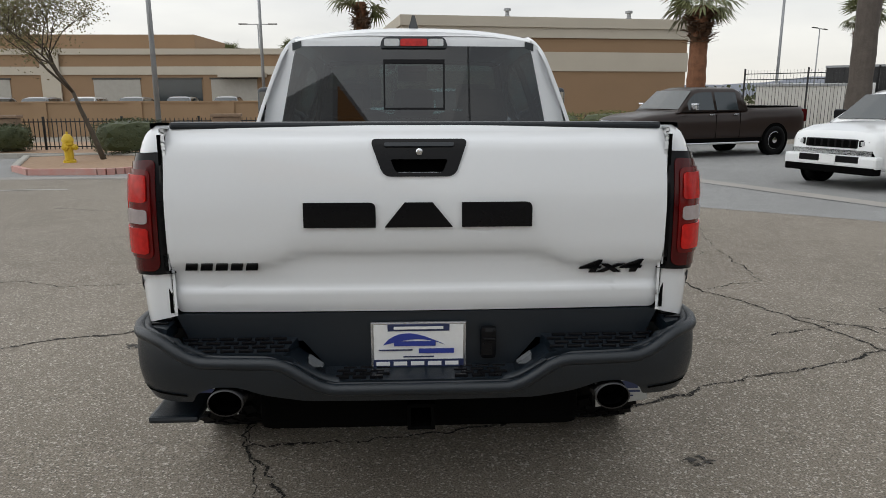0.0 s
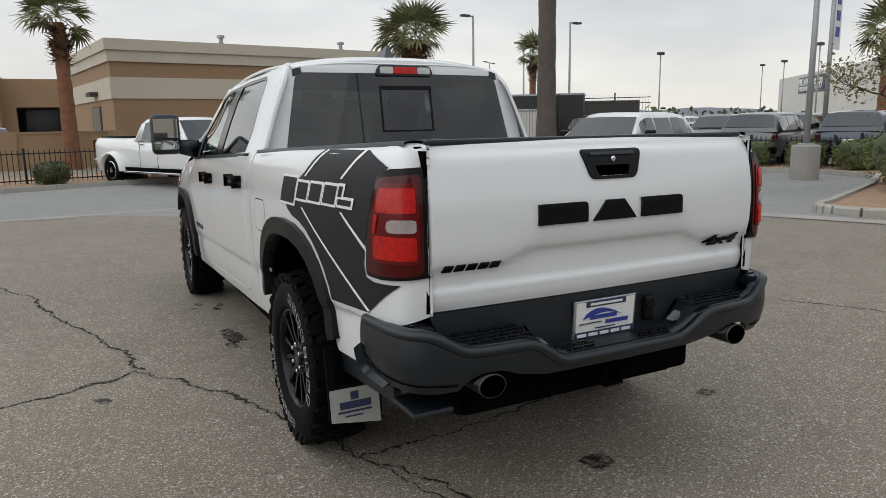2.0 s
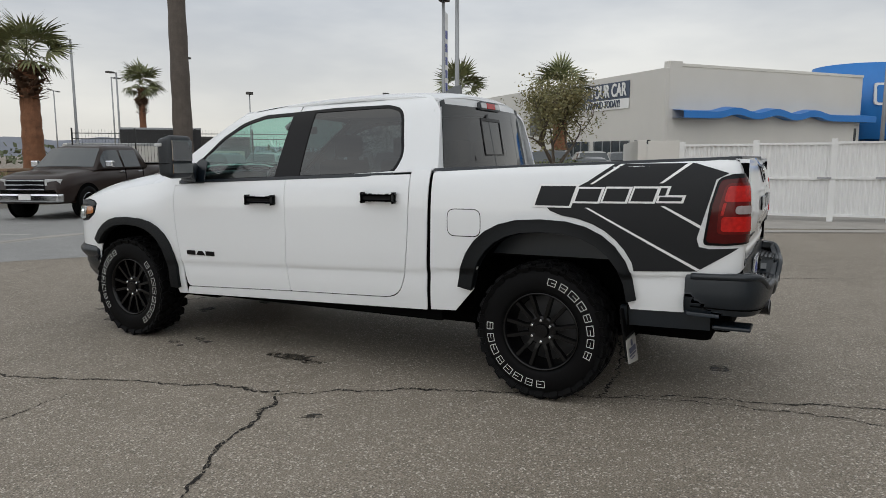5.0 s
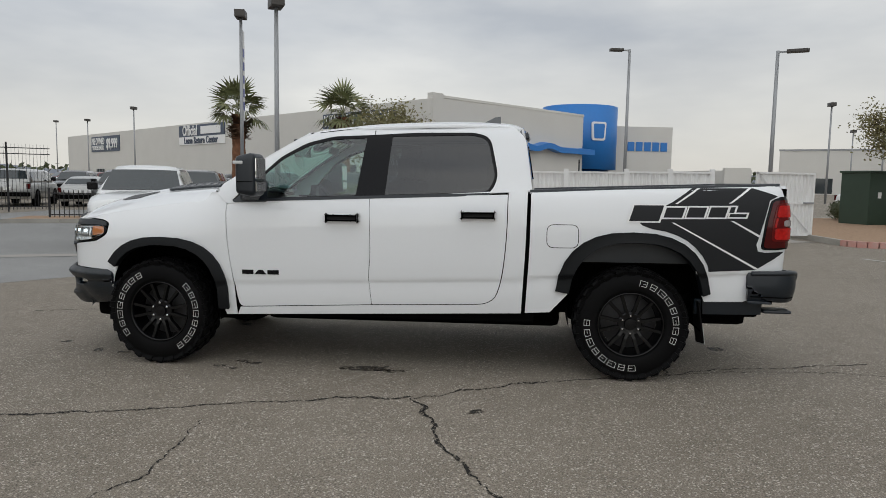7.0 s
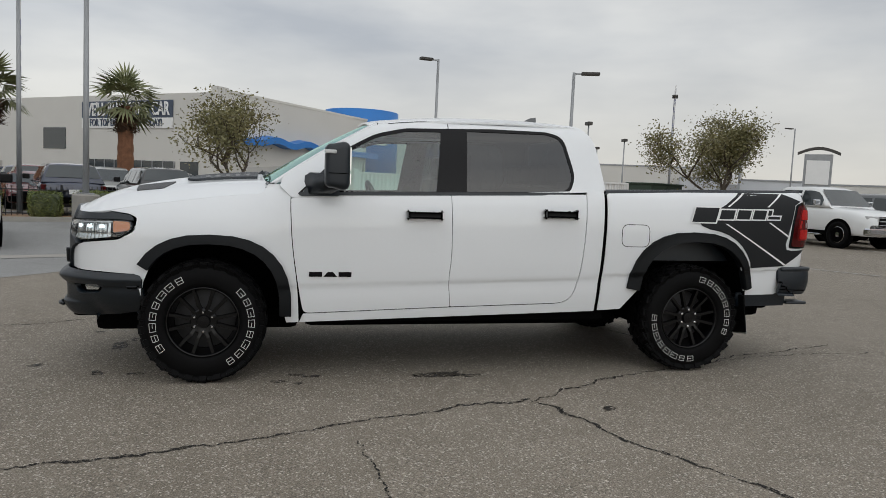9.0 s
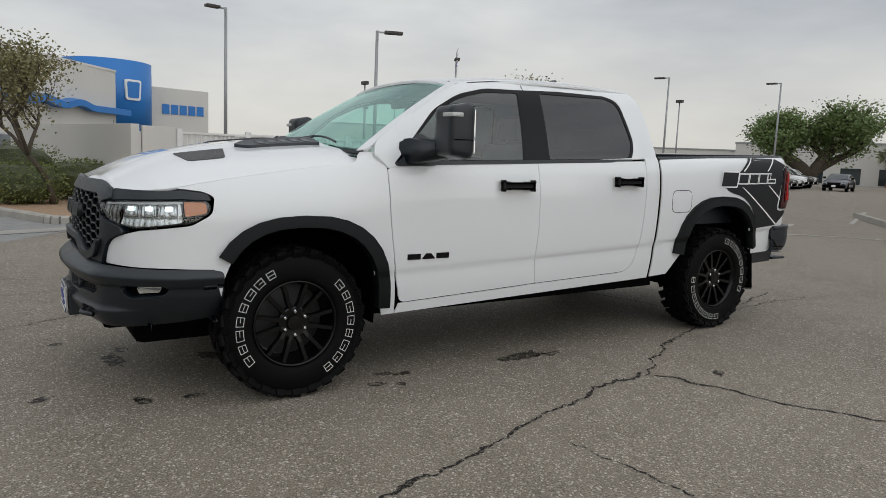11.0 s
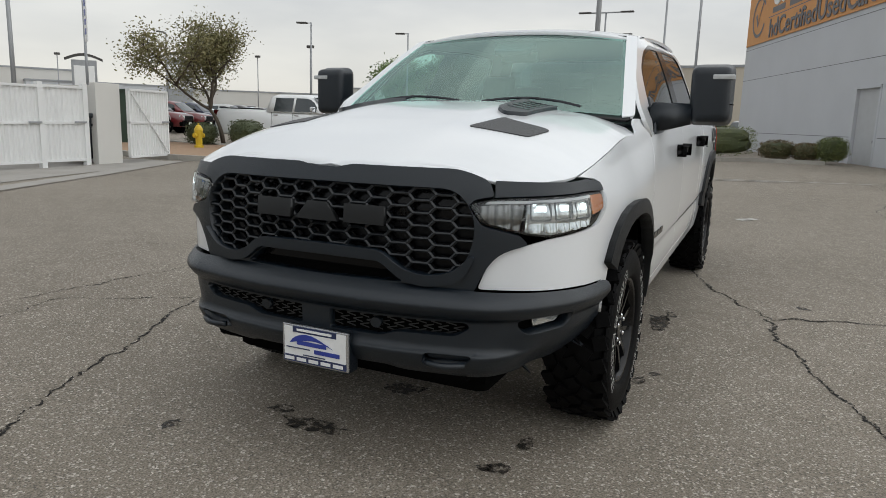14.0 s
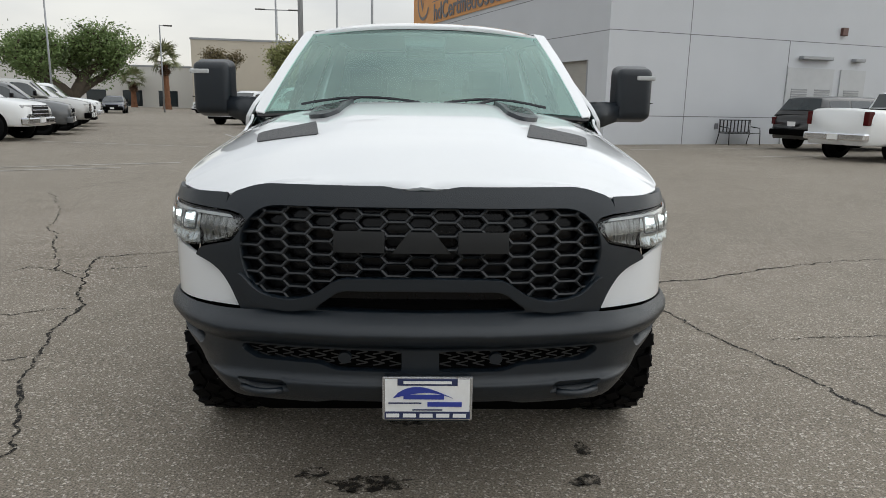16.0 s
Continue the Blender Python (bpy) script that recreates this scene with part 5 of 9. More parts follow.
part("bumper_back_panel", bp, TRIM, rb)
plate(rb, pose(-0.006, -1.098, 0.748, 4, 0, 0))
sk = bmesh.new()
box(sk, 0.195, 0.248, -1.118, -1.085, 0.70, 0.81, 0.015)
box(sk, 0.200, 0.243, -1.124, -1.09, 0.765, 0.775, 0.003)
part("trailer_socket", sk, GLOSSB, rb)
# tips, receiver, lower step
for sx, zc in ((-0.605, 0.612), (0.605, 0.612)):
    ex = bmesh.new()
    lathe(ex, [(0.0525, 0.0), (0.058, 0.0), (0.058, 0.20), (0.050, 0.24), (0.046, 0.20), (0.051, 0.02)], 28, pose(sx, -1.225, zc, -90, 0, 0) @ Matrix.Diagonal((0.95, 0.74, 1.0, 1.0)), cap=False)
    e = part("exhaust_tip", ex, RIM, truck, "black exhaust tip", smooth=True)
    er = bmesh.new()
    lathe(er, [(0.0535, -0.002), (0.0585, -0.002), (0.0585, 0.006)], 28, pose(sx, -1.225, zc, -90, 0, 0) @ Matrix.Diagonal((0.95, 0.74, 1.0, 1.0)), cap=False)
    part("tip_edge", er, mat("dark_tip_steel", (0.09, 0.09, 0.095), 0.3, 1.0), e, smooth=True)
    ei = bmesh.new()
    lathe(ei, [(0.049, 0.10), (0.001, 0.101)], 20, pose(sx, -1.225, zc, -90, 0, 0) @ Matrix.Diagonal((0.95, 0.74, 1.0, 1.0)))
    part("tip_inside", ei, DARK, e)
rc = bmesh.new()
for a in ((-0.045, 0.045, 0.555, 0.567), (-0.045, 0.045, 0.478, 0.49), (-0.045, -0.033, 0.478, 0.567), (0.033, 0.045, 0.478, 0.567)):
    box(rc, a[0], a[1], -1.16, -0.85, a[2], a[3], 0.003)
part("hitch_receiver", rc, DARK, truck)
ls = bmesh.new()
box(ls, -0.875, -0.715, -1.15, -0.95, 0.512, 0.536, 0.012)
part("lower_step", ls, TRIM, truck)

# ---- wheels ----


def wheel(cx, cy, cz, s, mids):
    """s: outward sign of x."""
    base = pose(cx, cy, cz, 0, 90 * s, 0) @ Matrix.Diagonal((1.022, 1.022, 1.0, 1.0))
    W = 0.138
    ty = bmesh.new()
    lathe(ty, [(0.236, W - 0.028), (0.245, W - 0.008), (0.262, W), (0.30, W + 0.003), (0.345, W - 0.002), (0.375, W - 0.02), (0.392, W - 0.045), (0.397, 0.05), (0.397, -0.05), (0.392, -W + 0.045), (0.345, -W), (0.245, -W)], 56, base, cap=False)
    tyre = part("tyre", ty, RUBBER, truck, "all-terrain tyre with raised white lettering bars", smooth=True)
    tr = bmesh.new()
    K = 26
    for k in range(K):
        a = 2 * math.pi * k / K
        for row, (h0, h1, w, tw, sh) in enumerate(((0.078, 0.132, 0.052, 0.35, 0.0), (0.022, 0.072, 0.046, -0.5, 0.5), (-0.030, 0.018, 0.046, 0.5, 0.0), (-0.078, -0.034, 0.046, -0.5, 0.5), (-0.132, -0.082, 0.052, 0.35, 0.0))):
            ac = a + sh * 2 * math.pi / K
            m = base @ Matrix.Rotation(ac, 4, "Z") @ Matrix.Translation((0.398 if abs(h0 + h1) < 0.2 else 0.391, 0, (h0 + h1) / 2)) @ Matrix.Rotation(tw, 4, "X")
            box(tr, -0.006, 0.014, -w / 2 - 0.004, w / 2 + 0.004, -(h1 - h0) / 2, (h1 - h0) / 2, 0.0, m)
        # shoulder lugs run over onto the sidewall
        m = base @ Matrix.Rotation(a, 4, "Z") @ Matrix.Translation((0.372, 0, 0.124)) @ Matrix.Rotation(-0.5, 4, "Y")
        box(tr, -0.024, 0.022, -0.024, 0.024, -0.006, 0.008, 0.0, m)
        m = base @ Matrix.Rotation(a + math.pi / K, 4, "Z") @ Matrix.Translation((0.375, 0, 0.120)) @ Matrix.Rotation(-0.5, 4, "Y")
        box(tr, -0.008, 0.020, -0.018, 0.018, -0.006, 0.006, 0.0, m)
    part("tread", tr, RUBBER, tyre)
    # lettering on the sidewall as outlined plain bars, an arc for each word
    for mid, count in ((mids[0], 8), (mids[1], 8)):
        lt = bmesh.new()
        for k in range(count):
            a = mid + (k - (count - 1) / 2) * 0.236
            r0, r1, da = 0.292, 0.334, 0.072 + 0.012 * ((k * 7) % 3)
            for (ra, rb_, aa, ab) in ((r0, r1, a - da, a - da + 0.012), (r0, r1, a + da - 0.012, a + da), (r0, r0 + 0.0035, a - da, a + da), (r1 - 0.0035, r1, a - da, a + da), (0.311, 0.3143, a - da, a + da * (0.2 if k % 3 else 1))):
                n = 3
                loop = [(ra, aa + (ab - aa) * i / n) for i in range(n + 1)] + [(rb_, ab - (ab - aa) * i / n) for i in range(n + 1)]
                lt.faces.new([lt.verts.new(base @ Vector((r * math.cos(t), r * math.sin(t), W + 0.0055))) for r, t in loop])
        part("lettering_arc", lt, LETTER, tyre)
    # rim
    rm = bmesh.new()
    lathe(rm, [(0.238, W - 0.022), (0.232, W - 0.012), (0.224, W - 0.02), (0.218, W - 0.05), (0.205, 0.03), (0.20, -0.09), (0.20, -0.12)], 56, base, cap=False)
    rim = part("rim", rm, RIM, truck, "satin black alloy rim", smooth=True)
    dk = bmesh.new()
    lathe(dk, [(0.20, -0.03), (0.15, -0.02), (0.02, -0.01)], 32, base)
    part("brake_disc", dk, mat("brake_iron", (0.05, 0.05, 0.052), 0.5, 0.6), rim)
    for k in range(6):
        a0 = 2 * math.pi * k / 6 + math.pi / 6
        sb = bmesh.new()
        for sgn in (1, -1):
            pts = []
            prof = [(0.062, 0.030, 0.092), (0.11, 0.034, 0.100), (0.16, 0.052, 0.104), (0.215, 0.066, 0.108)]
            lo, hi = [], []
            for r, off, h in prof:
                for dw, lst in ((-0.0135, lo), (0.0135, hi)):
                    lst.append((r, sgn * off * 0.75 + dw, h))
            ring = []
            for (r, o, h), (r2, o2, h2) in zip(lo, hi):
                ring.append([base @ (Matrix.Rotation(a0, 4, "Z") @ Vector(v)) for v in ((r, o, h - 0.035), (r, o + 0.003, h), (r2, o2 - 0.003, h2), (r2, o2, h2 - 0.035))])
            vs = [[sb.verts.new(v) for v in rr] for rr in ring]
            for p_, q_ in zip(vs, vs[1:]):
                for i in range(4):
                    sb.faces.new((p_[i], p_[(i + 1) % 4], q_[(i + 1) % 4], q_[i]))
            sb.faces.new(vs[0])
            sb.faces.new(vs[-1])
        part("spoke", sb, RIM, rim)
    hb_ = bmesh.new()
    lathe(hb_, [(0.088, 0.055), (0.088, 0.088), (0.08, 0.094), (0.045, 0.090), (0.040, 0.104), (0.002, 0.106)], 28, base)
    part("hub", hb_, RIM, rim, smooth=False)
    for k in range(6):
        a = 2 * math.pi * k / 6
        nb_ = bmesh.new()
        lathe(nb_, [(0.0105, 0.085), (0.0105, 0.108), (0.006, 0.113)], 6, base @ Matrix.Translation((0.065 * math.cos(a), 0.065 * math.sin(a), 0)))
        part("lug_nut", nb_, CHROME, rim)


WX = 0.86
for cy, cz, mids in ((0.01, 0.42, (2.36, -1.08)), (3.685, 0.42, (1.31, -1.71))):
    for s in (-1, 1):
        wheel(WX * s, cy, cz, s, mids)

# wheel housings, chassis, springs; near-black puts the shade into their colour
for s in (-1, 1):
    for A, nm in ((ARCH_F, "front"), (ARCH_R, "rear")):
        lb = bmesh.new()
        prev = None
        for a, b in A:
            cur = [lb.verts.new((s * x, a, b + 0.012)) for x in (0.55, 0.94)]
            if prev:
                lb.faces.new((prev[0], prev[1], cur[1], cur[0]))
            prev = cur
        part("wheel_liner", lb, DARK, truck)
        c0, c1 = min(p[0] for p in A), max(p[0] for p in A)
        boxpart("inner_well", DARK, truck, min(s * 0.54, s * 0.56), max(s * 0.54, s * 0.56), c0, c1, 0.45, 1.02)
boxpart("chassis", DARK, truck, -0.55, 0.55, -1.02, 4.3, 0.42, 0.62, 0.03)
# three boxes added to block light and darken the ground beneath
boxpart("front_shade_block", DARK, truck, -0.62, 0.62, 3.05, 4.45, 0.30, 0.46, 0.05)
boxpart("rear_shade_block", DARK, truck, -0.58, 0.58, -0.92, 0.45, 0.36, 0.5, 0.05)
boxpart("middle_shade_block", DARK, truck, -0.42, 0.42, 0.5, 3.0, 0.27, 0.45, 0.06)
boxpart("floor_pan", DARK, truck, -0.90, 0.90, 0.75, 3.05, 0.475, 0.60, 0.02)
for y in (0.0, 3.66):
    ax = bmesh.new()
    tube(ax, [(-0.7, y, 0.40), (0.7, y, 0.40)], 0.05, 10)
    part("axle", ax, DARK, truck)
ex = bmesh.new()
tube(ex, [(-0.605, -1.0, 0.612), (-0.60, -0.5, 0.57), (-0.45, 0.3, 0.45), (-0.4, 1.2, 0.41)], 0.04, 10)
box(ex, -0.52, -0.28, 1.0, 1.9, 0.35, 0.47, 0.05)
part("exhaust_pipe", ex, DARK, truck)
for s in (-1, 1):
    # mud flaps behind the rear wheels carry a pale placard
    fl_ = bmesh.new()
    prism(fl_, [(0.73, 0.60), (0.975, 0.60), (0.975, 0.30), (0.74, 0.26)], -0.475, -0.465, lambda a, b, h: (a * s, h - 0.14 * (0.6 - b), b))
    mf = part("mud_flap", fl_, RUBBER, truck)
    pc = bmesh.new()
    prism(pc, [(0.75, 0.42), (0.97, 0.42), (0.97, 0.285), (0.75, 0.255)], -0.482, -0.478, lambda a, b, h: (a * s, h - 0.14 * (0.6 - b), b))
    pcard = part("placard", pc, mat("placard_grey", (0.42, 0.42, 0.40), 0.4, 0.3), mf, "silver placard with dark bars")
    for z0, z1, x0, x1 in ((0.335, 0.365, 0.79, 0.93), (0.318, 0.326, 0.79, 0.94), (0.300, 0.306, 0.83, 0.91), (0.372, 0.405, 0.845, 0.88)):
        wb_ = bmesh.new()
        prism(wb_, [(x0, z1), (x1, z1), (x1, z0), (x0, z0)], -0.4865, -0.484, lambda a, b, h: (a * s, h - 0.14 * (0.6 - b), b))
        part("word_bar", wb_, PLATEN, pcard)
    sheet("bed_lower_trim", [[(-0.46, 0.50), (-0.95, 0.50), (-0.95, 0.61), (-0.46, 0.61)]], flank(-s, -0.012), (s, 0, 0), TRIM, truck, step=0.08, thick=0.03)
    boxpart("rocker_pinch", DARK, truck, min(s * 0.82, s * 0.90), max(s * 0.82, s * 0.90), 0.72, 3.1, 0.40, 0.47, 0.01)
# bed tub
boxpart("bed_floor", DARK, truck, -0.74, 0.74, -1.02, 0.70, 0.84, 0.88)
for s in (-1, 1):
    boxpart("bed_wall", TRIM, truck, min(s * 0.74, s * 0.79), max(s * 0.74, s * 0.79), -1.02, 0.70, 0.86, 1.40)
boxpart("bed_headboard", WHITE, truck, -0.85, 0.85, 0.66, 0.70, 0.60, 1.385, 0.01)

# ---- mirrors ----
for s in (-1, 1):
    mb = bmesh.new()
    box(mb, min(s * 1.08, s * 1.298), max(s * 1.08, s * 1.298), 2.74, 2.90, 1.345, 1.662, 0.05, seg=4)
    for v in mb.verts:
        if v.co.y > 2.82:
            v.co.z = 1.505 + (v.co.z - 1.505) * 0.91
            v.co.x = s * (1.19 + (abs(v.co.x) - 1.19) * 0.94)
    mir = part("side_mirror", mb, TRIM, truck, "large matte black towing mirror", smooth=True)
    ab = bmesh.new()
    prism(ab, [(0.89, 1.30), (0.90, 1.455), (0.97, 1.46), (1.12, 1.455), (1.12, 1.355), (0.98, 1.315)], 2.75, 2.89, lambda a, b, h: (a * s, h + (1.12 - a) * 0.65, b))
    bmesh.ops.bevel(ab, geom=ab.edges[:], offset=0.02, segments=2, affect="EDGES")
    part("mirror_arm", ab, TRIM, mir, smooth=True)
    boxpart("mirror_gap", DARK, mir, min(s * 1.079, s * 1.300), max(s * 1.079, s * 1.300), 2.76, 2.88, 1.452, 1.457)
    boxpart("turn_lamp", CLEARL, mir, min(s * 1.195, s * 1.302), max(s * 1.195, s * 1.302), 2.83, 2.906, 1.580, 1.606, 0.008, "white turn lamp strip")
    boxpart("mirror_glass", mat("mirror_silver", (0.7, 0.7, 0.7), 0.02, 1.0, vary=0.0), mir, min(s * 1.10, s * 1.28), max(s * 1.10, s * 1.28), 2.734, 2.742, 1.475, 1.625, 0.0)
    boxpart("spot_glass", mat("mirror_silver", (0.7, 0.7, 0.7), 0.02, 1.0, vary=0.0), mir, min(s * 1.10, s * 1.28), max(s * 1.10, s * 1.28), 2.734, 2.742, 1.385, 1.455, 0.0)
    sheet("mirror_sail", [rounded([(3.06, belt(3.06) - 0.01, 0.02), (2.78, belt(2.8) - 0.01, 0.02), (2.80, 1.47, 0.03), (2.88, 1.50, 0.03)])], cabside(-s, 0.012), (s, 0, 0.4), TRIM, mir, thick=0.012)

# ---- seats and dash seen through the glass ----
for yy, xs, top in ((1.72, (-0.42, 0.42), 1.47), (0.98, (-0.42, 0.0, 0.42), 1.42)):
    for x in xs:
        sb = bmesh.new()
        box(sb, x - 0.24, x + 0.24, yy + 0.02, yy + 0.18, 0.95, top, 0.05)
        box(sb, x - 0.25, x + 0.25, yy + 0.1, yy + 0.58, 0.86, 1.0, 0.05)
        box(sb, x - 0.12, x + 0.12, yy, yy + 0.12, top + 0.02, top + 0.19, 0.04)
        part("seat", sb, SEATM, truck, "dark cloth seat with headrest")
boxpart("dashboard", DASHM, truck, -0.80, 0.80, 2.62, 3.15, 1.05, 1.305, 0.06)
st = bmesh.new()
mw = pose(-0.40, 2.46, 1.24, 68, 0, 0)
tube(st, [mw @ Vector((0.185 * math.cos(a), 0.185 * math.sin(a), 0)) for a in np.linspace(0, 2 * math.pi, 25)], 0.016, 8)
box(st, -0.18, 0.18, -0.02, 0.02, -0.015, 0.015, 0.0, mw)
part("steering_wheel", st, SEATM, truck, smooth=True)
boxpart("headliner", mat("headliner_grey", (0.30, 0.30, 0.29), 0.9), truck, -0.60, 0.60, 0.86, 2.30, 1.845, 1.86)
boxpart("cabin_floor", SEATM, truck, -0.85, 0.85, 0.78, 3.1, 0.78, 0.84)
boxpart("cabin_back", SEATM, truck, -0.78, 0.78, 0.76, 0.80, 0.85, 1.40)
mr = bmesh.new()
box(mr, -0.12, 0.12, 2.50, 2.53, 1.70, 1.765, 0.012)
part("inner_mirror", mr, DASHM, truck)

# ---- ground ----
gb = bmesh.new()
ys = [-2200, -400, -120, -60, -40, -30, -24, -20, -16, -13, -10, -8, -6, -4, -2, 0, 2, 4, 6, 8, 10, 13, 16, 20, 24, 30, 40, 60, 120, 400, 2200]
xs = [-2200, -200, -60, -20, -10, 0, 10, 20, 60, 200, 2200]
gv = [[gb.verts.new((x, y, gz(y))) for x in xs] for y in ys]
for j in range(len(ys) - 1):
    for i in range(len(xs) - 1):
        gb.faces.new((gv[j][i], gv[j][i + 1], gv[j + 1][i + 1], gv[j + 1][i]))
ground = part("ground", gb, ASPHALT, None, smooth=True)
tagged(ground, "worn grey-brown asphalt lot with cracks and stains", "asphalt", kind="structure")
E1, E2 = Vector((0.376, -0.927, 0)), Vector((0.927, 0.376, 0))  # along and across the parking rows


def slab(name, pts, lift, material, label, category, kind="structure", drop=0.02):
    """A thin flat piece laid on the lot."""
    b = bmesh.new()
    cx, cy = sum(p[0] for p in pts) / len(pts), sum(p[1] for p in pts) / len(pts)
    f = b.faces.new([b.verts.new((x, y, 0)) for x, y in pts])
    bmesh.ops.triangulate(b, faces=[f])
    bmesh.ops.subdivide_edges(b, edges=b.edges[:], cuts=3, use_grid_fill=True)
    for v in b.verts:
        v.co.z = gz(v.co.y) + lift
    ob = part(name, b, material, None)
    return tagged(ob, label, category, kind=kind)


def ribbon(b, pts, w0, w1, lift, jitter, rng):
    """An uneven band along a line, as a crack runs."""
    line = [Vector((p[0], p[1], 0)) for p in pts]
    fine = []
    for p, q in zip(line, line[1:]):
        n = max(2, int((q - p).length / 0.03))
        for i in range(n):
            t = i / n
            d = (q - p).normalized().cross(Vector((0, 0, 1)))
            fine.append(p.lerp(q, t) + d * (rng.gauss(0, jitter) + 0.06 * noise.noise((p.lerp(q, t)) * 2.3) + 0.035 * noise.noise((p.lerp(q, t)) * 7.1) + 0.02 * noise.noise((p.lerp(q, t)) * 19.0)))
    fine.append(line[-1])
    rows = []
    for i, p in enumerate(fine):
        d = (fine[min(i + 1, len(fine) - 1)] - fine[max(i - 1, 0)]).normalized().cross(Vector((0, 0, 1)))
        w = (w0 + (w1 - w0) * i / len(fine)) * (0.25 + 2.0 * abs(noise.noise(p * 4.0)) + 0.5 * rng.random())
        rows.append([b.verts.new((*(p + d * s * w / 2).xy, gz(p.y) + lift)) for s in (-1, 1)])
    for a, c in zip(rows, rows[1:]):
        b.faces.new((a[0], a[1], c[1], c[0]))


rng = random.Random(5)
CRACKS = [
    ([(-1.60, 1.53), (-1.37, 1.23), (-1.0, 0.41), (-0.79, -0.26), (-0.57, -0.68), (-0.45, -1.3), (-0.2, -2.0)], 0.024, 0.016),
    ([(-1.60, 1.53), (-1.70, 2.1), (-1.90, 2.9), (-2.2, 3.6), (-2.35, 4.3), (-2.75, 5.2), (-3.3, 6.6)], 0.026, 0.02),
    ([(-1.60, 1.53), (-1.95, 1.40), (-2.5, 1.2), (-3.1, 0.85), (-3.9, 0.5), (-5.2, 0.3)], 0.024, 0.018),
    ([(-2.2, 2.75), (-2.6, 2.68), (-2.98, 2.66), (-3.5, 2.85), (-4.4, 2.7)], 0.012, 0.010),
    ([(-1.0, 0.41), (-0.75, -0.3), (-0.62, -0.9), (-0.54, -2.2), (-0.9, -3.4)], 0.012, 0.012),
    ([(-0.78, -0.29), (-0.26, -0.31), (0.62, -0.09), (1.2, 0.03), (1.72, 0.29), (2.5, 0.52), (2.95, 0.73)], 0.022, 0.018),
    ([(2.95, 0.73), (2.71, 1.49), (2.4, 2.17), (2.2, 3.1), (1.9, 3.85), (1.65, 4.45), (1.3, 5.1), (0.9, 6.2)], 0.022, 0.02),
    ([(2.71, 1.49), (3.1, 1.15), (3.6, 0.2), (4.1, -0.7), (4.55, -1.85)], 0.018, 0.012),
    ([(2.45, 2.25), (3.0, 2.5), (3.15, 3.1), (3.18, 3.83), (3.6, 5.2)], 0.012, 0.010),
    ([(2.37, 1.05), (2.95, 1.25), (3.32, 1.11), (3.5, 1.6), (4.3, 1.9)], 0.014, 0.010),
    ([(2.2, 3.1), (3.0, 3.7), (2.75, 4.75), (2.6, 5.6)], 0.012, 0.01),
    ([(-3.3, -3.2), (-3.0, -6.0), (-3.8, -9.5), (-3.4, -12.5)], 0.02, 0.015),
    ([(-3.0, -6.0), (-5.5, -6.4), (-8.5, -7.2)], 0.015, 0.012),
    ([(4.55, -1.85), (5.4, -3.2), (4.9, -5.4)], 0.012, 0.01),
    ([(-5.5, 7.5), (-3.3, 6.6), (-1.4, 7.4), (1.2, 8.2)], 0.014, 0.012),
]
for line, wa, wb in CRACKS:
    b = bmesh.new()
    ribbon(b, line, wa * 0.95, wb * 0.95, 0.003, 0.006, rng)
    tagged(part("pavement_crack", b, CRACK, None), "dark irregular crack in the asphalt", "crack", group="cracks in the asphalt", kind="structure")


def blot(x, y, rx, ry, turn=0.0):
    b = bmesh.new()
    n = 34
    vs = []
    for k in range(n):
        a = 2 * math.pi * k / n
        r = 0.8 + 0.75 * abs(noise.noise(Vector((math.cos(a) * 1.7 + x * 3, math.sin(a) * 1.7 + y * 3, 0.5)))) * 2 * rng.random() + 0.1
        px, py = rx * r * math.cos(a), ry * r * math.sin(a)
        c, s = math.cos(turn), math.sin(turn)
        vs.append(b.verts.new((x + c * px - s * py, y + s * px + c * py, gz(y) + 0.0035)))
    f = b.faces.new(vs)
    bmesh.ops.triangulate(b, faces=[f])
    tagged(part("oil_spot", b, STAIN, None), "dark oil spot soaked into the asphalt", "oil stain", group="oil spots", kind="structure")


for x, y, rx, ry, t in ((0.20, 4.46, 0.12, 0.06, 0.1), (0.42, 4.38, 0.055, 0.045, 0), (-0.70, 4.18, 0.03, 0.05, 0), (-0.67, 4.42, 0.045, 0.04, 0), (-0.62, 4.44, 0.03, 0.03, 0), (-0.91, 2.02, 0.06, 0.17, 0.2), (-0.96, 1.78, 0.03, 0.09, 0.3), (-0.99, 3.19, 0.035, 0.05, 0), (-0.88, 2.95, 0.03, 0.06, 0), (-0.83, 3.05, 0.03, 0.04, 0), (-1.82, 1.08, 0.035, 0.055, 0.6), (-1.05, 3.05, 0.03, 0.03, 0), (0.05, 3.9, 0.09, 0.06, 0), (0.55, 3.6, 0.05, 0.05, 0), (0.15, -0.9, 0.07, 0.06, 0), (1.2, -0.55, 0.05, 0.04, 0), (-0.4, 4.9, 0.03, 0.06, 0.4), (0.75, 4.75, 0.035, 0.035, 0)):
    blot(x, y, rx, ry, t)


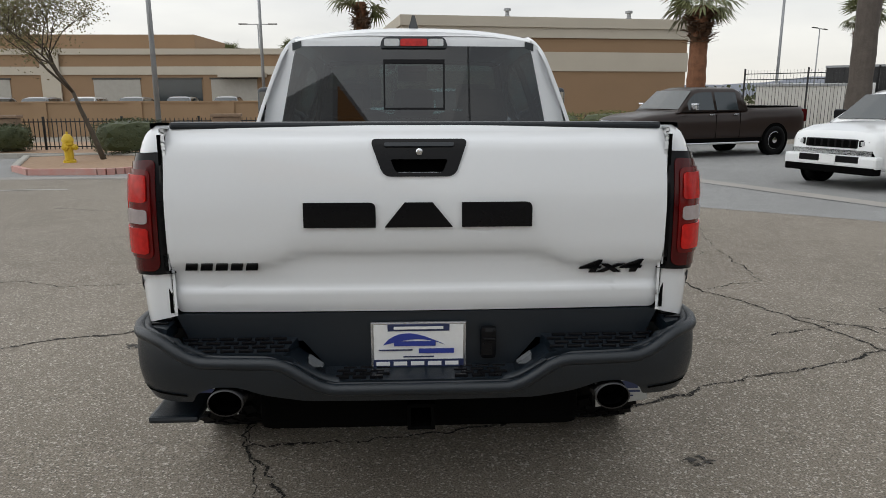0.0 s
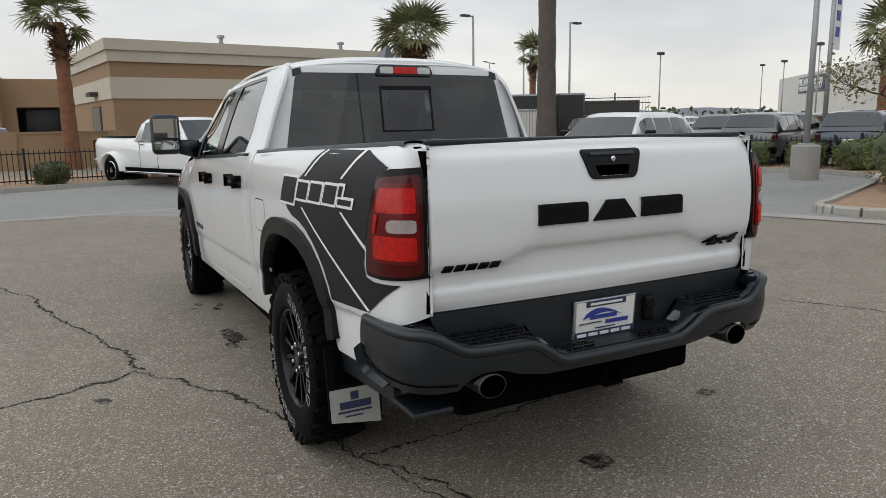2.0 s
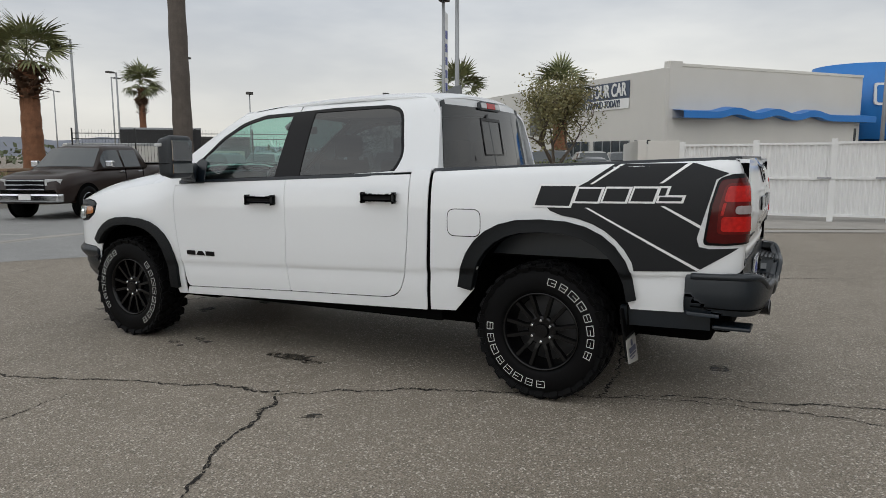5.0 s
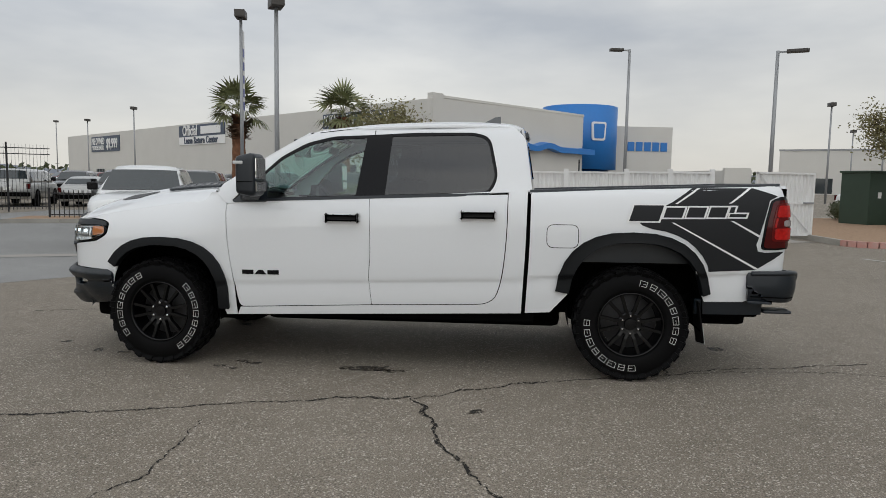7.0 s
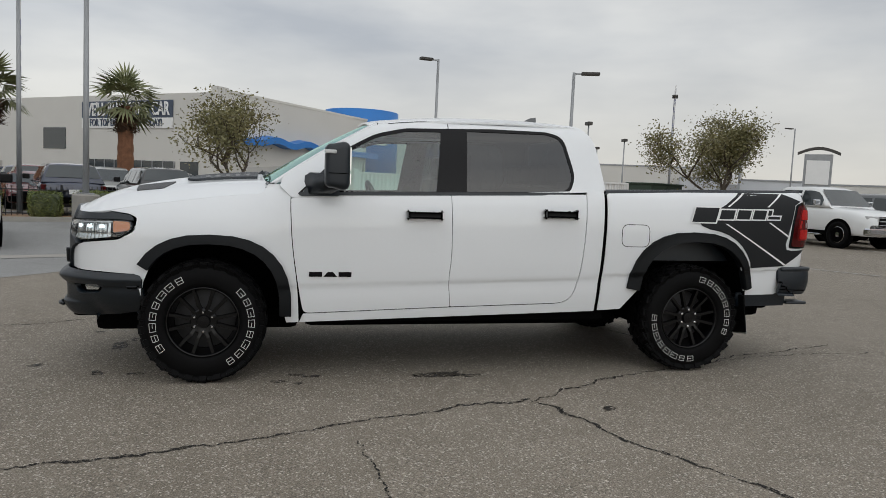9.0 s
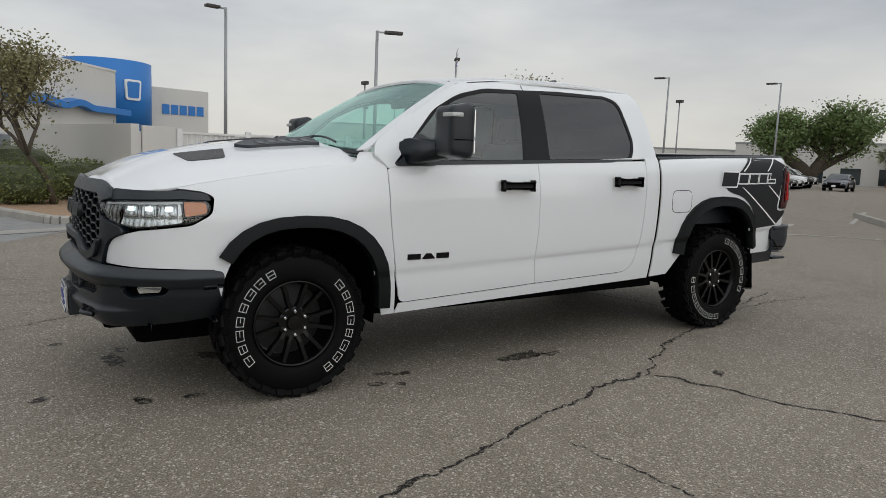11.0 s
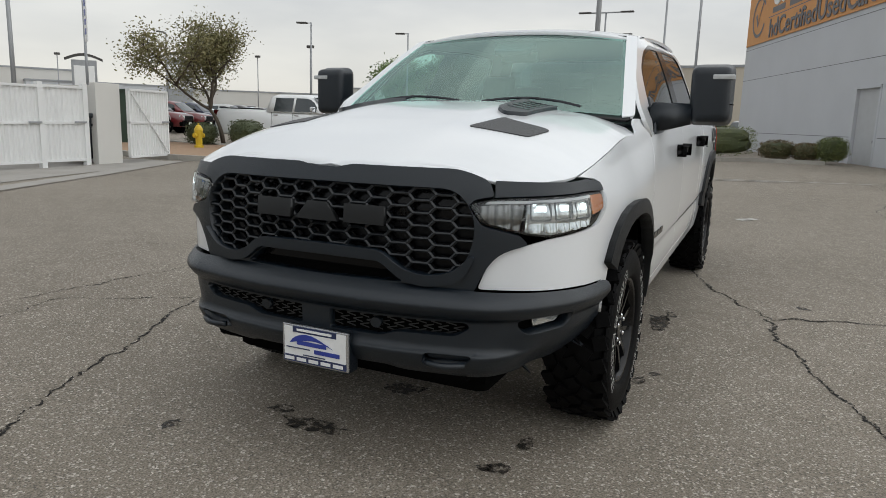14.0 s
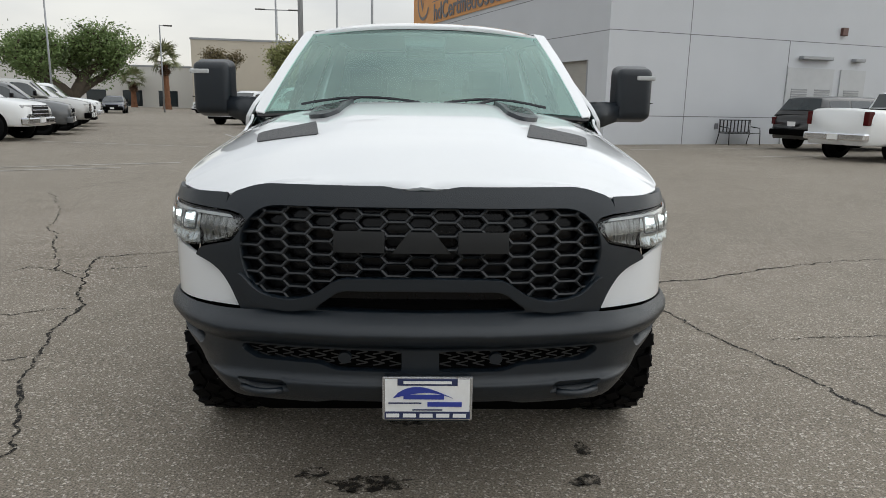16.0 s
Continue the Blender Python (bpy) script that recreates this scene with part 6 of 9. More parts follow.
def strip(name, path, w, lift, material, label, category):
    b = bmesh.new()
    P = [Vector((x, y, 0)) for x, y in path]
    fine = []
    for p, q in zip(P, P[1:]):
        n = max(1, int((q - p).length / 0.8))
        fine += [p.lerp(q, i / n) for i in range(n)]
    fine.append(P[-1])
    rows = []
    for i, p in enumerate(fine):
        d = (fine[min(i + 1, len(fine) - 1)] - fine[max(i - 1, 0)]).normalized().cross(Vector((0, 0, 1)))
        rows.append([b.verts.new((*(p + d * s * w / 2).xy, gz(p.y) + lift)) for s in (-1, 1)])
    for a, c in zip(rows, rows[1:]):
        b.faces.new((a[0], a[1], c[1], c[0]))
    return tagged(part(name, b, material, None), label, category, kind="structure")


# older, paler asphalt of the stalls, and the concrete gutter that parts it from the lane
GUT = [(-14.0, 11.9), (-6.4, 11.75), (-2.0, 11.5), (3.6, 11.9), (5.0, 11.6), (5.8, 10.2), (6.6, 8.2), (7.5, 6.0), (8.4, 3.4), (9.4, 0.6), (10.6, -2.6), (12.2, -6.2)]
slab("stall_asphalt", [(-14, 12.1), (-2, 11.7), (4.8, 11.9), (6.9, 8.2), (8.7, 3.4), (12.5, 3.6), (22, 8), (22, 21), (1, 21), (-14, 19)], 0.003, ASPHALT_OLD, "paler worn asphalt of the parking stalls", "parking stalls")
strip("gutter", GUT, 0.42, 0.006, CONCRETE, "pale concrete gutter strip across the lot", "gutter")
strip("gutter_joint", [(x - 0.28, y - 0.1) for x, y in GUT], 0.04, 0.007, CRACK, "dark joint beside the concrete gutter", "gutter joint")
slab("apron", [(10.15, 0.3), (11.9, 0.9), (13.75, 1.3), (14.05, -4.6), (13.2, -6.0), (12.3, -6.0), (11.1, -3.2)], 0.008, CONCRETE, "pale concrete apron before the enclosure gates", "concrete apron")
LINES = [((-12.0, 9.6), (-8.6, 9.75)), ((-7.6, 9.75), (-6.3, 9.8)), ((-5.2, 9.85), (-4.0, 9.9)), ((8.2, -5.7), (5.9, -6.75)), ((8.1, -6.4), (5.2, -8.0)), ((6.0, -12.7), (13.3, -14.3)), ((13.3, -11.6), (24.5, -42.3)), ((3.8, -8.4), (5.1, -11.4)), ((3.8, -8.4), (2.9, -9.4)), ((2.9, -9.4), (0.4, -10.9)), ((0.4, -10.9), (-4.6, -12.6)), ((1.9, -9.9), (-1.6, -11.3)), ((-1.10, -3.7), (-1.32, -3.95)), ((-6.4, -14.8), (-12.8, -17.3)), ((-8.9, -12.4), (-13.5, -14.2)), ((2.6, -14.2), (5.4, -20.6)), ((4.8, -13.6), (7.7, -20.2)), ((-9.5, 14.6), (-10.5, 19.0)), ((3.6, 12.6), (2.2, 17.2)), ((9.3, 9.2), (13.4, 10.9))]
for a, c in LINES:
    strip("painted_line", [a, c], 0.11 if a != (-1.10, -3.7) else 0.16, 0.006, LINE, "worn white painted parking line", "road marking")


def kerb(path, material=KERB, w=0.15, h=0.14, closed=True):
    """A kerb of cast lengths along a line."""
    P = [Vector((x, y, 0)) for x, y in path]
    ends = list(zip(P, P[1:] + ([P[0]] if closed else []))) if closed else list(zip(P, P[1:]))
    host = thing("kerb", "red-painted concrete kerb, faded" if material is REDKERB else "pale cast concrete kerb", "kerb", kind="structure")
    for p, q in ends:
        n = max(1, int(round((q - p).length / 1.5)))
        for i in range(n):
            a, c = p.lerp(q, i / n), p.lerp(q, (i + 1) / n)
            d = (q - p).normalized()
            sd = d.cross(Vector((0, 0, 1)))
            g = 0.005
            b = bmesh.new()
            sec = [(-w / 2, -0.05), (-w / 2, h - 0.03), (-w / 2 + 0.03, h), (w / 2, h), (w / 2, -0.05)]
            ra = [b.verts.new((*(a + d * g + sd * s).xy, gz(a.y) + z)) for s, z in sec]
            rc = [b.verts.new((*(c - d * g + sd * s).xy, gz(c.y) + z)) for s, z in sec]
            for k in range(5):
                b.faces.new((ra[k], ra[(k + 1) % 5], rc[(k + 1) % 5], rc[k]))
            b.faces.new(ra)
            b.faces.new(rc)
            part("kerb_stone", b, material, host)


def bed(name, pts, label):
    return slab(name, pts, 0.09, GRAVEL, label, "planting bed")


def arc_pts(cx, cy, r, a0, a1, n=6):
    return [(cx + r * math.cos(radians(a0 + (a1 - a0) * i / n)), cy + r * math.sin(radians(a0 + (a1 - a0) * i / n))) for i in range(n + 1)]


ISL = [(12.6, 1.2)] + arc_pts(10.6, 1.95, 0.75, -60, -150) + [(9.35, 2.75), (8.95, 3.4)] + arc_pts(9.4, 3.85, 0.5, 200, 100) + [(9.9, 4.55), (13.4, 6.0), (16.0, 7.4), (15.4, 2.4)]
kerb(ISL)
bed("gravel_bed", ISL, "tan gravel bed of the planted island")
STRIP = [(13.6, 17.2), (15.0, 13.8), (16.6, 9.2), (16.0, 7.4), (19.4, 8.6), (17.6, 14.6), (16.2, 18.0)]
kerb(STRIP[:4], KERB, closed=False)
bed("gravel_bed", STRIP, "gravel strip with clipped hedges before the car rows")
ISL2 = arc_pts(11.3, -7.3, 0.7, 100, 200) + [(11.1, -9.3), (12.1, -11.4), (13.2, -11.7), (19.5, -12.3), (23.5, -12.2), (22.4, -8.6), (13.6, -6.4)]
kerb(ISL2[:7] , REDKERB, closed=False)
kerb(ISL2[6:] + ISL2[:1], KERB, closed=False)
bed("gravel_bed", ISL2, "tan gravel bed with a hydrant and shrubs")
ISL3 = [(-9.2, 13.4), (-8.4, 12.5)] + arc_pts(-6.9, 13.05, 0.6, -90, 10) + [(-6.2, 16.4), (-9.0, 17.2), (-10.6, 16.6)]
kerb(ISL3[:8], REDKERB, closed=False)
kerb(ISL3[7:] + ISL3[:1], KERB, closed=False)
bed("gravel_bed", ISL3, "tan gravel bed round the yellow hydrant")
BACK = [(-14, 17.2), (-7.0, 17.4), (-1.0, 19.2), (6.0, 20.6), (12.6, 21.6)]
kerb(BACK, KERB, closed=False)
slab("gravel_bed", [(-14, 17.3), (-7.0, 17.5), (-1.0, 19.3), (6.0, 20.7), (12.6, 21.7), (13, 24), (-14, 24)], 0.07, GRAVEL, "tan gravel strip before the fence", "planting bed")
kerb([(6.2, -16.6), (3.4, -12.9), (2.4, -17.9), (-0.6, -21.4), (-3.0, -21.4)], KERB, closed=False)

# ---- plants ----


def leafmat(name, a, c, per=0.0):
    return mat(name, a, 0.6, vary=0.4, scale=2.0, grain=9.0, tint=c, per_object=per)


LEAF = leafmat("shrub_leaves", (0.085, 0.125, 0.03), (0.17, 0.175, 0.045))
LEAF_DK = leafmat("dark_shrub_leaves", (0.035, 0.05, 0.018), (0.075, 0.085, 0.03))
LEAF_OL = leafmat("olive_tree_leaves", (0.12, 0.125, 0.05), (0.22, 0.185, 0.078))
LEAF_DRY = leafmat("dry_leaves", (0.16, 0.11, 0.05), (0.10, 0.09, 0.04))
LEAF_GR = leafmat("feathery_leaves", (0.085, 0.15, 0.04), (0.17, 0.22, 0.075))
LEAF_PV = leafmat("yellow_green_leaves", (0.20, 0.22, 0.075), (0.28, 0.28, 0.11))
BARK = mat("bark", (0.09, 0.07, 0.05), 0.9, bump=0.8, grain=25.0, vary=0.5)
PALMBARK = mat("palm_bark", (0.25, 0.115, 0.06), 0.95, bump=1.0, grain=30.0, vary=0.55, scale=5.0)
PALMSKIRT = mat("dry_palm_skirt", (0.17, 0.10, 0.06), 0.9, vary=0.5, scale=9.0)
PALMLEAF = leafmat("palm_fronds", (0.085, 0.11, 0.042), (0.20, 0.195, 0.09))
GREYBARK = mat("grey_palm_trunk", (0.12, 0.10, 0.085), 0.9, bump=0.8, grain=18.0, vary=0.4, scale=3.0)


def leaf(b, p, size, r, lean=None):
    """One small folded leaf."""
    d = Vector((r.gauss(0, 1), r.gauss(0, 1), r.gauss(0, 0.7) if lean is None else lean)).normalized()
    s = d.cross(Vector((r.gauss(0, 1), r.gauss(0, 1), r.gauss(0, 1)))).normalized()
    a = size * (0.6 + 0.8 * r.random())
    v = [b.verts.new(p), b.verts.new(p + d * a * 0.5 + s * a * 0.28), b.verts.new(p + d * a), b.verts.new(p + d * a * 0.5 - s * a * 0.28)]
    b.faces.new(v)


def shrub_mesh(seed, rx, ry, rz, count, size, square=0.5):
    r = random.Random(seed)
    b = bmesh.new()
    for _ in range(count):
        d = Vector((r.gauss(0, 1), r.gauss(0, 1), r.gauss(0, 1))).normalized()
        k = 1.0 / max(abs(d.x), abs(d.y), abs(d.z)) * square + (1 - square)
        q = (0.80 + 0.20 * r.random() ** 0.5) * k * (1 + 0.10 * noise.noise(d * 2.6 + Vector((seed, 0, 0))))
        p = Vector((d.x * rx * q, d.y * ry * q, rz + d.z * rz * q))
        if p.z > 0.02:
            leaf(b, p, size, r)
    me = bpy.data.meshes.new("foliage")
    b.to_mesh(me)
    b.free()
    # solid core under the leaves, its dark colour standing for the shade inside
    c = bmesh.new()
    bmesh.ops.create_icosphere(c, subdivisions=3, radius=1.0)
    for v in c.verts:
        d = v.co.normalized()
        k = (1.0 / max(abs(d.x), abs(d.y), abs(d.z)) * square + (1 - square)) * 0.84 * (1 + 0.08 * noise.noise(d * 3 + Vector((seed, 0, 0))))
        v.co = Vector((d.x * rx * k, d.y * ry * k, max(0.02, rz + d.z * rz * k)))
    core = bpy.data.meshes.new("shade_core")
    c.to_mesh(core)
    c.free()
    return me, core


SHRUBS = {}


def shrub(x, y, rx, ry, rz, seed, material, label, lift=0.08, count=2600, size=0.055, square=0.55):
    key = (rx, ry, rz, seed, count)
    if key not in SHRUBS:
        SHRUBS[key] = shrub_mesh(seed, rx, ry, rz, count, size, square)
    me, core = SHRUBS[key]
    t = thing("shrub", label, "shrub", pose(x, y, gz(y) + lift, 0, 0, seed * 37), group="clipped shrubs")
    link("foliage", me, material, t)
    link("shade_core", core, LEAF_DK, t)
    return t


for x, y, rx, ry, rz, sd, m_, lb in (
    (14.1, 3.25, 0.95, 0.8, 0.47, 2, LEAF, "broad clipped green shrub on gravel"),
    (12.7, 4.55, 0.75, 0.7, 0.45, 1, LEAF, "round clipped green shrub on gravel"),
    (14.3, 5.1, 1.5, 0.9, 0.66, 3, LEAF, "broad tall clipped green shrub on gravel"),
    (15.75, 13.6, 0.62, 0.5, 0.39, 13, LEAF, "boxy clipped hedge shrub by the low fence"),
    (16.5, 12.0, 0.78, 0.5, 0.39, 14, LEAF, "boxy clipped hedge shrub by the low fence"),
    (17.1, 10.2, 0.45, 0.45, 0.39, 15, LEAF, "boxy clipped hedge shrub by the low fence"),
    (17.7, 8.9, 0.75, 0.5, 0.42, 14, LEAF, "boxy clipped hedge shrub by the low fence"),
    (14.2, -11.1, 0.92, 0.5, 0.46, 4, LEAF_DK, "dark green rounded shrub on gravel"),
    (16.8, -11.75, 0.55, 0.4, 0.38, 5, LEAF_DK, "dark green rounded shrub on gravel"),
    (19.4, -11.8, 0.6, 0.4, 0.38, 4, LEAF_DK, "dark green rounded shrub on gravel"),
    (21.6, -11.2, 0.7, 0.6, 0.38, 5, LEAF_DK, "dark green rounded shrub on gravel"),
    (-8.1, 17.4, 1.0, 0.6, 0.52, 6, LEAF_DK, "dense dark hedge shrub behind the hydrant"),
    (-12.3, 19.0, 0.6, 0.5, 0.42, 1, LEAF_DK, "small dark shrub by the fence"),
    (-4.6, 19.4, 0.55, 0.45, 0.34, 7, LEAF_DK, "small dark shrub by the fence"),
    (-2.6, 20.0, 0.5, 0.45, 0.32, 8, LEAF_DK, "small dark shrub by the fence"),
    (-0.4, 20.6, 0.5, 0.45, 0.32, 7, LEAF_DK, "small dark shrub by the fence"),
    (-6.4, 19.0, 0.5, 0.45, 0.34, 8, LEAF_DK, "small dark shrub by the fence"),
    (4.8, 21.2, 1.3, 0.8, 0.55, 9, LEAF, "wide green shrub before the fence"),
    (7.2, 21.6, 1.3, 0.8, 0.55, 9, LEAF, "wide green shrub before the fence"),
    (10.2, 21.9, 1.0, 0.8, 0.50, 2, LEAF, "wide green shrub before the fence"),
    (1.0, -23.4, 1.7, 0.9, 0.62, 10, LEAF, "long clipped hedge by the service building"),
    (-1.4, -22.8, 0.7, 0.6, 0.36, 11, LEAF_DRY, "scraggly half-dry shrub by the wall"),
    (-2.4, -22.6, 0.6, 0.5, 0.33, 12, LEAF_DRY, "scraggly half-dry shrub by the wall"),
    (-3.2, -22.3, 0.6, 0.5, 0.45, 11, LEAF, "scraggly green shrub by the wall"),
):
    shrub(x, y, rx, ry, rz, sd, m_, lb, square=0.25 if sd in (11, 12) else 0.85 if sd in (13, 14, 15) else 0.5)


def tree(x, y, height, spread, seed, leaves, count, size, label, trunk=0.09, low=0.32, dry=None, lift=0.08, flat=1.0, lean=(0.06, 0.04)):
    """A tapered trunk that forks into limbs and twigs, with leaves in loose clumps along the twigs."""
    r = random.Random(seed)
    wood, crown = bmesh.new(), bmesh.new()
    tips = []

    def grow(p, d, length, rad, depth):
        pts = [p]
        for i in range(4):
            d = (d + Vector((r.gauss(0, 0.14), r.gauss(0, 0.14), r.gauss(0, 0.08) + 0.03))).normalized()
            pts.append(pts[-1] + d * length / 4)
        tube(wood, pts, rad, 7 if depth < 2 else 5, rad * 0.62)
        if depth >= 2:
            tips.extend(pts[1:])
        if depth == 4:
            return
        for k in range(3 if depth else 4):
            a = r.random() * 6.283
            out = Vector((math.cos(a), math.sin(a), 0.25 + 0.5 * r.random())) * (0.75 if depth else 0.85)
            grow(pts[-1 - (k % 2) * (depth > 0)], (d * 0.65 + out * flat).normalized(), length * (0.62 + 0.18 * r.random()), rad * 0.55, depth + 1)

    grow(Vector((0, 0, 0)), Vector((*lean, 1)), height * low, trunk, 0)
    top = max(p.z for p in tips)
    wide = max(math.hypot(p.x, p.y) for p in tips)
    fz, fw = (height - height * low) / (top - height * low), spread / wide

    def fit(v):
        k = hill(v.z, height * low * 0.6, height * low * 1.6)
        return Vector((v.x * (1 + (fw - 1) * k), v.y * (1 + (fw - 1) * k), v.z if v.z < height * low else height * low + (v.z - height * low) * fz))

    for v in wood.verts:
        v.co = fit(v.co)
    for _ in range(count):
        p = fit(r.choice(tips)) + Vector((r.gauss(0, 1), r.gauss(0, 1), r.gauss(0, 0.8))) * spread * 0.085
        leaf(crown, p, size, r)
    t = thing("tree", label, "tree", pose(x, y, gz(y) + lift, 0, 0, seed * 20))
    part("trunk", wood, BARK, t, smooth=True)
    part("crown", crown, leaves, t)
    if dry:
        c2 = bmesh.new()
        for _ in range(count // 3):
            p = fit(r.choice(tips)) + Vector((r.gauss(0, 1), r.gauss(0, 1), r.gauss(0, 0.8))) * spread * 0.085
            leaf(c2, p - Vector((0, 0, 0.1)), size, r)
        part("dry_leaf", c2, dry, t)
    return t


tree(12.3, 4.0, 3.5, 2.4, 3, LEAF_OL, 7500, 0.075, "small leaning olive-green tree with open crown on the island", 0.07)
tree(-8.1, 15.6, 4.9, 2.7, 17, LEAF_OL, 7500, 0.062, "small staked tree with browning lower leaves", 0.075, 0.38, LEAF_DRY, lean=(-0.1, -0.05))
tree(16.6, -12.6, 4.3, 3.05, 12, LEAF_OL, 16000, 0.09, "small olive-green street tree on gravel", 0.09, 0.30)
tree(36.29, -66.75, 8.3, 6.8, 21, LEAF_GR, 30000, 0.27, "wide feathery green tree beside the car rows", 0.26, 0.11, None, 0.0, 1.5)
tree(8.84, -36.47, 4.9, 2.2, 33, LEAF_PV, 7000, 0.14, "thin yellow-green desert tree", 0.14, 0.2, None, 0.0, 0.7)
tree(19.94, -61, 6.0, 2.8, 34, LEAF_DRY, 5000, 0.2, "brownish open tree by the far building", 0.16, 0.25, None, 0.0, 0.8)
tree(13.76, -64.73, 5.6, 2.8, 33, LEAF_PV, 5000, 0.2, "thin yellow-green desert tree", 0.16, 0.25, None, 0.0, 0.8)


def frond_mesh(b, m, length, r, droop):
    """A stalk with a fan of narrow blades."""
    tip = Vector((0, 0, 0))
    stalk = [Vector((0, 0, 0)), Vector((length * 0.25, 0, length * 0.03)), Vector((length * 0.5, 0, -droop * 0.12))]
    prev = None
    for i, p in enumerate(stalk):
        cur = [b.verts.new(m @ (p + Vector((0, s * 0.02, 0)))) for s in (-1, 1)]
        if prev:
            b.faces.new((prev[0], prev[1], cur[1], cur[0]))
        prev = cur
    c = stalk[-1]
    for k in range(13):
        a = (k - 6) / 6 * 1.35
        L = length * (0.62 - 0.16 * abs(a) / 1.5) * (0.85 + 0.3 * r.random())
        d = Vector((math.cos(a), math.sin(a), 0.05 * r.gauss(0, 1)))
        s = Vector((-math.sin(a), math.cos(a), 0))
        mid, end = c + d * L * 0.55 + Vector((0, 0, -droop * 0.10)), c + d * L + Vector((0, 0, -droop * (0.35 + 0.25 * r.random())))
        w = length * 0.035
        v = [b.verts.new(m @ q) for q in (c, mid + s * w, end, mid - s * w)]
        b.faces.new(v)


def palm(x, y, height, trunk, crown, seed, label, skirt=True, lift=0.0, base=None):
    r = random.Random(seed)
    t = thing("palm_tree", label, "palm tree", pose(x, y, gz(y) + lift, 0, 0, seed * 50))
    b = bmesh.new()
    prof = [(trunk * 1.25, 0.0), (trunk * 1.05, height * 0.12)] + [(trunk * (1.0 - 0.25 * i / 14) * (1.04 if i % 2 else 0.97), height * (0.15 + 0.85 * i / 14)) for i in range(15)]
    lathe(b, prof, 14)
    part("trunk", b, base or PALMBARK, t)
    if skirt:
        s = bmesh.new()
        for k in range(170):
            a, h = r.random() * 6.283, height * (0.72 + 0.26 * r.random())
            rad = trunk * (0.8 + 0.2 * r.random())
            o = Vector((math.cos(a), math.sin(a), 0))
            w = Vector((-math.sin(a), math.cos(a), 0)) * trunk * 0.28
            p = o * rad + Vector((0, 0, h))
            e = p + o * trunk * (0.5 + 0.8 * r.random()) + Vector((0, 0, -0.1 + 0.35 * r.random()))
            s.faces.new([s.verts.new(q) for q in (p - w, p + w, e + w * 0.4, e - w * 0.4)])
        part("boot_skirt", s, PALMSKIRT, t)
    c = bmesh.new()
    for k in range(27):
        a = k * 2.39996 + r.random() * 0.3
        el = radians(84 - 112 * (k / 27) ** 0.9 + r.gauss(0, 8))
        m = Matrix.Translation((0, 0, height + 0.15 * crown)) @ Matrix.Rotation(a, 4, "Z") @ Matrix.Rotation(-el, 4, "Y") @ Matrix.Rotation(r.gauss(0, 0.4), 4, "X")
        frond_mesh(c, m, crown * (0.85 + 0.3 * r.random()), r, crown * (0.35 + 0.25 * r.random()))
    part("crown", c, PALMLEAF, t)
    d = bmesh.new()
    for k in range(20):
        a = r.random() * 6.283
        m = Matrix.Translation((0, 0, height * 0.98)) @ Matrix.Rotation(a, 4, "Z") @ Matrix.Rotation(radians(58 + 25 * r.random()), 4, "Y")
        frond_mesh(d, m, crown * 0.7, r, crown * 0.35)
    part("dead_frond", d, PALMSKIRT, t)
    return t


palm(11.5, 25.0, 5.15, 0.40, 1.5, 1, "fan palm with a shaggy brown boot skirt")
palm(16.3, 36.6, 6.6, 0.40, 2.0, 2, "fan palm with a shaggy brown boot skirt")
palm(-2.1, 29.0, 5.75, 0.30, 1.4, 3, "tall fan palm by the brown building")
palm(17.2, 23.3, 15.0, 0.42, 2.2, 4, "very tall palm with a smooth grey-brown trunk", False, base=GREYBARK)
palm(33.6, 17.8, 5.2, 0.44, 1.75, 6, "fan palm beside the dealership car rows")
palm(33.3, 11.4, 5.0, 0.44, 1.75, 7, "fan palm beside the dealership car rows")
palm(23.9, 34.1, 5.6, 0.22, 1.3, 8, "fan palm behind the iron fence")
palm(-18.9, 74.5, 5.9, 0.3, 1.4, 9, "distant fan palm above the roofs")
palm(-13.0, 77.5, 6.3, 0.3, 1.5, 10, "distant fan palm above the roofs")
palm(32.02, -81.57, 5.7, 0.45, 2.2, 11, "fan palm before a tan building")
palm(42.32, -97.05, 3.6, 0.4, 2.0, 12, "fan palm before a tan building")
palm(-0.58, -41.05, 2.0, 0.16, 1.1, 13, "young palm before the far shop")

# ---- buildings ----
BROWN = mat("brown_stucco", (0.30, 0.195, 0.115), 0.9, bump=0.5, grain=40.0, vary=0.1, scale=0.6)
CREAM = mat("cream_stucco", (0.52, 0.47, 0.39), 0.9, bump=0.5, grain=40.0, vary=0.1, scale=0.6)
TANW = mat("tan_block_wall", (0.33, 0.22, 0.13), 0.9, bump=0.6, grain=25.0, vary=0.15, scale=0.8)
GREYW = mat("pale_grey_panel", (0.60, 0.585, 0.55), 0.8, bump=0.3, grain=50.0, vary=0.08, scale=0.4)
WALLG = mat("grey_painted_tilt_up_wall", (0.56, 0.575, 0.60), 0.85, bump=0.5, grain=60.0, vary=0.10, scale=0.5)
BLUE = mat("blue_metal_panel", (0.015, 0.17, 0.52), 0.4, vary=0.08)
SIGNB = mat("slate_sign", (0.055, 0.075, 0.115), 0.5, vary=0.08)
SIGNW = mat("white_sign", (0.78, 0.78, 0.77), 0.5, vary=0.06)
ORANGE = mat("orange_banner", (0.62, 0.29, 0.09), 0.6, vary=0.1)
GREYINK = mat("grey_ink", (0.16, 0.16, 0.17), 0.6)
WIN = mat("dark_window_glass", (0.03, 0.04, 0.045), 0.06, coat=0.5, vary=0.4, scale=0.5)
ROLL = mat("beige_roll_door", (0.40, 0.38, 0.34), 0.6, vary=0.15)
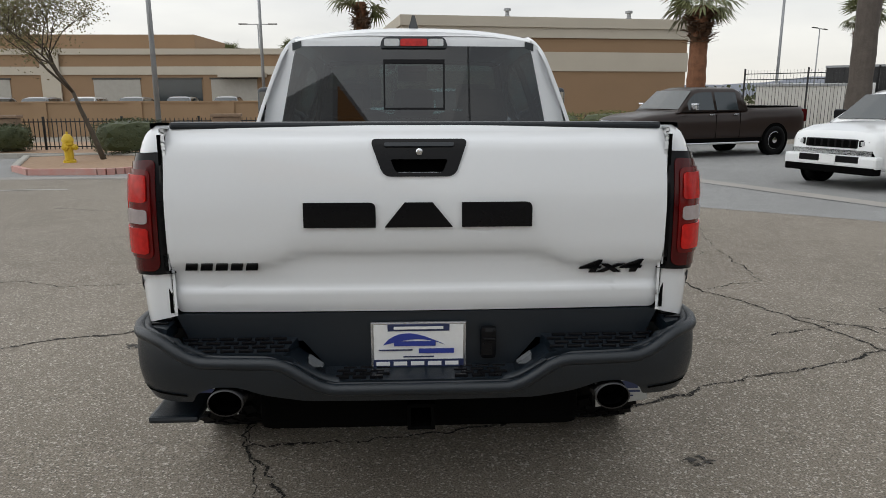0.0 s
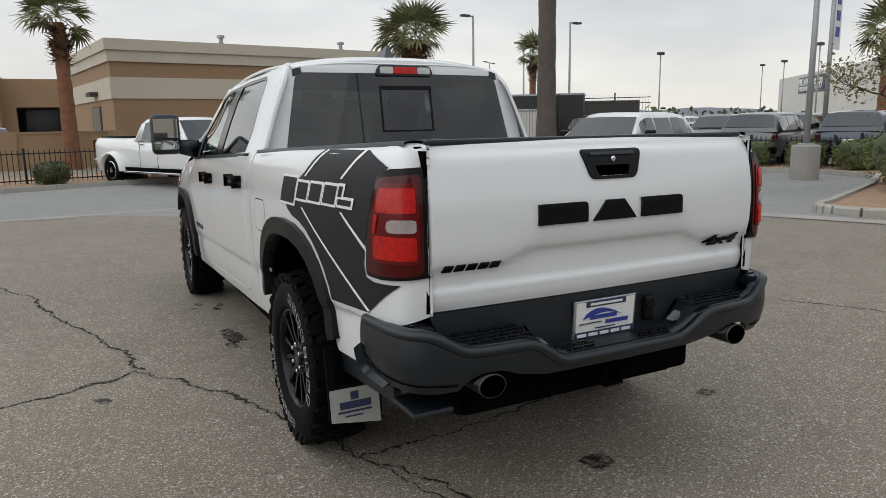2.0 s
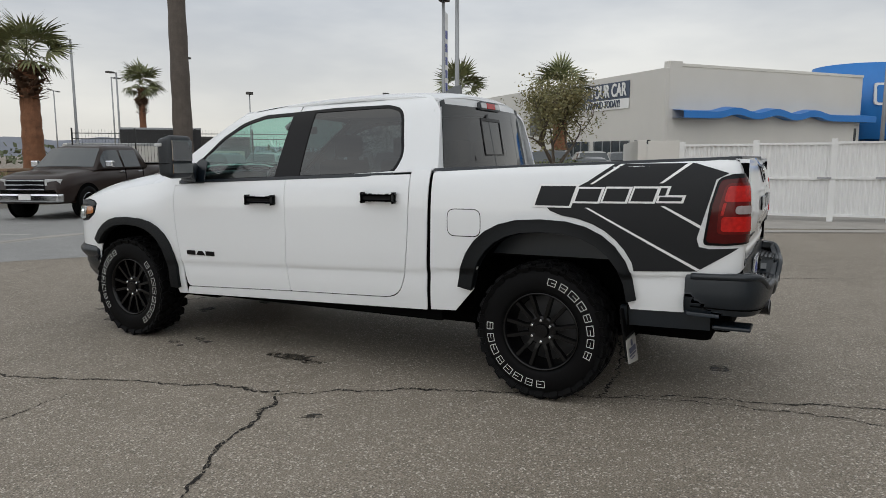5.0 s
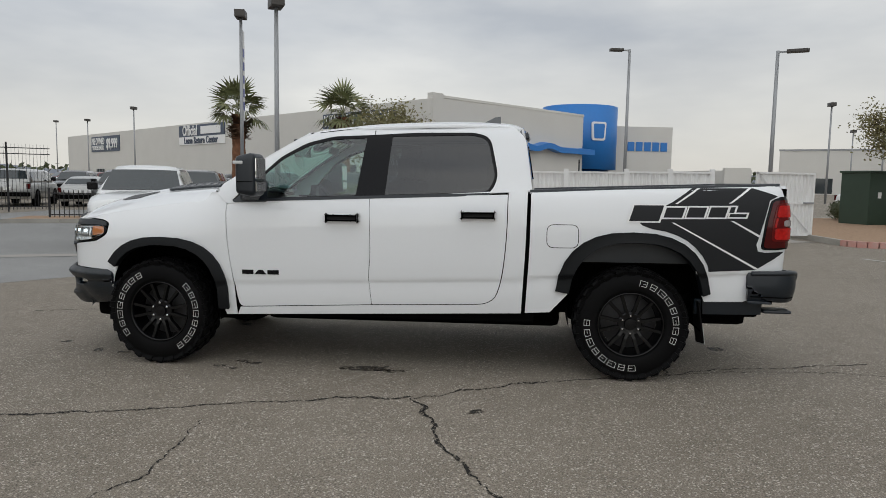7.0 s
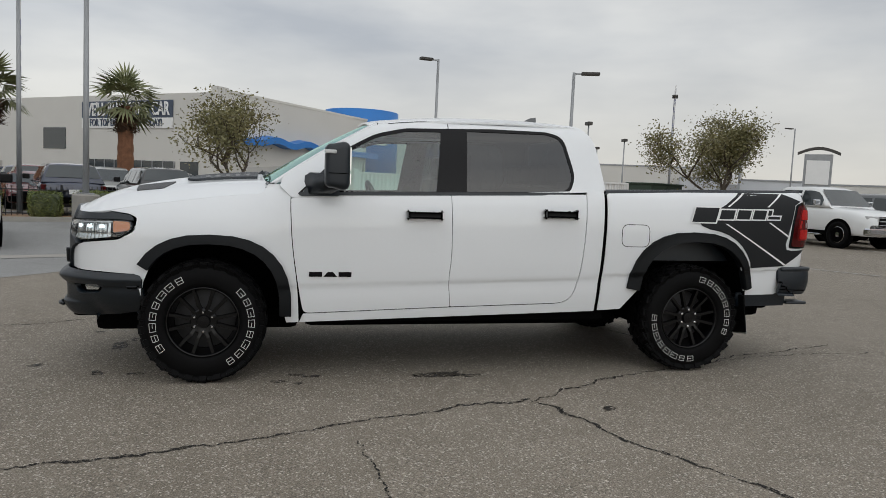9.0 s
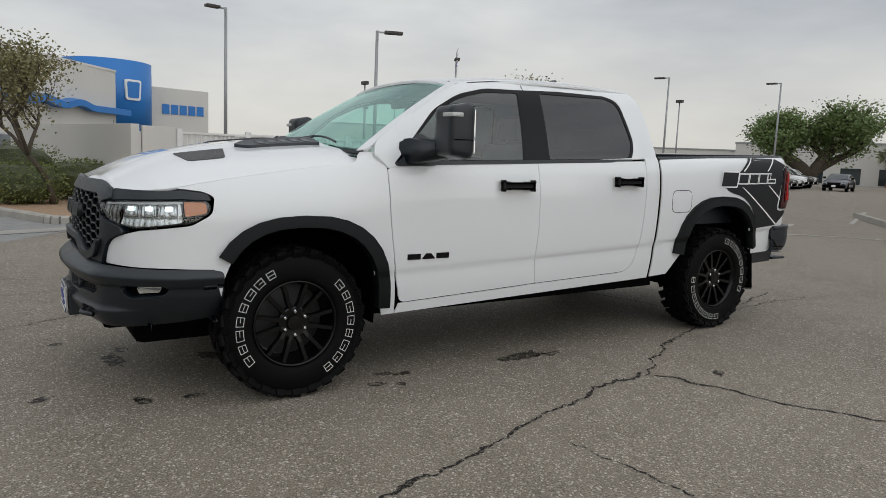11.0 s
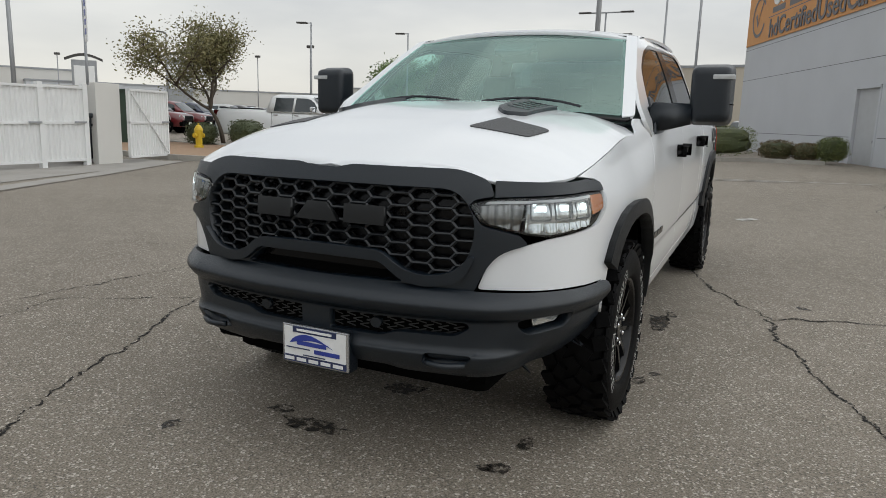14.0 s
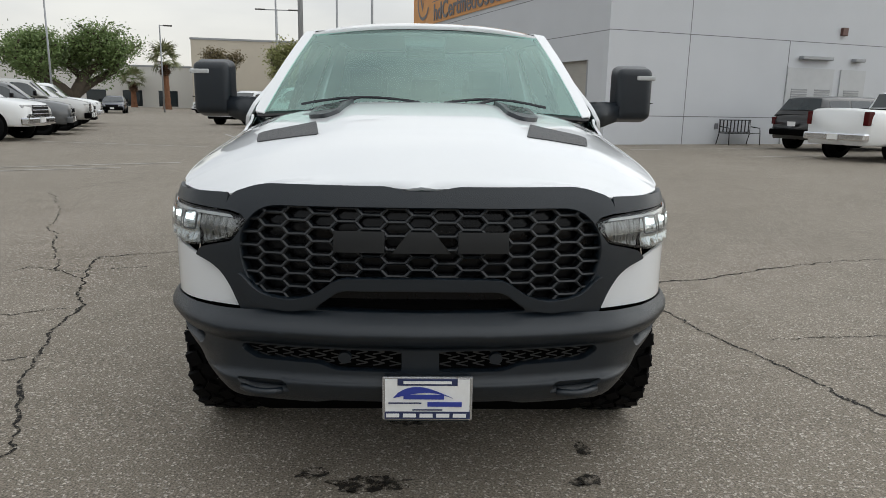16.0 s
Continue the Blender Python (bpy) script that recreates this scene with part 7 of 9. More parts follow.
BLACKI = mat("black_iron", (0.012, 0.012, 0.013), 0.5)
GALV = mat("galvanised_pole", (0.33, 0.34, 0.35), 0.5, 0.4, vary=0.15, scale=2.0)
GATEW = mat("white_gate_paint", (0.74, 0.74, 0.73), 0.55, vary=0.12, scale=1.5)
BRONZE = mat("dark_bronze", (0.05, 0.045, 0.04), 0.5)
HYDY = mat("yellow_hydrant_paint", (0.62, 0.42, 0.02), 0.45, vary=0.15, scale=6.0)
DOORW = mat("off_white_door", (0.50, 0.51, 0.52), 0.6)


def frame_of(a, c):
    """Pose of a wall that runs from a to c: x along it, y out of it towards the lot, z up."""
    d = Vector((c[0] - a[0], c[1] - a[1], 0))
    ang = math.degrees(math.atan2(d.y, d.x))
    return pose(a[0], a[1], 0, 0, 0, ang), d.length


def wpart(host, name, material, x0, x1, z0, z1, d0, d1, bevel=0.0, label=""):
    """A block on a wall, d metres in front of it (towards -y of the wall's pose)."""
    b = bmesh.new()
    box(b, x0, x1, -d1, -d0, z0, z1, bevel)
    return part(name, b, material, host, label)


def words(host, text, material, x, z, size, d=0.05, bold=0.0, squeeze=1.0, label=""):
    b = text_bm(text, size, 0.03, lambda a, c, h: (x + a, -d - h, z + c), bold, squeeze=squeeze)
    return part("lettering", b, material, host, label)


# brown shop with cream bands
mA, lA = frame_of((-0.25, 32.8), (15.0, 35.1))
shop = thing("brown_shop_building", "single-storey brown stucco shop with cream bands and cornice", "building", mA)
for z0, z1, mt, d, nm in ((-0.4, 2.83, BROWN, 0.0, "wall"), (2.83, 3.8, CREAM, 0.06, "cream_band"), (3.8, 4.5, BROWN, 0.0, "wall"), (4.5, 5.0, CREAM, 0.10, "cornice"), (5.0, 5.5, CREAM, 0.2, "cornice")):
    b = bmesh.new()
    box(b, -d, lA + d, -d, 10.8 + d, z0, z1)
    part(nm, b, mt, shop)
w1 = wpart(shop, "side_window", BRONZE, -0.05, 0.0, 1.0, 2.55, -5.2, -3.0)
b = bmesh.new()
box(b, -0.06, -0.01, 3.1, 5.0, 1.05, 2.5)
part("pane", b, WIN, w1)
b = bmesh.new()
box(b, -0.45, 0.0, 3.0, 4.1, 3.05, 3.25, 0.03)
part("wall_lamp", b, BRONZE, shop)
for x in (5.9, 12.9):
    b = bmesh.new()
    lathe(b, [(0.16, 5.5), (0.16, 5.75), (0.11, 5.8), (0.11, 6.0), (0.2, 6.02), (0.2, 6.14), (0.02, 6.18)], 12, Matrix.Translation((x, 2.0, 0)))
    part("roof_vent", b, GALV, shop)

# workshop with bays behind the block wall
mB, lB = frame_of((-52.0, 60.5), (-7.0, 60.5))
ws_ = thing("workshop_building", "low brown workshop with cream pilasters and open bays", "building", mB)
for z0, z1, mt, d, x0, x1, nm in ((-0.4, 3.5, BROWN, 0, 0, lB, "wall"), (3.5, 4.2, CREAM, 0.1, 0, lB, "cream_band"), (4.2, 5.2, BROWN, 0, 0, lB, "wall"), (5.2, 5.7, CREAM, 0.15, 0, lB, "cornice"), (5.7, 7.0, BROWN, -1.5, 4, 33.0, "upper_wall")):
    wpart(ws_, nm, mt, x0, x1, z0, z1, -12, d)
for x in (0.6, 20.2, 42.8):
    wpart(ws_, "pilaster", CREAM, x, x + 1.6, -0.4, 5.7, 0.15, 0.3)
for x, mt in ((2.5, WIN), (9.6, WIN), (13.4, ROLL), (24.5, ROLL), (29.8, WIN), (34.6, ROLL)):
    bay = wpart(ws_, "bay_door", mt, x, x + 4.0, -0.3, 3.1, 0.02, 0.06)
    wpart(bay, "lintel", BRONZE, x - 0.1, x + 4.1, 3.1, 3.25, 0.02, 0.1)
wpart(ws_, "awning", CREAM, 35.5, 39.5, 3.25, 3.6, 0.1, 1.2)
mB2, lB2 = frame_of((-7.0, 62.0), (6.0, 62.0))
wing = thing("brown_canopy_building", "brown drive-through canopy joined to the workshop", "building", mB2)
wpart(wing, "fascia", BROWN, 0, lB2, 3.2, 5.4, -6, 0)
for x in (0.0, 6.5, 12.0):
    wpart(wing, "column", BROWN, x, x + 1.0, -0.4, 3.2, -1, 0)
wpart(wing, "back_wall", WIN, 0, lB2, -0.4, 3.2, -6.2, -6)

# block wall and low iron fence
mw_, lw_ = frame_of((-34.0, 27.0), (0.2, 30.5))
bwall = thing("block_wall", "tan stuccoed block wall behind the fence", "wall", mw_, kind="structure")
wpart(bwall, "wall_face", TANW, 0, lw_, -0.3, 1.32, -0.2, 0)
wpart(bwall, "wall_cap", TANW, 0, lw_, 1.32, 1.40, -0.24, 0.04)
for k in range(9):
    wpart(bwall, "wall_pier", TANW, 1.5 + 4.0 * k, 2.1 + 4.0 * k, -0.3, 1.36, 0.0, 0.08)

PICKET = {}


def iron_fence(name, label, a, c, h, gap, post, finial=False):
    m, L = frame_of(a, c)
    m = Matrix.Translation((0, 0, gz((a[1] + c[1]) / 2))) @ m
    host = thing(name, label, "fence", m)
    key = (h, finial)
    if key not in PICKET:
        b = bmesh.new()
        box(b, -0.011, 0.011, -0.011, 0.011, 0.08, h)
        if finial:
            for v in b.verts:
                if v.co.z > h - 0.01:
                    v.co.x *= 0.3
                    v.co.y *= 0.3
        me = bpy.data.meshes.new("picket")
        b.to_mesh(me)
        b.free()
        b = bmesh.new()
        box(b, -0.03, 0.03, -0.03, 0.03, -0.1, h + 0.06)
        mp = bpy.data.meshes.new("post")
        b.to_mesh(mp)
        b.free()
        PICKET[key] = (me, mp)
    me, mp = PICKET[key]
    k = int(L / gap)
    for i in range(k + 1):
        o = link("picket", me, BLACKI, host)
        o.location = (i * gap, 0, 0)
    for i in range(int(L / post) + 1):
        o = link("post", mp, BLACKI, host)
        o.location = (min(i * post, L), 0, 0)
    for z in ((0.15, h - 0.12) if h < 1.5 else (0.18, h - 0.42, h - 0.18)):
        wpart(host, "rail", BLACKI, 0, L, z, z + 0.035, -0.016, 0.016)
    return host


iron_fence("low_iron_fence", "low dark iron picket fence along the planting strip", (-14.0, 19.6), (-6.4, 19.9), 1.05, 0.14, 2.4)
iron_fence("low_iron_fence", "low dark iron picket fence along the planting strip", (-5.6, 20.0), (0.3, 21.6), 1.05, 0.14, 2.4)
iron_fence("low_iron_fence", "low dark iron picket fence behind the shrubs", (1.0, 22.6), (9.6, 24.0), 1.05, 0.16, 2.4)
iron_fence("tall_iron_fence", "tall black iron fence with pointed pickets", (14.4, 26.9), (20.9, 20.6), 2.75, 0.13, 2.5, True)
iron_fence("low_iron_fence", "low black iron fence before the dealership rows", (15.6, 16.8), (18.3, 9.8), 1.0, 0.15, 2.4)
iron_fence("low_iron_fence", "low black iron fence before the dealership rows", (18.4, 9.4), (18.6, 1.2), 1.0, 0.15, 2.4)
STONE = mat("split_face_block", (0.30, 0.21, 0.145), 0.95, bump=1.0, grain=18.0, vary=0.35, scale=5.0)
for x, y in ((-12.6, 19.3), (-5.9, 19.8), (0.6, 22.0), (10.2, 24.2)):
    p = thing("stone_pillar", "split-face block pillar of the fence", "pillar", pose(x, y, gz(y), 0, 0, 8), group="fence pillars")
    for k in range(5):
        boxpart("block", STONE, p, -0.42, 0.42, -0.22, 0.22, 0.05 + 0.205 * k, 0.05 + 0.205 * k + 0.198, 0.012)
    boxpart("cap", STONE, p, -0.47, 0.47, -0.27, 0.27, 1.08, 1.17, 0.015)

# yard beyond the tall fence
for x, y, sx_, sy_, h, mt, lb, ca in ((21.5, 33.5, 5.0, 2.4, 2.3, GATEW, "pale steel storage container behind the fence", "container"), (30.0, 37.0, 7.5, 3.0, 2.9, BRONZE, "dark steel storage shed behind the fence", "shed"), (27.0, 31.0, 2.2, 2.0, 1.9, CREAM, "beige equipment cabinet behind the fence", "cabinet")):
    t = thing(ca, lb, ca, pose(x, y, gz(y), 0, 0, -25))
    boxpart("body", mt, t, -sx_ / 2, sx_ / 2, -sy_ / 2, sy_ / 2, 0, h, 0.05)
    for k in range(int(sx_ / 0.4)):
        boxpart("rib", mt, t, -sx_ / 2 + 0.2 + 0.4 * k, -sx_ / 2 + 0.32 + 0.4 * k, -sy_ / 2 - 0.03, -sy_ / 2, 0.1, h - 0.1)

# dealership: long sales hall, front with blue awning, blue drum
mD, lD = frame_of((48.9, 8.6), (109.4, 81.8))
hall = thing("dealership_hall", "long pale grey dealership hall with large banners", "building", mD)
b = bmesh.new()
box(b, 0, lD, -20, 0, -0.3, 7.8)
part("wall", b, GREYW, hall)
b = bmesh.new()
box(b, 20, 34, -14, -4, 7.8, 8.4)
part("roof_unit_screen", b, GREYW, hall)


def hpart(host, name, material, x0, x1, z0, z1, d0, d1):
    b = bmesh.new()
    box(b, x0, x1, d0, d1, z0, z1)
    return part(name, b, material, host)


def hwords(host, text, material, x, z, size, bold=0.0, squeeze=1.0):
    # the hall is read from its +y side, so writing runs from far to near
    b = text_bm(text, size, 0.05, lambda a, c, h: (x - a * squeeze, 0.12 + h, z + c), bold)
    return part("lettering", b, material, host)


s1 = hpart(hall, "banner", SIGNB, 4.2, 14.8, 5.95, 7.3, 0.02, 0.1)
hpart(s1, "banner_foot", SIGNW, 4.2, 14.8, 5.15, 5.95, 0.02, 0.1)
hwords(s1, "WE'LL BUY YOUR CAR", SIGNW, 9.5, 6.6, 1.45, 0.03, 0.68)
hwords(s1, "FOR TOP DOLLAR PAID TODAY!", SIGNB, 9.5, 5.55, 0.8, 0.01, 0.72)
s2 = hpart(hall, "banner", SIGNB, 34.8, 47.4, 6.2, 7.6, 0.02, 0.1)
hpart(s2, "banner_foot", SIGNW, 34.8, 47.4, 5.2, 6.2, 0.02, 0.1)
hwords(s2, "Official", SIGNW, 44.1, 6.9, 1.75, 0.03, 0.85)
hpart(s2, "word_bar", SIGNW, 35.8, 41.0, 6.45, 7.35, 0.1, 0.16)
hwords(s2, "Lease Return Center", SIGNB, 41.1, 5.7, 1.15, 0.02, 0.95)
s3 = hpart(hall, "banner", SIGNB, 69.0, 82.0, 4.9, 7.3, 0.02, 0.1)
hwords(s3, "PRE OWNED", SIGNW, 78.6, 6.5, 1.45, 0.03, 0.72)
hwords(s3, "VEHICLES UNDER", SIGNW, 78.6, 5.5, 0.95, 0.02, 0.72)
hwords(s3, "$9,999", SIGNW, 72.2, 6.05, 2.1, 0.04, 0.85)
for x0, x1, z0, z1, mt in ((17.0, 20.0, 3.4, 5.2, WIN), (48.5, 54.0, -0.2, 1.9, ROLL), (26.0, 28.2, -0.2, 2.2, ROLL), (76.0, 80.0, -0.2, 2.2, WIN), (1.5, 3.4, -0.2, 2.6, WIN), (4.0, 9.0, -0.2, 2.6, WIN), (9.6, 14.6, -0.2, 2.6, WIN)):
    wn_ = hpart(hall, "window" if mt is WIN else "roll_door", mt, x0, x1, z0, z1, 0.0, 0.04)
    if mt is WIN and x1 - x0 > 3:
        for k in range(int((x1 - x0) / 1.2) + 1):
            hpart(wn_, "mullion", GALV, x0 + 1.2 * k - 0.04, x0 + 1.2 * k + 0.04, z0, z1, 0.04, 0.09)
mF, lF = frame_of((49.6, 8.4), (66.2, -4.6))
front_ = thing("dealership_showroom", "pale dealership front with wavy blue awning and window band", "building", mF)
wpart(front_, "wall", GREYW, 0, lF, -0.3, 8.0, -0.6, 0.02)
wpart(front_, "parapet", GREYW, -0.4, 0.8, -0.3, 8.3, -0.3, 0.3)
wpart(front_, "roof_cap", GREYW, 0, lF, 8.0, 8.2, -0.6, 0.1)
wpart(front_, "window_band", WIN, 5.5, lF - 0.4, 0.0, 3.7, 0.0, 0.05)
for k in range(12):
    wpart(front_, "mullion", GALV, 5.5 + k * 1.2, 5.6 + k * 1.2, 0.0, 3.7, 0.05, 0.1)
wpart(front_, "transom", GALV, 5.5, lF - 0.4, 1.9, 2.0, 0.05, 0.1)
aw = bmesh.new()
n = 60
prev = None
for k in range(n + 1):
    x = lF * k / n
    wv = 0.34 * (0.5 - 0.5 * math.cos(2 * math.pi * (x - 3.2) / 4.2)) if 3.2 < x < 15.8 else 0.0
    q = [aw.verts.new((x, -d, z + wv)) for d, z in ((0.0, 4.20), (1.5, 4.15), (1.5, 4.65), (0.0, 4.85))]
    if prev:
        for i in range(4):
            aw.faces.new((prev[i], prev[(i + 1) % 4], q[(i + 1) % 4], q[i]))
    prev = q
part("awning", aw, BLUE, front_)
for k, (x0, x1, dz) in enumerate(((2.6, 3.5, 0.1), (3.65, 4.25, -0.15), (4.4, 4.62, 0.1), (4.77, 4.99, 0.1), (5.14, 5.7, -0.15), (5.85, 6.45, -0.2), (6.6, 7.0, -0.4), (7.15, 7.85, 0.1), (8.0, 8.25, 0.05))):
    wpart(front_, "name_bar", BLUE, x0, x1, 5.85, 6.6 + dz, 0.05, 0.2)
drum = thing("blue_drum", "round bright blue tower of the dealership with a pale badge", "building", pose(71.5, -4.6, -0.2))
b = bmesh.new()
lathe(b, [(4.0, 3.0), (4.0, 9.6), (3.8, 9.65)], 48)
part("drum_wall", b, BLUE, drum, smooth=True)
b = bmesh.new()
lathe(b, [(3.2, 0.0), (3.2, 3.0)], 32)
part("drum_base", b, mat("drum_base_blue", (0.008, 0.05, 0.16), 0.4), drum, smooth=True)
ang = radians(205)
mbadge = Matrix.Translation((4.05 * math.cos(ang), 4.05 * math.sin(ang), 6.9)) @ Matrix.Rotation(ang + math.pi / 2, 4, "Z")
b = bmesh.new()
prism(b, rounded([(-0.75, -0.95, 0.25), (0.75, -0.95, 0.25), (0.85, 0.95, 0.25), (-0.85, 0.95, 0.25)]), -0.12, 0.05, lambda a, c, h: mbadge @ Vector((a, h, c)))
bd = part("badge", b, SIGNW, drum, "plain pale badge plate")
b = bmesh.new()
prism(b, rounded([(-0.55, -0.75, 0.2), (0.55, -0.75, 0.2), (0.65, 0.75, 0.2), (-0.65, 0.75, 0.2)]), -0.17, -0.13, lambda a, c, h: mbadge @ Vector((a, h, c)))
part("badge_field", b, BLUE, bd)
annex = thing("dealership_annex", "pale annex beside the blue tower", "building", pose(79.0, -13.2, 0, 0, 0, 12))
boxpart("wall", GREYW, annex, -4, 8, -1.2, 6, -0.3, 7.7)
for k in range(5):
    boxpart("window", WIN, annex, -4.04, -4.0, -0.7 + 1.2 * k, 0.3 + 1.2 * k, 0.2, 2.2)
for k in range(5):
    boxpart("name_bar", BLUE, annex, -4.1, -4.0, -0.6 + 0.95 * k, 0.15 + 0.95 * k, 5.0, 6.0)

# far low buildings
for x, y, rz, w, d, h, mt, lb in ((109.21, -57.05, 65, 34, 16, 6.8, GREYW, "far low grey dealership"), (96.58, -70.49, 60, 20, 14, 5.0, WALLG, "far low grey building"), (17.3, -96.92, 12, 30, 14, 9.0, CREAM, "far tan commercial building"), (2.32, -74.22, -8, 22, 12, 7.2, CREAM, "far tan building with flat roof"), (46.91, -106.27, 10, 40, 14, 6.0, GREYW, "far pale low warehouse"), (80.28, -98.78, 40, 40, 8, 5.0, GREYW, "far pale trailer row")):
    t = thing("distant_building", lb, "building", pose(x, y, 0, 0, 0, rz))
    boxpart("wall", mt, t, -w / 2, w / 2, -d / 2, d / 2, -0.3, h)
    boxpart("roof_edge", GALV, t, -w / 2 - 0.1, w / 2 + 0.1, -d / 2 - 0.1, d / 2 + 0.1, h, h + 0.25)
    for k in range(int(w / 5)):
        for s in (-1, 1):
            boxpart("window", WIN, t, -w / 2 + 1.5 + 5 * k, -w / 2 + 4.2 + 5 * k, s * d / 2 - 0.03, s * d / 2 + 0.03, 0.3, 2.6)
sg = thing("dealer_sign_board", "black dealer sign with pale bars", "sign", pose(112.0, -55.0, 0, 0, 0, 65 + 180))
boxpart("board", mat("black_sign", (0.015, 0.015, 0.016), 0.4), sg, -4.2, 4.2, -0.1, 0.1, 4.5, 6.8)
for k in range(3):
    boxpart("word_bar", SIGNW, sg, -1.7 + 1.9 * k, -0.3 + 1.9 * k, -0.18, 0.18, 5.3, 6.0)
for x, y in ((88, -62), (70, -62)):
    t = thing("pylon_sign", "grey pylon sign with an arched cap", "sign", pose(x, y, 0, 0, 0, 50))
    boxpart("column", GALV, t, -1.6, 1.6, -0.4, 0.4, 0, 8.0, 0.1)
    boxpart("panel", SIGNW, t, -1.3, 1.3, -0.5, 0.5, 4.2, 7.2, 0.05)
    b = bmesh.new()
    prism(b, [(-2.4 + 0.4 * k, 8.2 + 0.7 * math.sin(math.pi * k / 12)) for k in range(13)] + [(2.4 - 0.4 * k, 7.9 + 0.7 * math.sin(math.pi * (12 - k) / 12)) for k in range(13)], -0.6, 0.6, lambda a, c, h: (a, h, c))
    part("arched_cap", b, BRONZE, t)

# service building with the orange banner
CA, CB = Vector((-6.15, -17.4, 0)), Vector((0.82, -37.2, 0))
mS, lS = frame_of((CB.x, CB.y), (CA.x, CA.y))
serv = thing("service_hall", "tall grey tilt-up service building with roll door and orange banner", "building", mS)
DZ0, DX0, DX1 = 3.05, lS - 3.75, lS - 1.22
# wall with real openings: roll door and small door
PX0, PX1 = lS - 6.95, lS - 5.0
for x0, x1, z0, z1 in ((0, PX0, -0.3, 9.0), (PX0, PX1, 3.0, 9.0), (PX1, DX0, -0.3, 9.0), (DX0, DX1, DZ0, 9.0), (DX1, lS - 0.3, -0.3, 9.0)):
    b = bmesh.new()
    box(b, x0, x1, 0.0, 0.3, z0, z1)
    part("wall_panel", b, WALLG, serv)
for z in (1.12, 3.96, 5.6):
    for x0, x1 in ((0, PX0 - 0.1), (PX1 + 0.1, DX0 - 0.1), (DX1 + 0.1, lS)) if z < 2.5 else ((0, lS),):
        wpart(serv, "panel_joint", GREYINK, x0, x1, z, z + 0.025, -0.004, 0.004)
rd = wpart(serv, "roll_door", ROLL, DX0, DX1, -0.2, DZ0, -0.25, -0.2, label="beige ribbed steel roll door")
for k in range(22):
    wpart(rd, "slat", ROLL, DX0, DX1, -0.1 + 0.135 * k, 0.02 + 0.135 * k, -0.2, -0.185)
wpart(rd, "door_track", GALV, DX0, DX0 + 0.08, -0.2, DZ0, -0.2, 0.01)
wpart(rd, "door_track", GALV, DX1 - 0.08, DX1, -0.2, DZ0, -0.2, 0.01)
pd = wpart(serv, "side_door", DOORW, PX0 + 0.12, PX1 - 0.12, -0.1, 2.9, -0.16, -0.1, label="off-white steel side door")
for x0, x1, z0, z1 in ((PX0, PX0 + 0.12, -0.1, 3.0), (PX1 - 0.12, PX1, -0.1, 3.0), (PX0, PX1, 2.9, 3.0)):
    wpart(pd, "door_frame", WALLG, x0, x1, z0, z1, -0.2, 0.02)
wpart(pd, "door_lever", STEEL, PX1 - 0.32, PX1 - 0.2, 0.95, 1.05, -0.1, -0.04)
ban = wpart(serv, "banner", ORANGE, 0.1, lS - 0.66, 5.82, 8.75, 0.01, 0.05, label="orange printed banner with grey and white lettering")
words(ban, "Certified", SIGNW, 6.6, 8.0, 1.7, 0.06, 0.02, 0.9)
words(ban, "hdCertifiedUsedCars.com", GREYINK, 10.6, 6.35, 1.25, 0.06, 0.015, 1.05)
for k in range(4):
    wpart(ban, "word_bar", GREYINK, 3.9 + 2.3 * k, 5.6 + 2.3 * k, 7.12, 7.40, 0.05, 0.06)
wpart(ban, "rule", GREYINK, 3.4, lS - 1.2, 6.96, 7.0, 0.05, 0.06)
ck = bmesh.new()
prev = None
for k in range(40):
    a = radians(35 + 300 * k / 39)
    q = [ck.verts.new((1.9 + r * 1.05 * math.cos(a), -0.065, 7.2 + r * 1.05 * math.sin(a))) for r in (0.84, 1.0)]
    if prev:
        ck.faces.new((prev[0], prev[1], q[1], q[0]))
    prev = q
part("ring_mark", ck, GREYINK, ban)
ck = bmesh.new()
ck.faces.new([ck.verts.new((x, -0.068, z)) for x, z in ((1.35, 7.3), (1.55, 7.4), (1.8, 6.9), (2.65, 8.2), (2.5, 8.3), (1.75, 6.65))])
part("tick_mark", ck, GREYINK, ban)
mT, lT = frame_of((CA.x, CA.y), (CA.x - 0.943 * 24, CA.y - 0.332 * 24))
serv2 = thing("service_hall_end", "tall grey tilt-up end wall with panel joints and vent doors", "building", mT)
b = bmesh.new()
box(b, 0.0, lT, 0.0, 0.3, -0.3, 9.0)
box(b, 0.3, lT, 0.3, 14.0, 8.6, 8.9)
part("wall", b, WALLG, serv2)


def tpart(host, name, material, x0, x1, z0, z1, d0, d1, bevel=0.0, label=""):
    b = bmesh.new()
    box(b, x0, x1, -d1, -d0, z0, z1, bevel)
    return part(name, b, material, host, label)


for z in (1.12, 3.98):
    tpart(serv2, "panel_joint", GREYINK, 0, lT, z, z + 0.025, -0.004, 0.004)
for x in (3.35, 8.0, 14.0, 20.0):
    tpart(serv2, "panel_joint", GREYINK, x, x + 0.025, -0.2, 9.0 if x < 5 else 3.98, -0.004, 0.005)
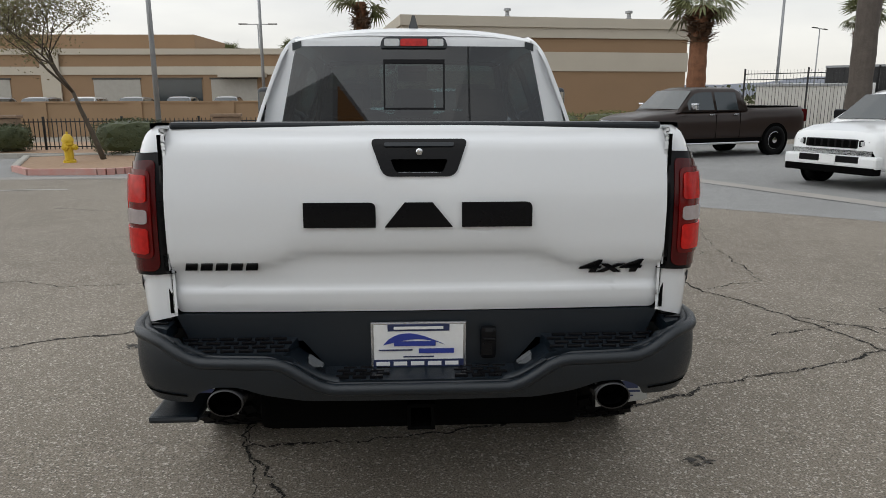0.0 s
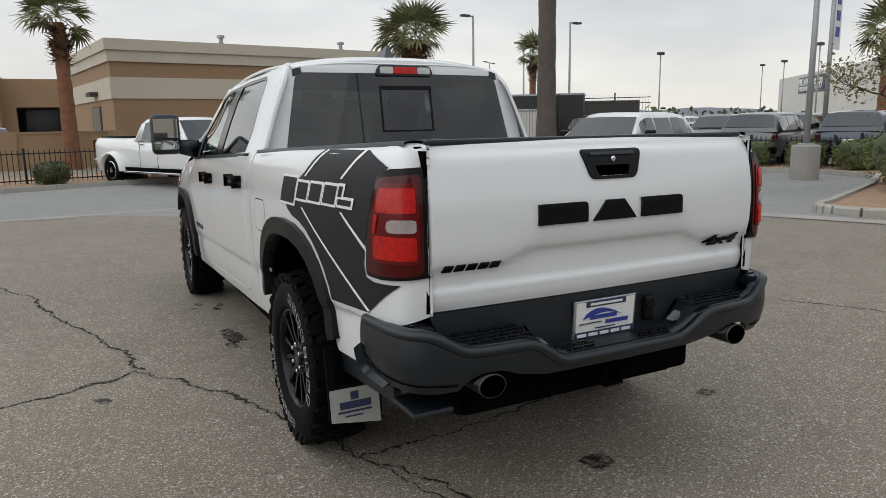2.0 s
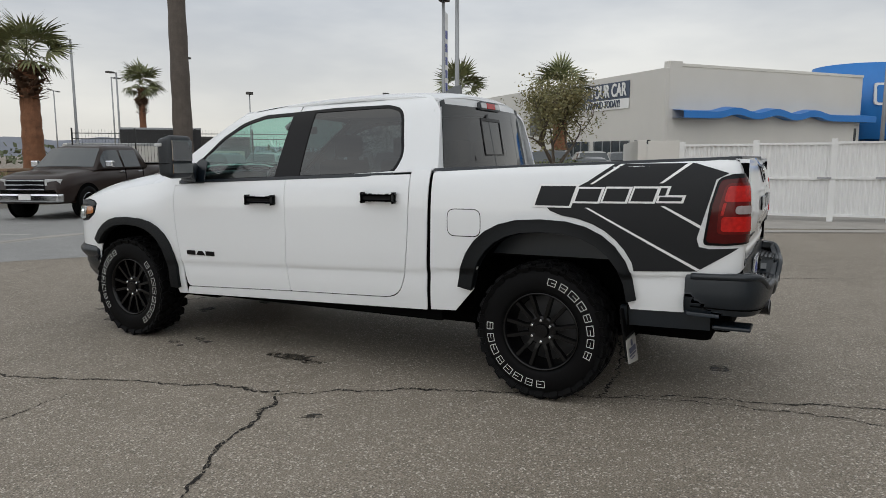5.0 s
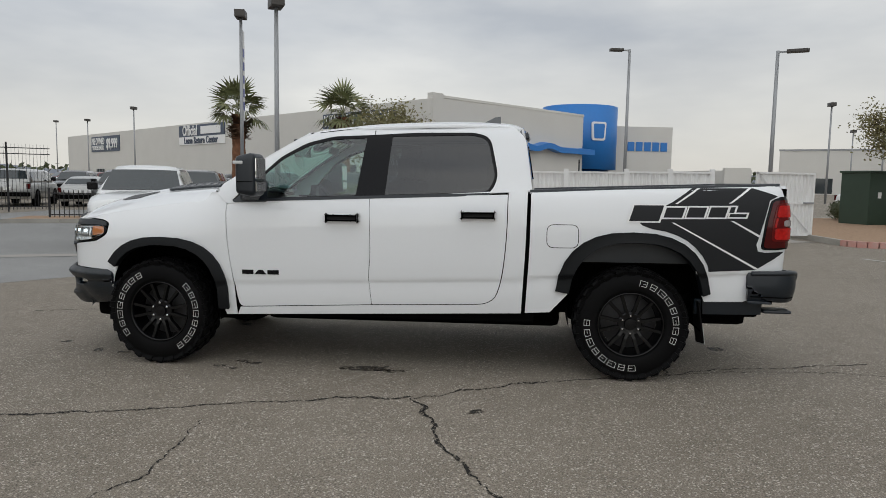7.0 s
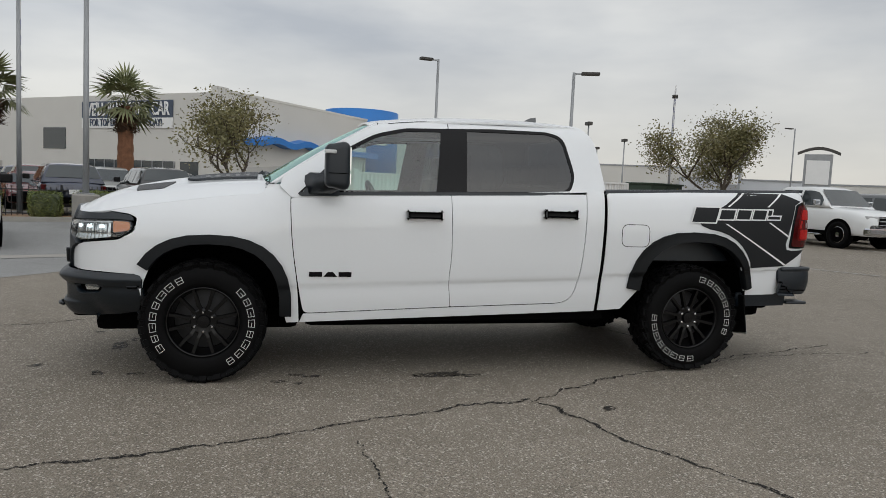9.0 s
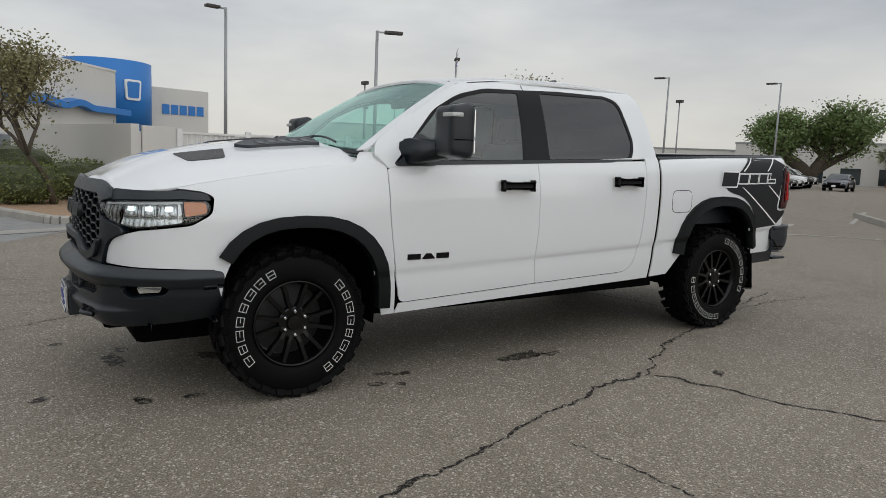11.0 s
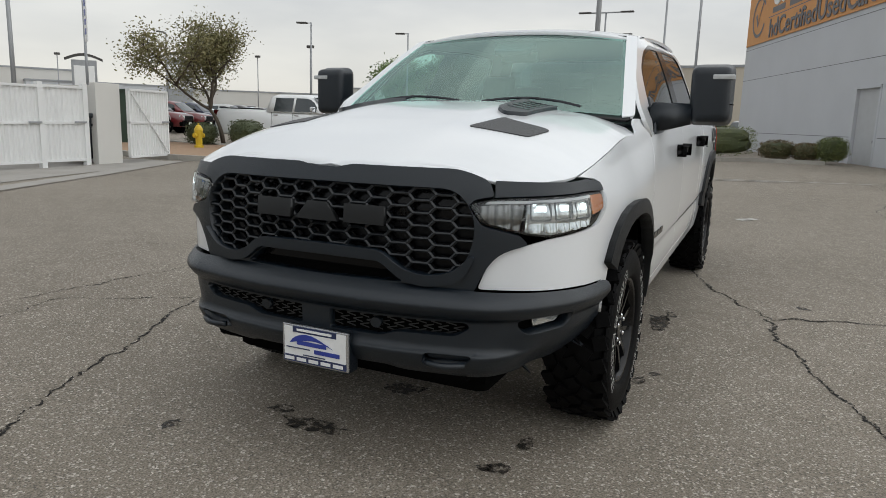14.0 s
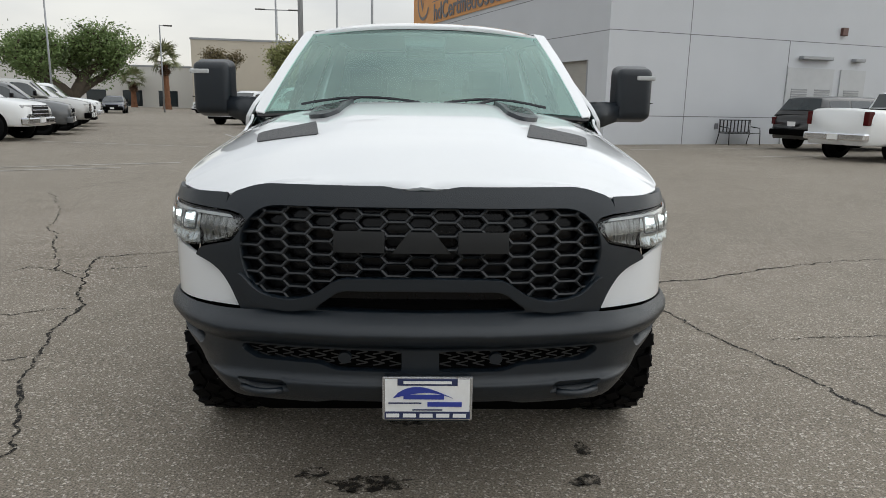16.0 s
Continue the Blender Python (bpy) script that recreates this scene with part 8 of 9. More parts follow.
for x0, x1 in ((8.0, 10.37), (10.74, 12.08)):
    dv = tpart(serv2, "vent_door", DOORW, x0, x1, 0.0, 3.02, 0.01, 0.06, label="off-white steel door with louvred vents")
    tpart(dv, "hood_lamp", GALV, x0 + 0.5, x1 - 0.3, 3.33, 3.46, 0.02, 0.25, 0.03)
    k = 2 if x1 - x0 > 2 else 1
    for i in range(k):
        xa = x0 + 0.25 + i * (x1 - x0) / k
        for j in range(8):
            tpart(dv, "louvre", GALV, xa, xa + 0.8, 1.55 + 0.09 * j, 1.61 + 0.09 * j, 0.06, 0.08)
tpart(serv2, "alarm_box", mat("alarm_brown", (0.12, 0.06, 0.05), 0.5), 10.5, 10.78, 4.3, 4.6, 0.0, 0.12, 0.02)
tpart(serv2, "outlet", GREYINK, 4.8, 4.93, 0.7, 0.9, 0.0, 0.05)

# bench
bench = thing("garden_bench", "black iron garden bench with slatted back against the wall", "bench", pose(-11.55, -18.9, gz(-18.9), 0, 0, 19.4))
for k in range(9):
    boxpart("back_slat", BLACKI, bench, -0.68 + 0.17 * k, -0.64 + 0.17 * k, -0.21, -0.19, 0.45, 0.88)
for z in (0.44, 0.88):
    boxpart("back_rail", BLACKI, bench, -0.74, 0.74, -0.22, -0.18, z, z + 0.035, 0.008)
for k in range(6):
    boxpart("seat_slat", BLACKI, bench, -0.72, 0.72, -0.16 + 0.085 * k, -0.10 + 0.085 * k, 0.415, 0.435, 0.004)
for s in (-0.72, 0.72):
    b = bmesh.new()
    tube(b, [(s, 0.36, 0.0), (s, 0.33, 0.42), (s, 0.30, 0.62), (s, -0.15, 0.66)], 0.018, 6)
    tube(b, [(s, -0.30, 0.0), (s, -0.18, 0.42), (s, -0.2, 0.90)], 0.018, 6)
    part("side_frame", b, BLACKI, bench)

# storage containers in the yard behind the tall fence
def container(x, y, turn, length, high, material, label):
    t = thing("storage_container", label, "container", pose(x, y, gz(y), 0, 0, turn))
    boxpart("shell", material, t, -length / 2, length / 2, -1.2, 1.2, 0.1, high, 0.02)
    for k in range(int(length / 0.5)):
        boxpart("rib", material, t, -length / 2 + 0.15 + 0.5 * k, -length / 2 + 0.38 + 0.5 * k, -1.235, 1.235, 0.25, high - 0.15, 0.01)
    boxpart("top_rail", GALV, t, -length / 2 - 0.03, length / 2 + 0.03, -1.25, 1.25, high - 0.08, high + 0.03)
    boxpart("bottom_rail", GALV, t, -length / 2 - 0.03, length / 2 + 0.03, -1.25, 1.25, 0.0, 0.14)


container(19.6, 30.6, -41, 4.6, 2.2, GREYW, "pale grey ribbed storage container behind the iron fence")
container(24.6, 33.4, -41, 4.4, 3.2, BLACKI, "dark ribbed storage container behind the iron fence")

# ---- enclosure with white ribbed gates ----

def ribbed_leaf(host, a, c, z0, z1, brace=False):
    m, L = frame_of(a, c)
    leaf_ = new("gate_leaf")
    leaf_.parent = host
    leaf_.matrix_local = Matrix.Translation((0, 0, gz(a[1]))) @ m
    b = bmesh.new()
    n = int(L / 0.105)
    prev = None
    for k in range(n * 4 + 1):
        x = L * k / (n * 4)
        d = 0.0 if k % 4 in (0, 1) else 0.03
        q = [b.verts.new((x, -d, z)) for z in (z0, z1)]
        if prev:
            b.faces.new((prev[0], prev[1], q[1], q[0]))
        prev = q
    part("ribbed_sheet", b, GATEW, leaf_)
    for x0, x1, za, zb in ((0, 0.05, z0, z1), (L - 0.05, L, z0, z1), (0, L, z0, z0 + 0.05), (0, L, z1 - 0.05, z1), (0, L, (z0 + z1) / 2, (z0 + z1) / 2 + 0.05)):
        b = bmesh.new()
        box(b, x0, x1, -0.055, 0.02, za, zb)
        part("gate_frame", b, GATEW, leaf_)
    b = bmesh.new()
    box(b, L - 0.3, L - 0.02, -0.09, -0.06, 0.95, 0.99)
    part("latch", b, GALV, leaf_)
    if brace:
        b = bmesh.new()
        tube(b, [(0.1, -0.06, z1 - 0.1), (L - 0.1, -0.06, z0 + 0.1)], 0.02, 6)
        part("brace", b, GATEW, leaf_)
    return leaf_


enc = thing("gate_row", "row of white ribbed steel gates on a waste enclosure", "gate")
G = [(12.5, 2.1), (12.5, 1.4), (12.5, -0.2), (12.5, -1.75), (12.5, -2.85), (12.5, -3.9)]
for i, (a, c) in enumerate(zip(G, G[1:])):
    if i == 0:
        continue
    ribbed_leaf(enc, a, c, 0.12, 1.74)
for i, (x, y) in enumerate(G[1:]):
    b = bmesh.new()
    box(b, x - 0.06, x + 0.06, y - 0.06, y + 0.06, gz(y) - 0.05, gz(y) + 1.80, 0.01)
    part("gate_post", b, GATEW, enc)
for a, c in (((12.5, 2.2), (12.5, 1.46)), ((12.5, -4.2), (12.5, -4.85))):
    m, L = frame_of(a, c)
    t = thing("enclosure_wall", "pale painted masonry wall of the waste enclosure", "wall", Matrix.Translation((0, 0, gz(a[1]))) @ m, kind="structure")
    b = bmesh.new()
    box(b, 0, L, 0.0, 0.2, -0.1, 1.84, 0.01)
    part("wall_face", b, GREYW, t)
m, L = frame_of((12.55, 2.25), (20.0, 4.4))
t = thing("enclosure_wall", "pale painted masonry side wall of the enclosure", "wall", m, kind="structure")
b = bmesh.new()
box(b, 0, L, 0, 0.2, -0.1, 1.84, 0.01)
part("wall_face", b, GREYW, t)
m, L = frame_of((12.6, -4.9), (20.2, -2.8))
t = thing("enclosure_wall", "pale painted masonry side wall of the enclosure", "wall", m, kind="structure")
b = bmesh.new()
box(b, 0, L, 0, 0.2, -0.1, 1.84, 0.01)
part("wall_face", b, GREYW, t)
m, L = frame_of((20.0, 4.4), (20.2, -2.8))
t = thing("enclosure_wall", "pale painted masonry back wall of the enclosure", "wall", m, kind="structure")
b = bmesh.new()
box(b, 0, L, 0, 0.2, -0.1, 1.84, 0.01)
part("wall_face", b, GREYW, t)
enc2 = thing("open_gate", "white ribbed gate leaf standing open with a diagonal brace", "gate")
ribbed_leaf(enc2, (12.4, -4.95), (12.8, -6.5), 0.12, 1.74, True)
binn = thing("waste_bin", "black wheeled waste bin inside the enclosure", "bin", pose(13.05, -4.15, gz(-4.1), 0, 0, 80))
b = bmesh.new()
box(b, -0.32, 0.32, -0.36, 0.36, 0.12, 1.05, 0.03)
for v in b.verts:
    if v.co.z < 0.5:
        v.co.x *= 0.82
        v.co.y *= 0.82
part("body", b, TRIM, binn)
boxpart("lid", TRIM, binn, -0.35, 0.35, -0.4, 0.42, 1.05, 1.16, 0.04)
boxpart("rim_band", TRIM, binn, -0.35, 0.35, -0.39, 0.39, 0.86, 0.92, 0.01)

# utility cabinet
ub_ = thing("utility_cabinet", "dark green steel utility cabinet on gravel", "utility box", pose(19.6, -11.2, gz(-11) + 0.08, 0, 0, 112))
UGREEN = mat("utility_green", (0.03, 0.055, 0.035), 0.5, vary=0.2)
boxpart("body", UGREEN, ub_, -0.95, 0.95, -0.6, 0.6, 0.0, 1.75, 0.02)
boxpart("lid", UGREEN, ub_, -1.0, 1.0, -0.65, 0.65, 1.75, 1.82, 0.02)
boxpart("door_seam", DARK, ub_, -0.01, 0.01, -0.605, 0.605, 0.1, 1.7)
for x in (-0.2, 0.45):
    for s in (-1, 1):
        boxpart("warning_label", SIGNW, ub_, x, x + 0.14, s * 0.6 - 0.01, s * 0.6 + 0.01, 0.9, 1.1)


def hydrant(x, y, lift):
    h = thing("fire_hydrant", "bright yellow fire hydrant on gravel", "fire hydrant", pose(x, y, gz(y) + lift), group="fire hydrants")
    b = bmesh.new()
    lathe(b, [(0.15, 0.0), (0.15, 0.05), (0.105, 0.06), (0.105, 0.42), (0.13, 0.44), (0.13, 0.50), (0.115, 0.52)], 20)
    part("barrel", b, HYDY, h, smooth=False)
    b = bmesh.new()
    lathe(b, [(0.14, 0.52), (0.14, 0.56), (0.12, 0.62), (0.075, 0.69), (0.03, 0.71), (0.03, 0.76), (0.005, 0.765)], 20)
    part("bonnet", b, HYDY, h, smooth=False)
    for a in (0, 90, 180):
        b = bmesh.new()
        lathe(b, [(0.06, 0.08), (0.06, 0.15), (0.075, 0.155), (0.075, 0.20), (0.03, 0.205), (0.03, 0.235)], 14, pose(0, 0, 0.38, 90, 0, a))
        part("outlet", b, HYDY, h)
    for k in range(8):
        b = bmesh.new()
        lathe(b, [(0.014, 0.05), (0.014, 0.075)], 6, Matrix.Translation((0.13 * math.cos(k * 0.785), 0.13 * math.sin(k * 0.785), 0)))
        part("bolt", b, HYDY, h)


hydrant(-8.55, 14.7, 0.09)
hydrant(15.3, -10.1, 0.09)


def lamp(x, y, h, head, turn, label, kind="cobra", base=False, lift=0.0):
    t = thing("street_lamp", label, "street lamp", pose(x, y, gz(y) + lift, 0, 0, turn), group="street lamps")
    b = bmesh.new()
    tube(b, [(0, 0, -0.1), (0, 0, h)], 0.085, 10, 0.06)
    part("pole", b, GALV, t, smooth=True)
    if base:
        b = bmesh.new()
        lathe(b, [(0.34, -0.1), (0.34, 0.75), (0.31, 0.78)], 20)
        part("concrete_base", b, CONCRETE, t)
        boxpart("base_plate", GALV, t, -0.18, 0.18, -0.18, 0.18, 0.78, 0.82)
    if kind == "twin":
        boxpart("arm", GALV, t, -1.5, 1.5, -0.05, 0.05, h - 0.05, h + 0.03)
        for s in (-1, 1):
            boxpart("lamp_head", BRONZE, t, s * 1.5 - 0.45, s * 1.5 + 0.45, -0.15, 0.15, h - 0.04, h + 0.06, 0.02)
    elif kind == "top":
        boxpart("lamp_head", BRONZE, t, -0.35, 0.35, -0.2, 0.2, h, h + 0.28, 0.03)
    else:
        boxpart("arm", GALV, t, 0, 0.45, -0.035, 0.035, h - 0.08, h - 0.02)
        boxpart("lamp_head", BRONZE if kind == "cobra" else GALV, t, 0.3, head + 0.3, -0.16, 0.16, h - 0.10, h + 0.02, 0.03)
    return t


lamp(19.6, 34.1, 7.8, 0.6, 190, "grey pole lamp behind the iron fence")
lamp(25.9, 33.0, 7.6, 0.6, 10, "grey pole lamp behind the iron fence")
lamp(29.7, 43.8, 7.6, 0.6, 190, "grey pole lamp in the yard")
lamp(-7.7, 18.8, 8.6, 0.7, 200, "pale grey lamp pole on a round concrete base", base=True)
lamp(-6.95, 31.2, 9.5, 0.7, 180, "pale grey lamp pole behind the block wall")
lamp(-15.4, 72.0, 9.0, 0.7, 0, "grey lamp pole by the workshop", "twin")
lamp(21.6, -8.3, 6.35, 0.75, 250, "grey lamp pole with a flat head")
lamp(26.7, -3.6, 7.4, 0.6, 100, "grey lamp pole with a flat head")
bp_ = lamp(20.6, 12.1, 7.7, 0.5, 14, "tall pale pole with a vertical white banner of blue bars", "top")
boxpart("banner", SIGNW, bp_, 0.12, 0.72, -0.02, 0.02, 3.8, 7.3, 0.0)
for k in range(5):
    boxpart("word_bar", PLATEB, bp_, 0.27, 0.57, -0.035, 0.035, 4.2 + 0.52 * k, 4.52 + 0.52 * k)
lamp(14.6, 8.45, 6.5, 0.5, 30, "tall grey pole with dark floodlight head on a concrete base", "top", base=True, lift=0.1)
for x, y, h, k, a in ((49.2, -21.4, 7.2, "top", 0), (61.5, -31.0, 7.1, "top", 0), (73.24, -33.39, 7.0, "top", 0), (31.01, -37.48, 8.0, "cobra", 20), (27.61, -46.33, 8.2, "cobra", 10), (43.28, -54.05, 8.0, "top", 0), (24.93, -61.23, 8.0, "cobra", 200), (10.67, -44.56, 9.0, "twin", 0), (13.94, -60.73, 9.5, "twin", 5), (5.86, -40.34, 9.4, "twin", 15), (60, 40, 8, "top", 0), (75, 55, 8, "top", 0), (52, 52, 8, "top", 0), (40, 58, 9, "cobra", 10), (30, 70, 9, "twin", 40), (46, 76, 9, "twin", 40), (36, 95, 9, "twin", 40), (-32, 46, 8, "twin", 10), (90, 70, 9, "top", 0), (3.13, -34.21, 9.5, "top", 0), (66.43, -73.12, 9, "top", 0), (85.23, -55.96, 8, "top", 0), (55.63, -46.61, 9, "cobra", 90), (13.58, -90.74, 9, "twin", 0)):
    lamp(x, y, h, 0.8, a, "grey lamp pole over the far car rows", k)
lamp(3.65, -14.1, 9.5, 0.8, 20, "tall grey lamp pole on a round concrete foot", "twin", base=True, lift=0.1)
# banner on its pole, a maker's name as bars
bp_ = lamp(32.0, -19.1, 7.3, 0.8, 150, "lamp pole with a vertical white banner of blue bars")
boxpart("banner", SIGNW, bp_, 0.12, 1.0, -0.02, 0.02, 4.6, 7.9, 0.0)
for k in range(5):
    boxpart("word_bar", PLATEB, bp_, 0.36, 0.78, -0.035, 0.035, 4.95 + 0.47 * k, 5.25 + 0.47 * k)
boxpart("banner_mark", PLATEN, bp_, 0.32, 0.82, -0.035, 0.035, 7.3, 7.7)
# hills on the horizon, with the haze put into their blue-grey colour
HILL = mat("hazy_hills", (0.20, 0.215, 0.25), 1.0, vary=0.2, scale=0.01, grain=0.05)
hb_ = bmesh.new()
prev = None
for k in range(241):
    a = 2 * math.pi * k / 240
    d = Vector((math.sin(a), math.cos(a), 0))
    h = 14 + 34 * max(0.0, noise.noise(d * 3.1 + Vector((4, 1, 2))) + 0.25) + 9 * noise.noise(d * 16.0) + 5 * noise.noise(d * 40.0)
    h *= 0.35 + 1.15 * hill(math.sin(a), -0.3, 0.3)
    q = [hb_.verts.new(d * 1900 + Vector((0, 0, -5))), hb_.verts.new(d * 1950 + Vector((0, 0, max(3, h) * 0.7))), hb_.verts.new(d * 2000 + Vector((0, 0, max(4, h))))]
    if prev:
        for i in range(2):
            hb_.faces.new((prev[i], prev[i + 1], q[i + 1], q[i]))
    prev = q
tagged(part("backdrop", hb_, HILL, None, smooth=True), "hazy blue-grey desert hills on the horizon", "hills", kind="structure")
# far scrub line
sc_ = bmesh.new()
r9 = random.Random(9)
for k in range(9000):
    a = r9.random() * 6.283
    R_ = 125 + 60 * r9.random()
    if noise.noise(Vector((math.cos(a), math.sin(a), 0)) * 5) < -0.05:
        continue
    leaf(sc_, Vector((math.sin(a) * R_, math.cos(a) * R_, 0.2 + 3.0 * r9.random() ** 1.6)), 1.3, r9)
tagged(part("far_scrub", sc_, LEAF_DK, None), "dark scrub and trees far across the flats", "scrub", kind="stuff")

# ---- other vehicles ----


def paint(name, c, coat=1.0, metal=0.0):
    return mat(name, c, 0.3, metal, vary=0.04, coat=coat, scale=1.0)


P_WHITE = paint("car_white", (0.74, 0.75, 0.75))
P_BROWN = mat("car_dark_brown", (0.020, 0.0115, 0.009), 0.28, vary=0.04, coat=0.12, spec=0.3, scale=1.0)
P_SILVER = paint("car_silver", (0.42, 0.42, 0.41), 0.8, 0.4)
P_GREY = paint("car_grey", (0.10, 0.105, 0.11), 0.8, 0.3)
P_BLACK = paint("car_black", (0.010, 0.010, 0.011))
P_NAVY = paint("car_navy", (0.015, 0.022, 0.05))
P_RED = paint("car_dark_red", (0.12, 0.01, 0.012))
P_PALE = paint("car_pale_grey", (0.32, 0.33, 0.34), 0.8, 0.3)

SHAPES = {
    # length, half width, wheelbase, front overhang, tyre radius; body top line and cabin line from nose (0) to tail (1)
    "pickup": dict(L=5.9, w=0.99, wb=3.7, fo=1.0, r=0.42, top=[(0, 0.95), (0.02, 1.08), (0.10, 1.18), (0.22, 1.24), (0.24, 1.26), (0.62, 1.28), (0.64, 1.34), (0.985, 1.36), (1, 1.30)], cab=[(0.225, 1.22), (0.33, 1.84), (0.37, 1.90), (0.58, 1.90), (0.615, 1.82), (0.63, 1.27)], glass=[(0.29, 0.435), (0.45, 0.575)], belt=1.28, low=0.42),
    "suv": dict(L=4.95, w=0.965, wb=3.0, fo=0.92, r=0.375, top=[(0, 0.85), (0.015, 1.0), (0.10, 1.10), (0.24, 1.16), (0.9, 1.18), (0.985, 1.12), (1, 1.0)], cab=[(0.225, 1.12), (0.37, 1.68), (0.43, 1.76), (0.80, 1.76), (0.92, 1.70), (0.985, 1.15)], glass=[(0.35, 0.50), (0.515, 0.69), (0.705, 0.88)], belt=1.17, low=0.36),
    "sedan": dict(L=4.75, w=0.91, wb=2.8, fo=0.9, r=0.335, top=[(0, 0.62), (0.02, 0.76), (0.10, 0.86), (0.28, 0.96), (0.84, 1.0), (0.97, 0.98), (1, 0.85)], cab=[(0.27, 0.93), (0.42, 1.36), (0.50, 1.45), (0.66, 1.44), (0.76, 1.34), (0.87, 0.98)], glass=[(0.40, 0.54), (0.555, 0.70)], belt=0.98, low=0.26),
}


def car(kind, colour, m, label, category, chrome=True, tail=(0.30, 0.01, 0.01), rim=None, long=0.0, dually=False, group="", far=False):
    """A parked vehicle; its nose points along +y of its pose, its origin lies on the ground under the front axle."""
    s = SHAPES[kind]
    L, w, wb, fo, R = s["L"] + long, s["w"], s["wb"] + long, s["fo"], s["r"]
    t = thing({"pickup": "pickup_truck", "suv": "suv", "sedan": "car"}[kind], label, category, m, group)
    Y = lambda f: fo - f * L
    top = lambda f: float(np.interp(f, [p[0] for p in s["top"]], [p[1] for p in s["top"]]))
    cab_ = lambda f: float(np.interp(f, [p[0] for p in s["cab"]], [p[1] for p in s["cab"]]))
    # lower body
    b = bmesh.new()
    F = sorted({0.0, 0.008, 0.02, 0.05, 0.10, 0.16, 0.22, 0.3, 0.4, 0.5, 0.6, 0.7, 0.8, 0.9, 0.95, 0.98, 0.992, 1.0} | {p[0] for p in s["top"]})
    prev = None
    for f in F:
        e = 1 - 0.20 * (1 - min(f, 0.08) / 0.08) ** 2 - 0.10 * (1 - min(1 - f, 0.05) / 0.05) ** 2
        W, zt, lo = w * e, top(f), s["low"] + (0.10 if f in (0.0, 1.0) else 0.0)
        half = [(0, zt + 0.03), (0.45 * W, zt + 0.025), (0.80 * W, zt), (0.93 * W, zt - 0.045), (0.985 * W, zt - 0.14), (W, zt - 0.3), (W, lo + 0.25), (0.975 * W, lo + 0.06), (0.93 * W, lo)]
        ring = [b.verts.new((x, Y(f), z)) for x, z in half] + [b.verts.new((-x, Y(f), z)) for x, z in half[:0:-1]]
        if prev:
            for i in range(len(ring)):
                b.faces.new((prev[i], prev[(i + 1) % len(ring)], ring[(i + 1) % len(ring)], ring[i]))
        else:
            b.faces.new(ring)
        prev = ring
    b.faces.new(prev)
    part("body", b, colour, t, smooth=True)
    # cabin
    b = bmesh.new()
    c0, c1 = s["cab"][0][0], s["cab"][-1][0]
    prev = None
    rows = {}
    for f in sorted({p[0] for p in s["cab"]} | set(np.linspace(c0, c1, 15).round(3).tolist())):
        zc, zb = cab_(f), top(f) - 0.02
        k = max(0.02, min(1.0, (zc - zb) / 0.55))
        W1, W0 = w * (0.955 - 0.235 * k), w * 0.955
        half = [(0, zc + 0.012), (W1 * 0.6, zc + 0.005), (W1 * 0.93, zc - 0.03 * k), (W1 + 0.02 * k, zc - 0.09 * k), (W0, zb)]
        ring = [b.verts.new((x, Y(f), z)) for x, z in half] + [b.verts.new((-x, Y(f), z)) for x, z in half[:0:-1]]
        if prev:
            for i in range(len(ring)):
                b.faces.new((prev[i], prev[(i + 1) % len(ring)], ring[(i + 1) % len(ring)], ring[i]))
        prev = ring
    part("cabin", b, colour, t, smooth=True)

    def gx(f, z):
        zc, zb = cab_(f), top(f) - 0.02
        k = max(0.02, min(1.0, (zc - zb) / 0.55))
        a = (z - zb) / max(zc - 0.09 * k - zb, 0.05)
        return w * 0.955 + a * (w * (0.955 - 0.235 * k) + 0.02 * k - w * 0.955) + 0.006
    for sx in (1, -1):
        for f0, f1 in s["glass"]:
            pts = []
            N = 6
            for i in range(N + 1):
                f = f0 + (f1 - f0) * i / N
                pts.append((f, min(cab_(f) - 0.13, cab_(0.5) - 0.13)))
            pts = [(f, z) for f, z in pts if z > s["belt"] + 0.02]
            if len(pts) < 2:
                continue
            b = bmesh.new()
            lo = [b.verts.new((sx * gx(f, s["belt"] + 0.015), Y(f), s["belt"] + 0.015)) for f, z in pts]
            hi = [b.verts.new((sx * gx(f, z), Y(f), z)) for f, z in pts]
            for i in range(len(pts) - 1):
                b.faces.new((lo[i], lo[i + 1], hi[i + 1], hi[i]))
            part("side_window", b, WIN, t)
    (fa, za), (fb_, zb_) = s["cab"][0], s["cab"][1]
    for (f0, z0), (f1, z1), sg, nm in (((fa, za), (fb_, zb_), 1, "windscreen"), (s["cab"][-1], s["cab"][-2], -1, "rear_window")):
        b = bmesh.new()
        q = []
        for k, wd in ((0.14 if sg > 0 else 0.25, 0.86), (0.94, 0.72)):
            f, z = f0 + (f1 - f0) * k, z0 + (z1 - z0) * k
            for x in (-1, -0.5, 0, 0.5, 1):
                q.append(b.verts.new((x * w * (wd - (0.0 if sg > 0 else 0.04)), Y(f) + sg * 0.02 - sg * 0.02 * x * x, z + 0.022 - 0.012 * x * x)))
        for i in range(4):
            b.faces.new((q[i], q[i + 1], q[i + 6], q[i + 5]))
        part(nm, b, WIN, t)
    # wheels
    for ya in (0.0, -wb):
        for sx in (1, -1):
            # flat near-black disc on the flank in place of the shaded wheel arch
            b = bmesh.new()
            lathe(b, [(R * 1.17, 0.0), (R * 1.17, 0.006), (0.01, 0.007)], 28, pose(sx * (w + 0.002), ya, R * 1.02, 0, 90 * sx, 0))
            part("arch_shade", b, DARK, t)
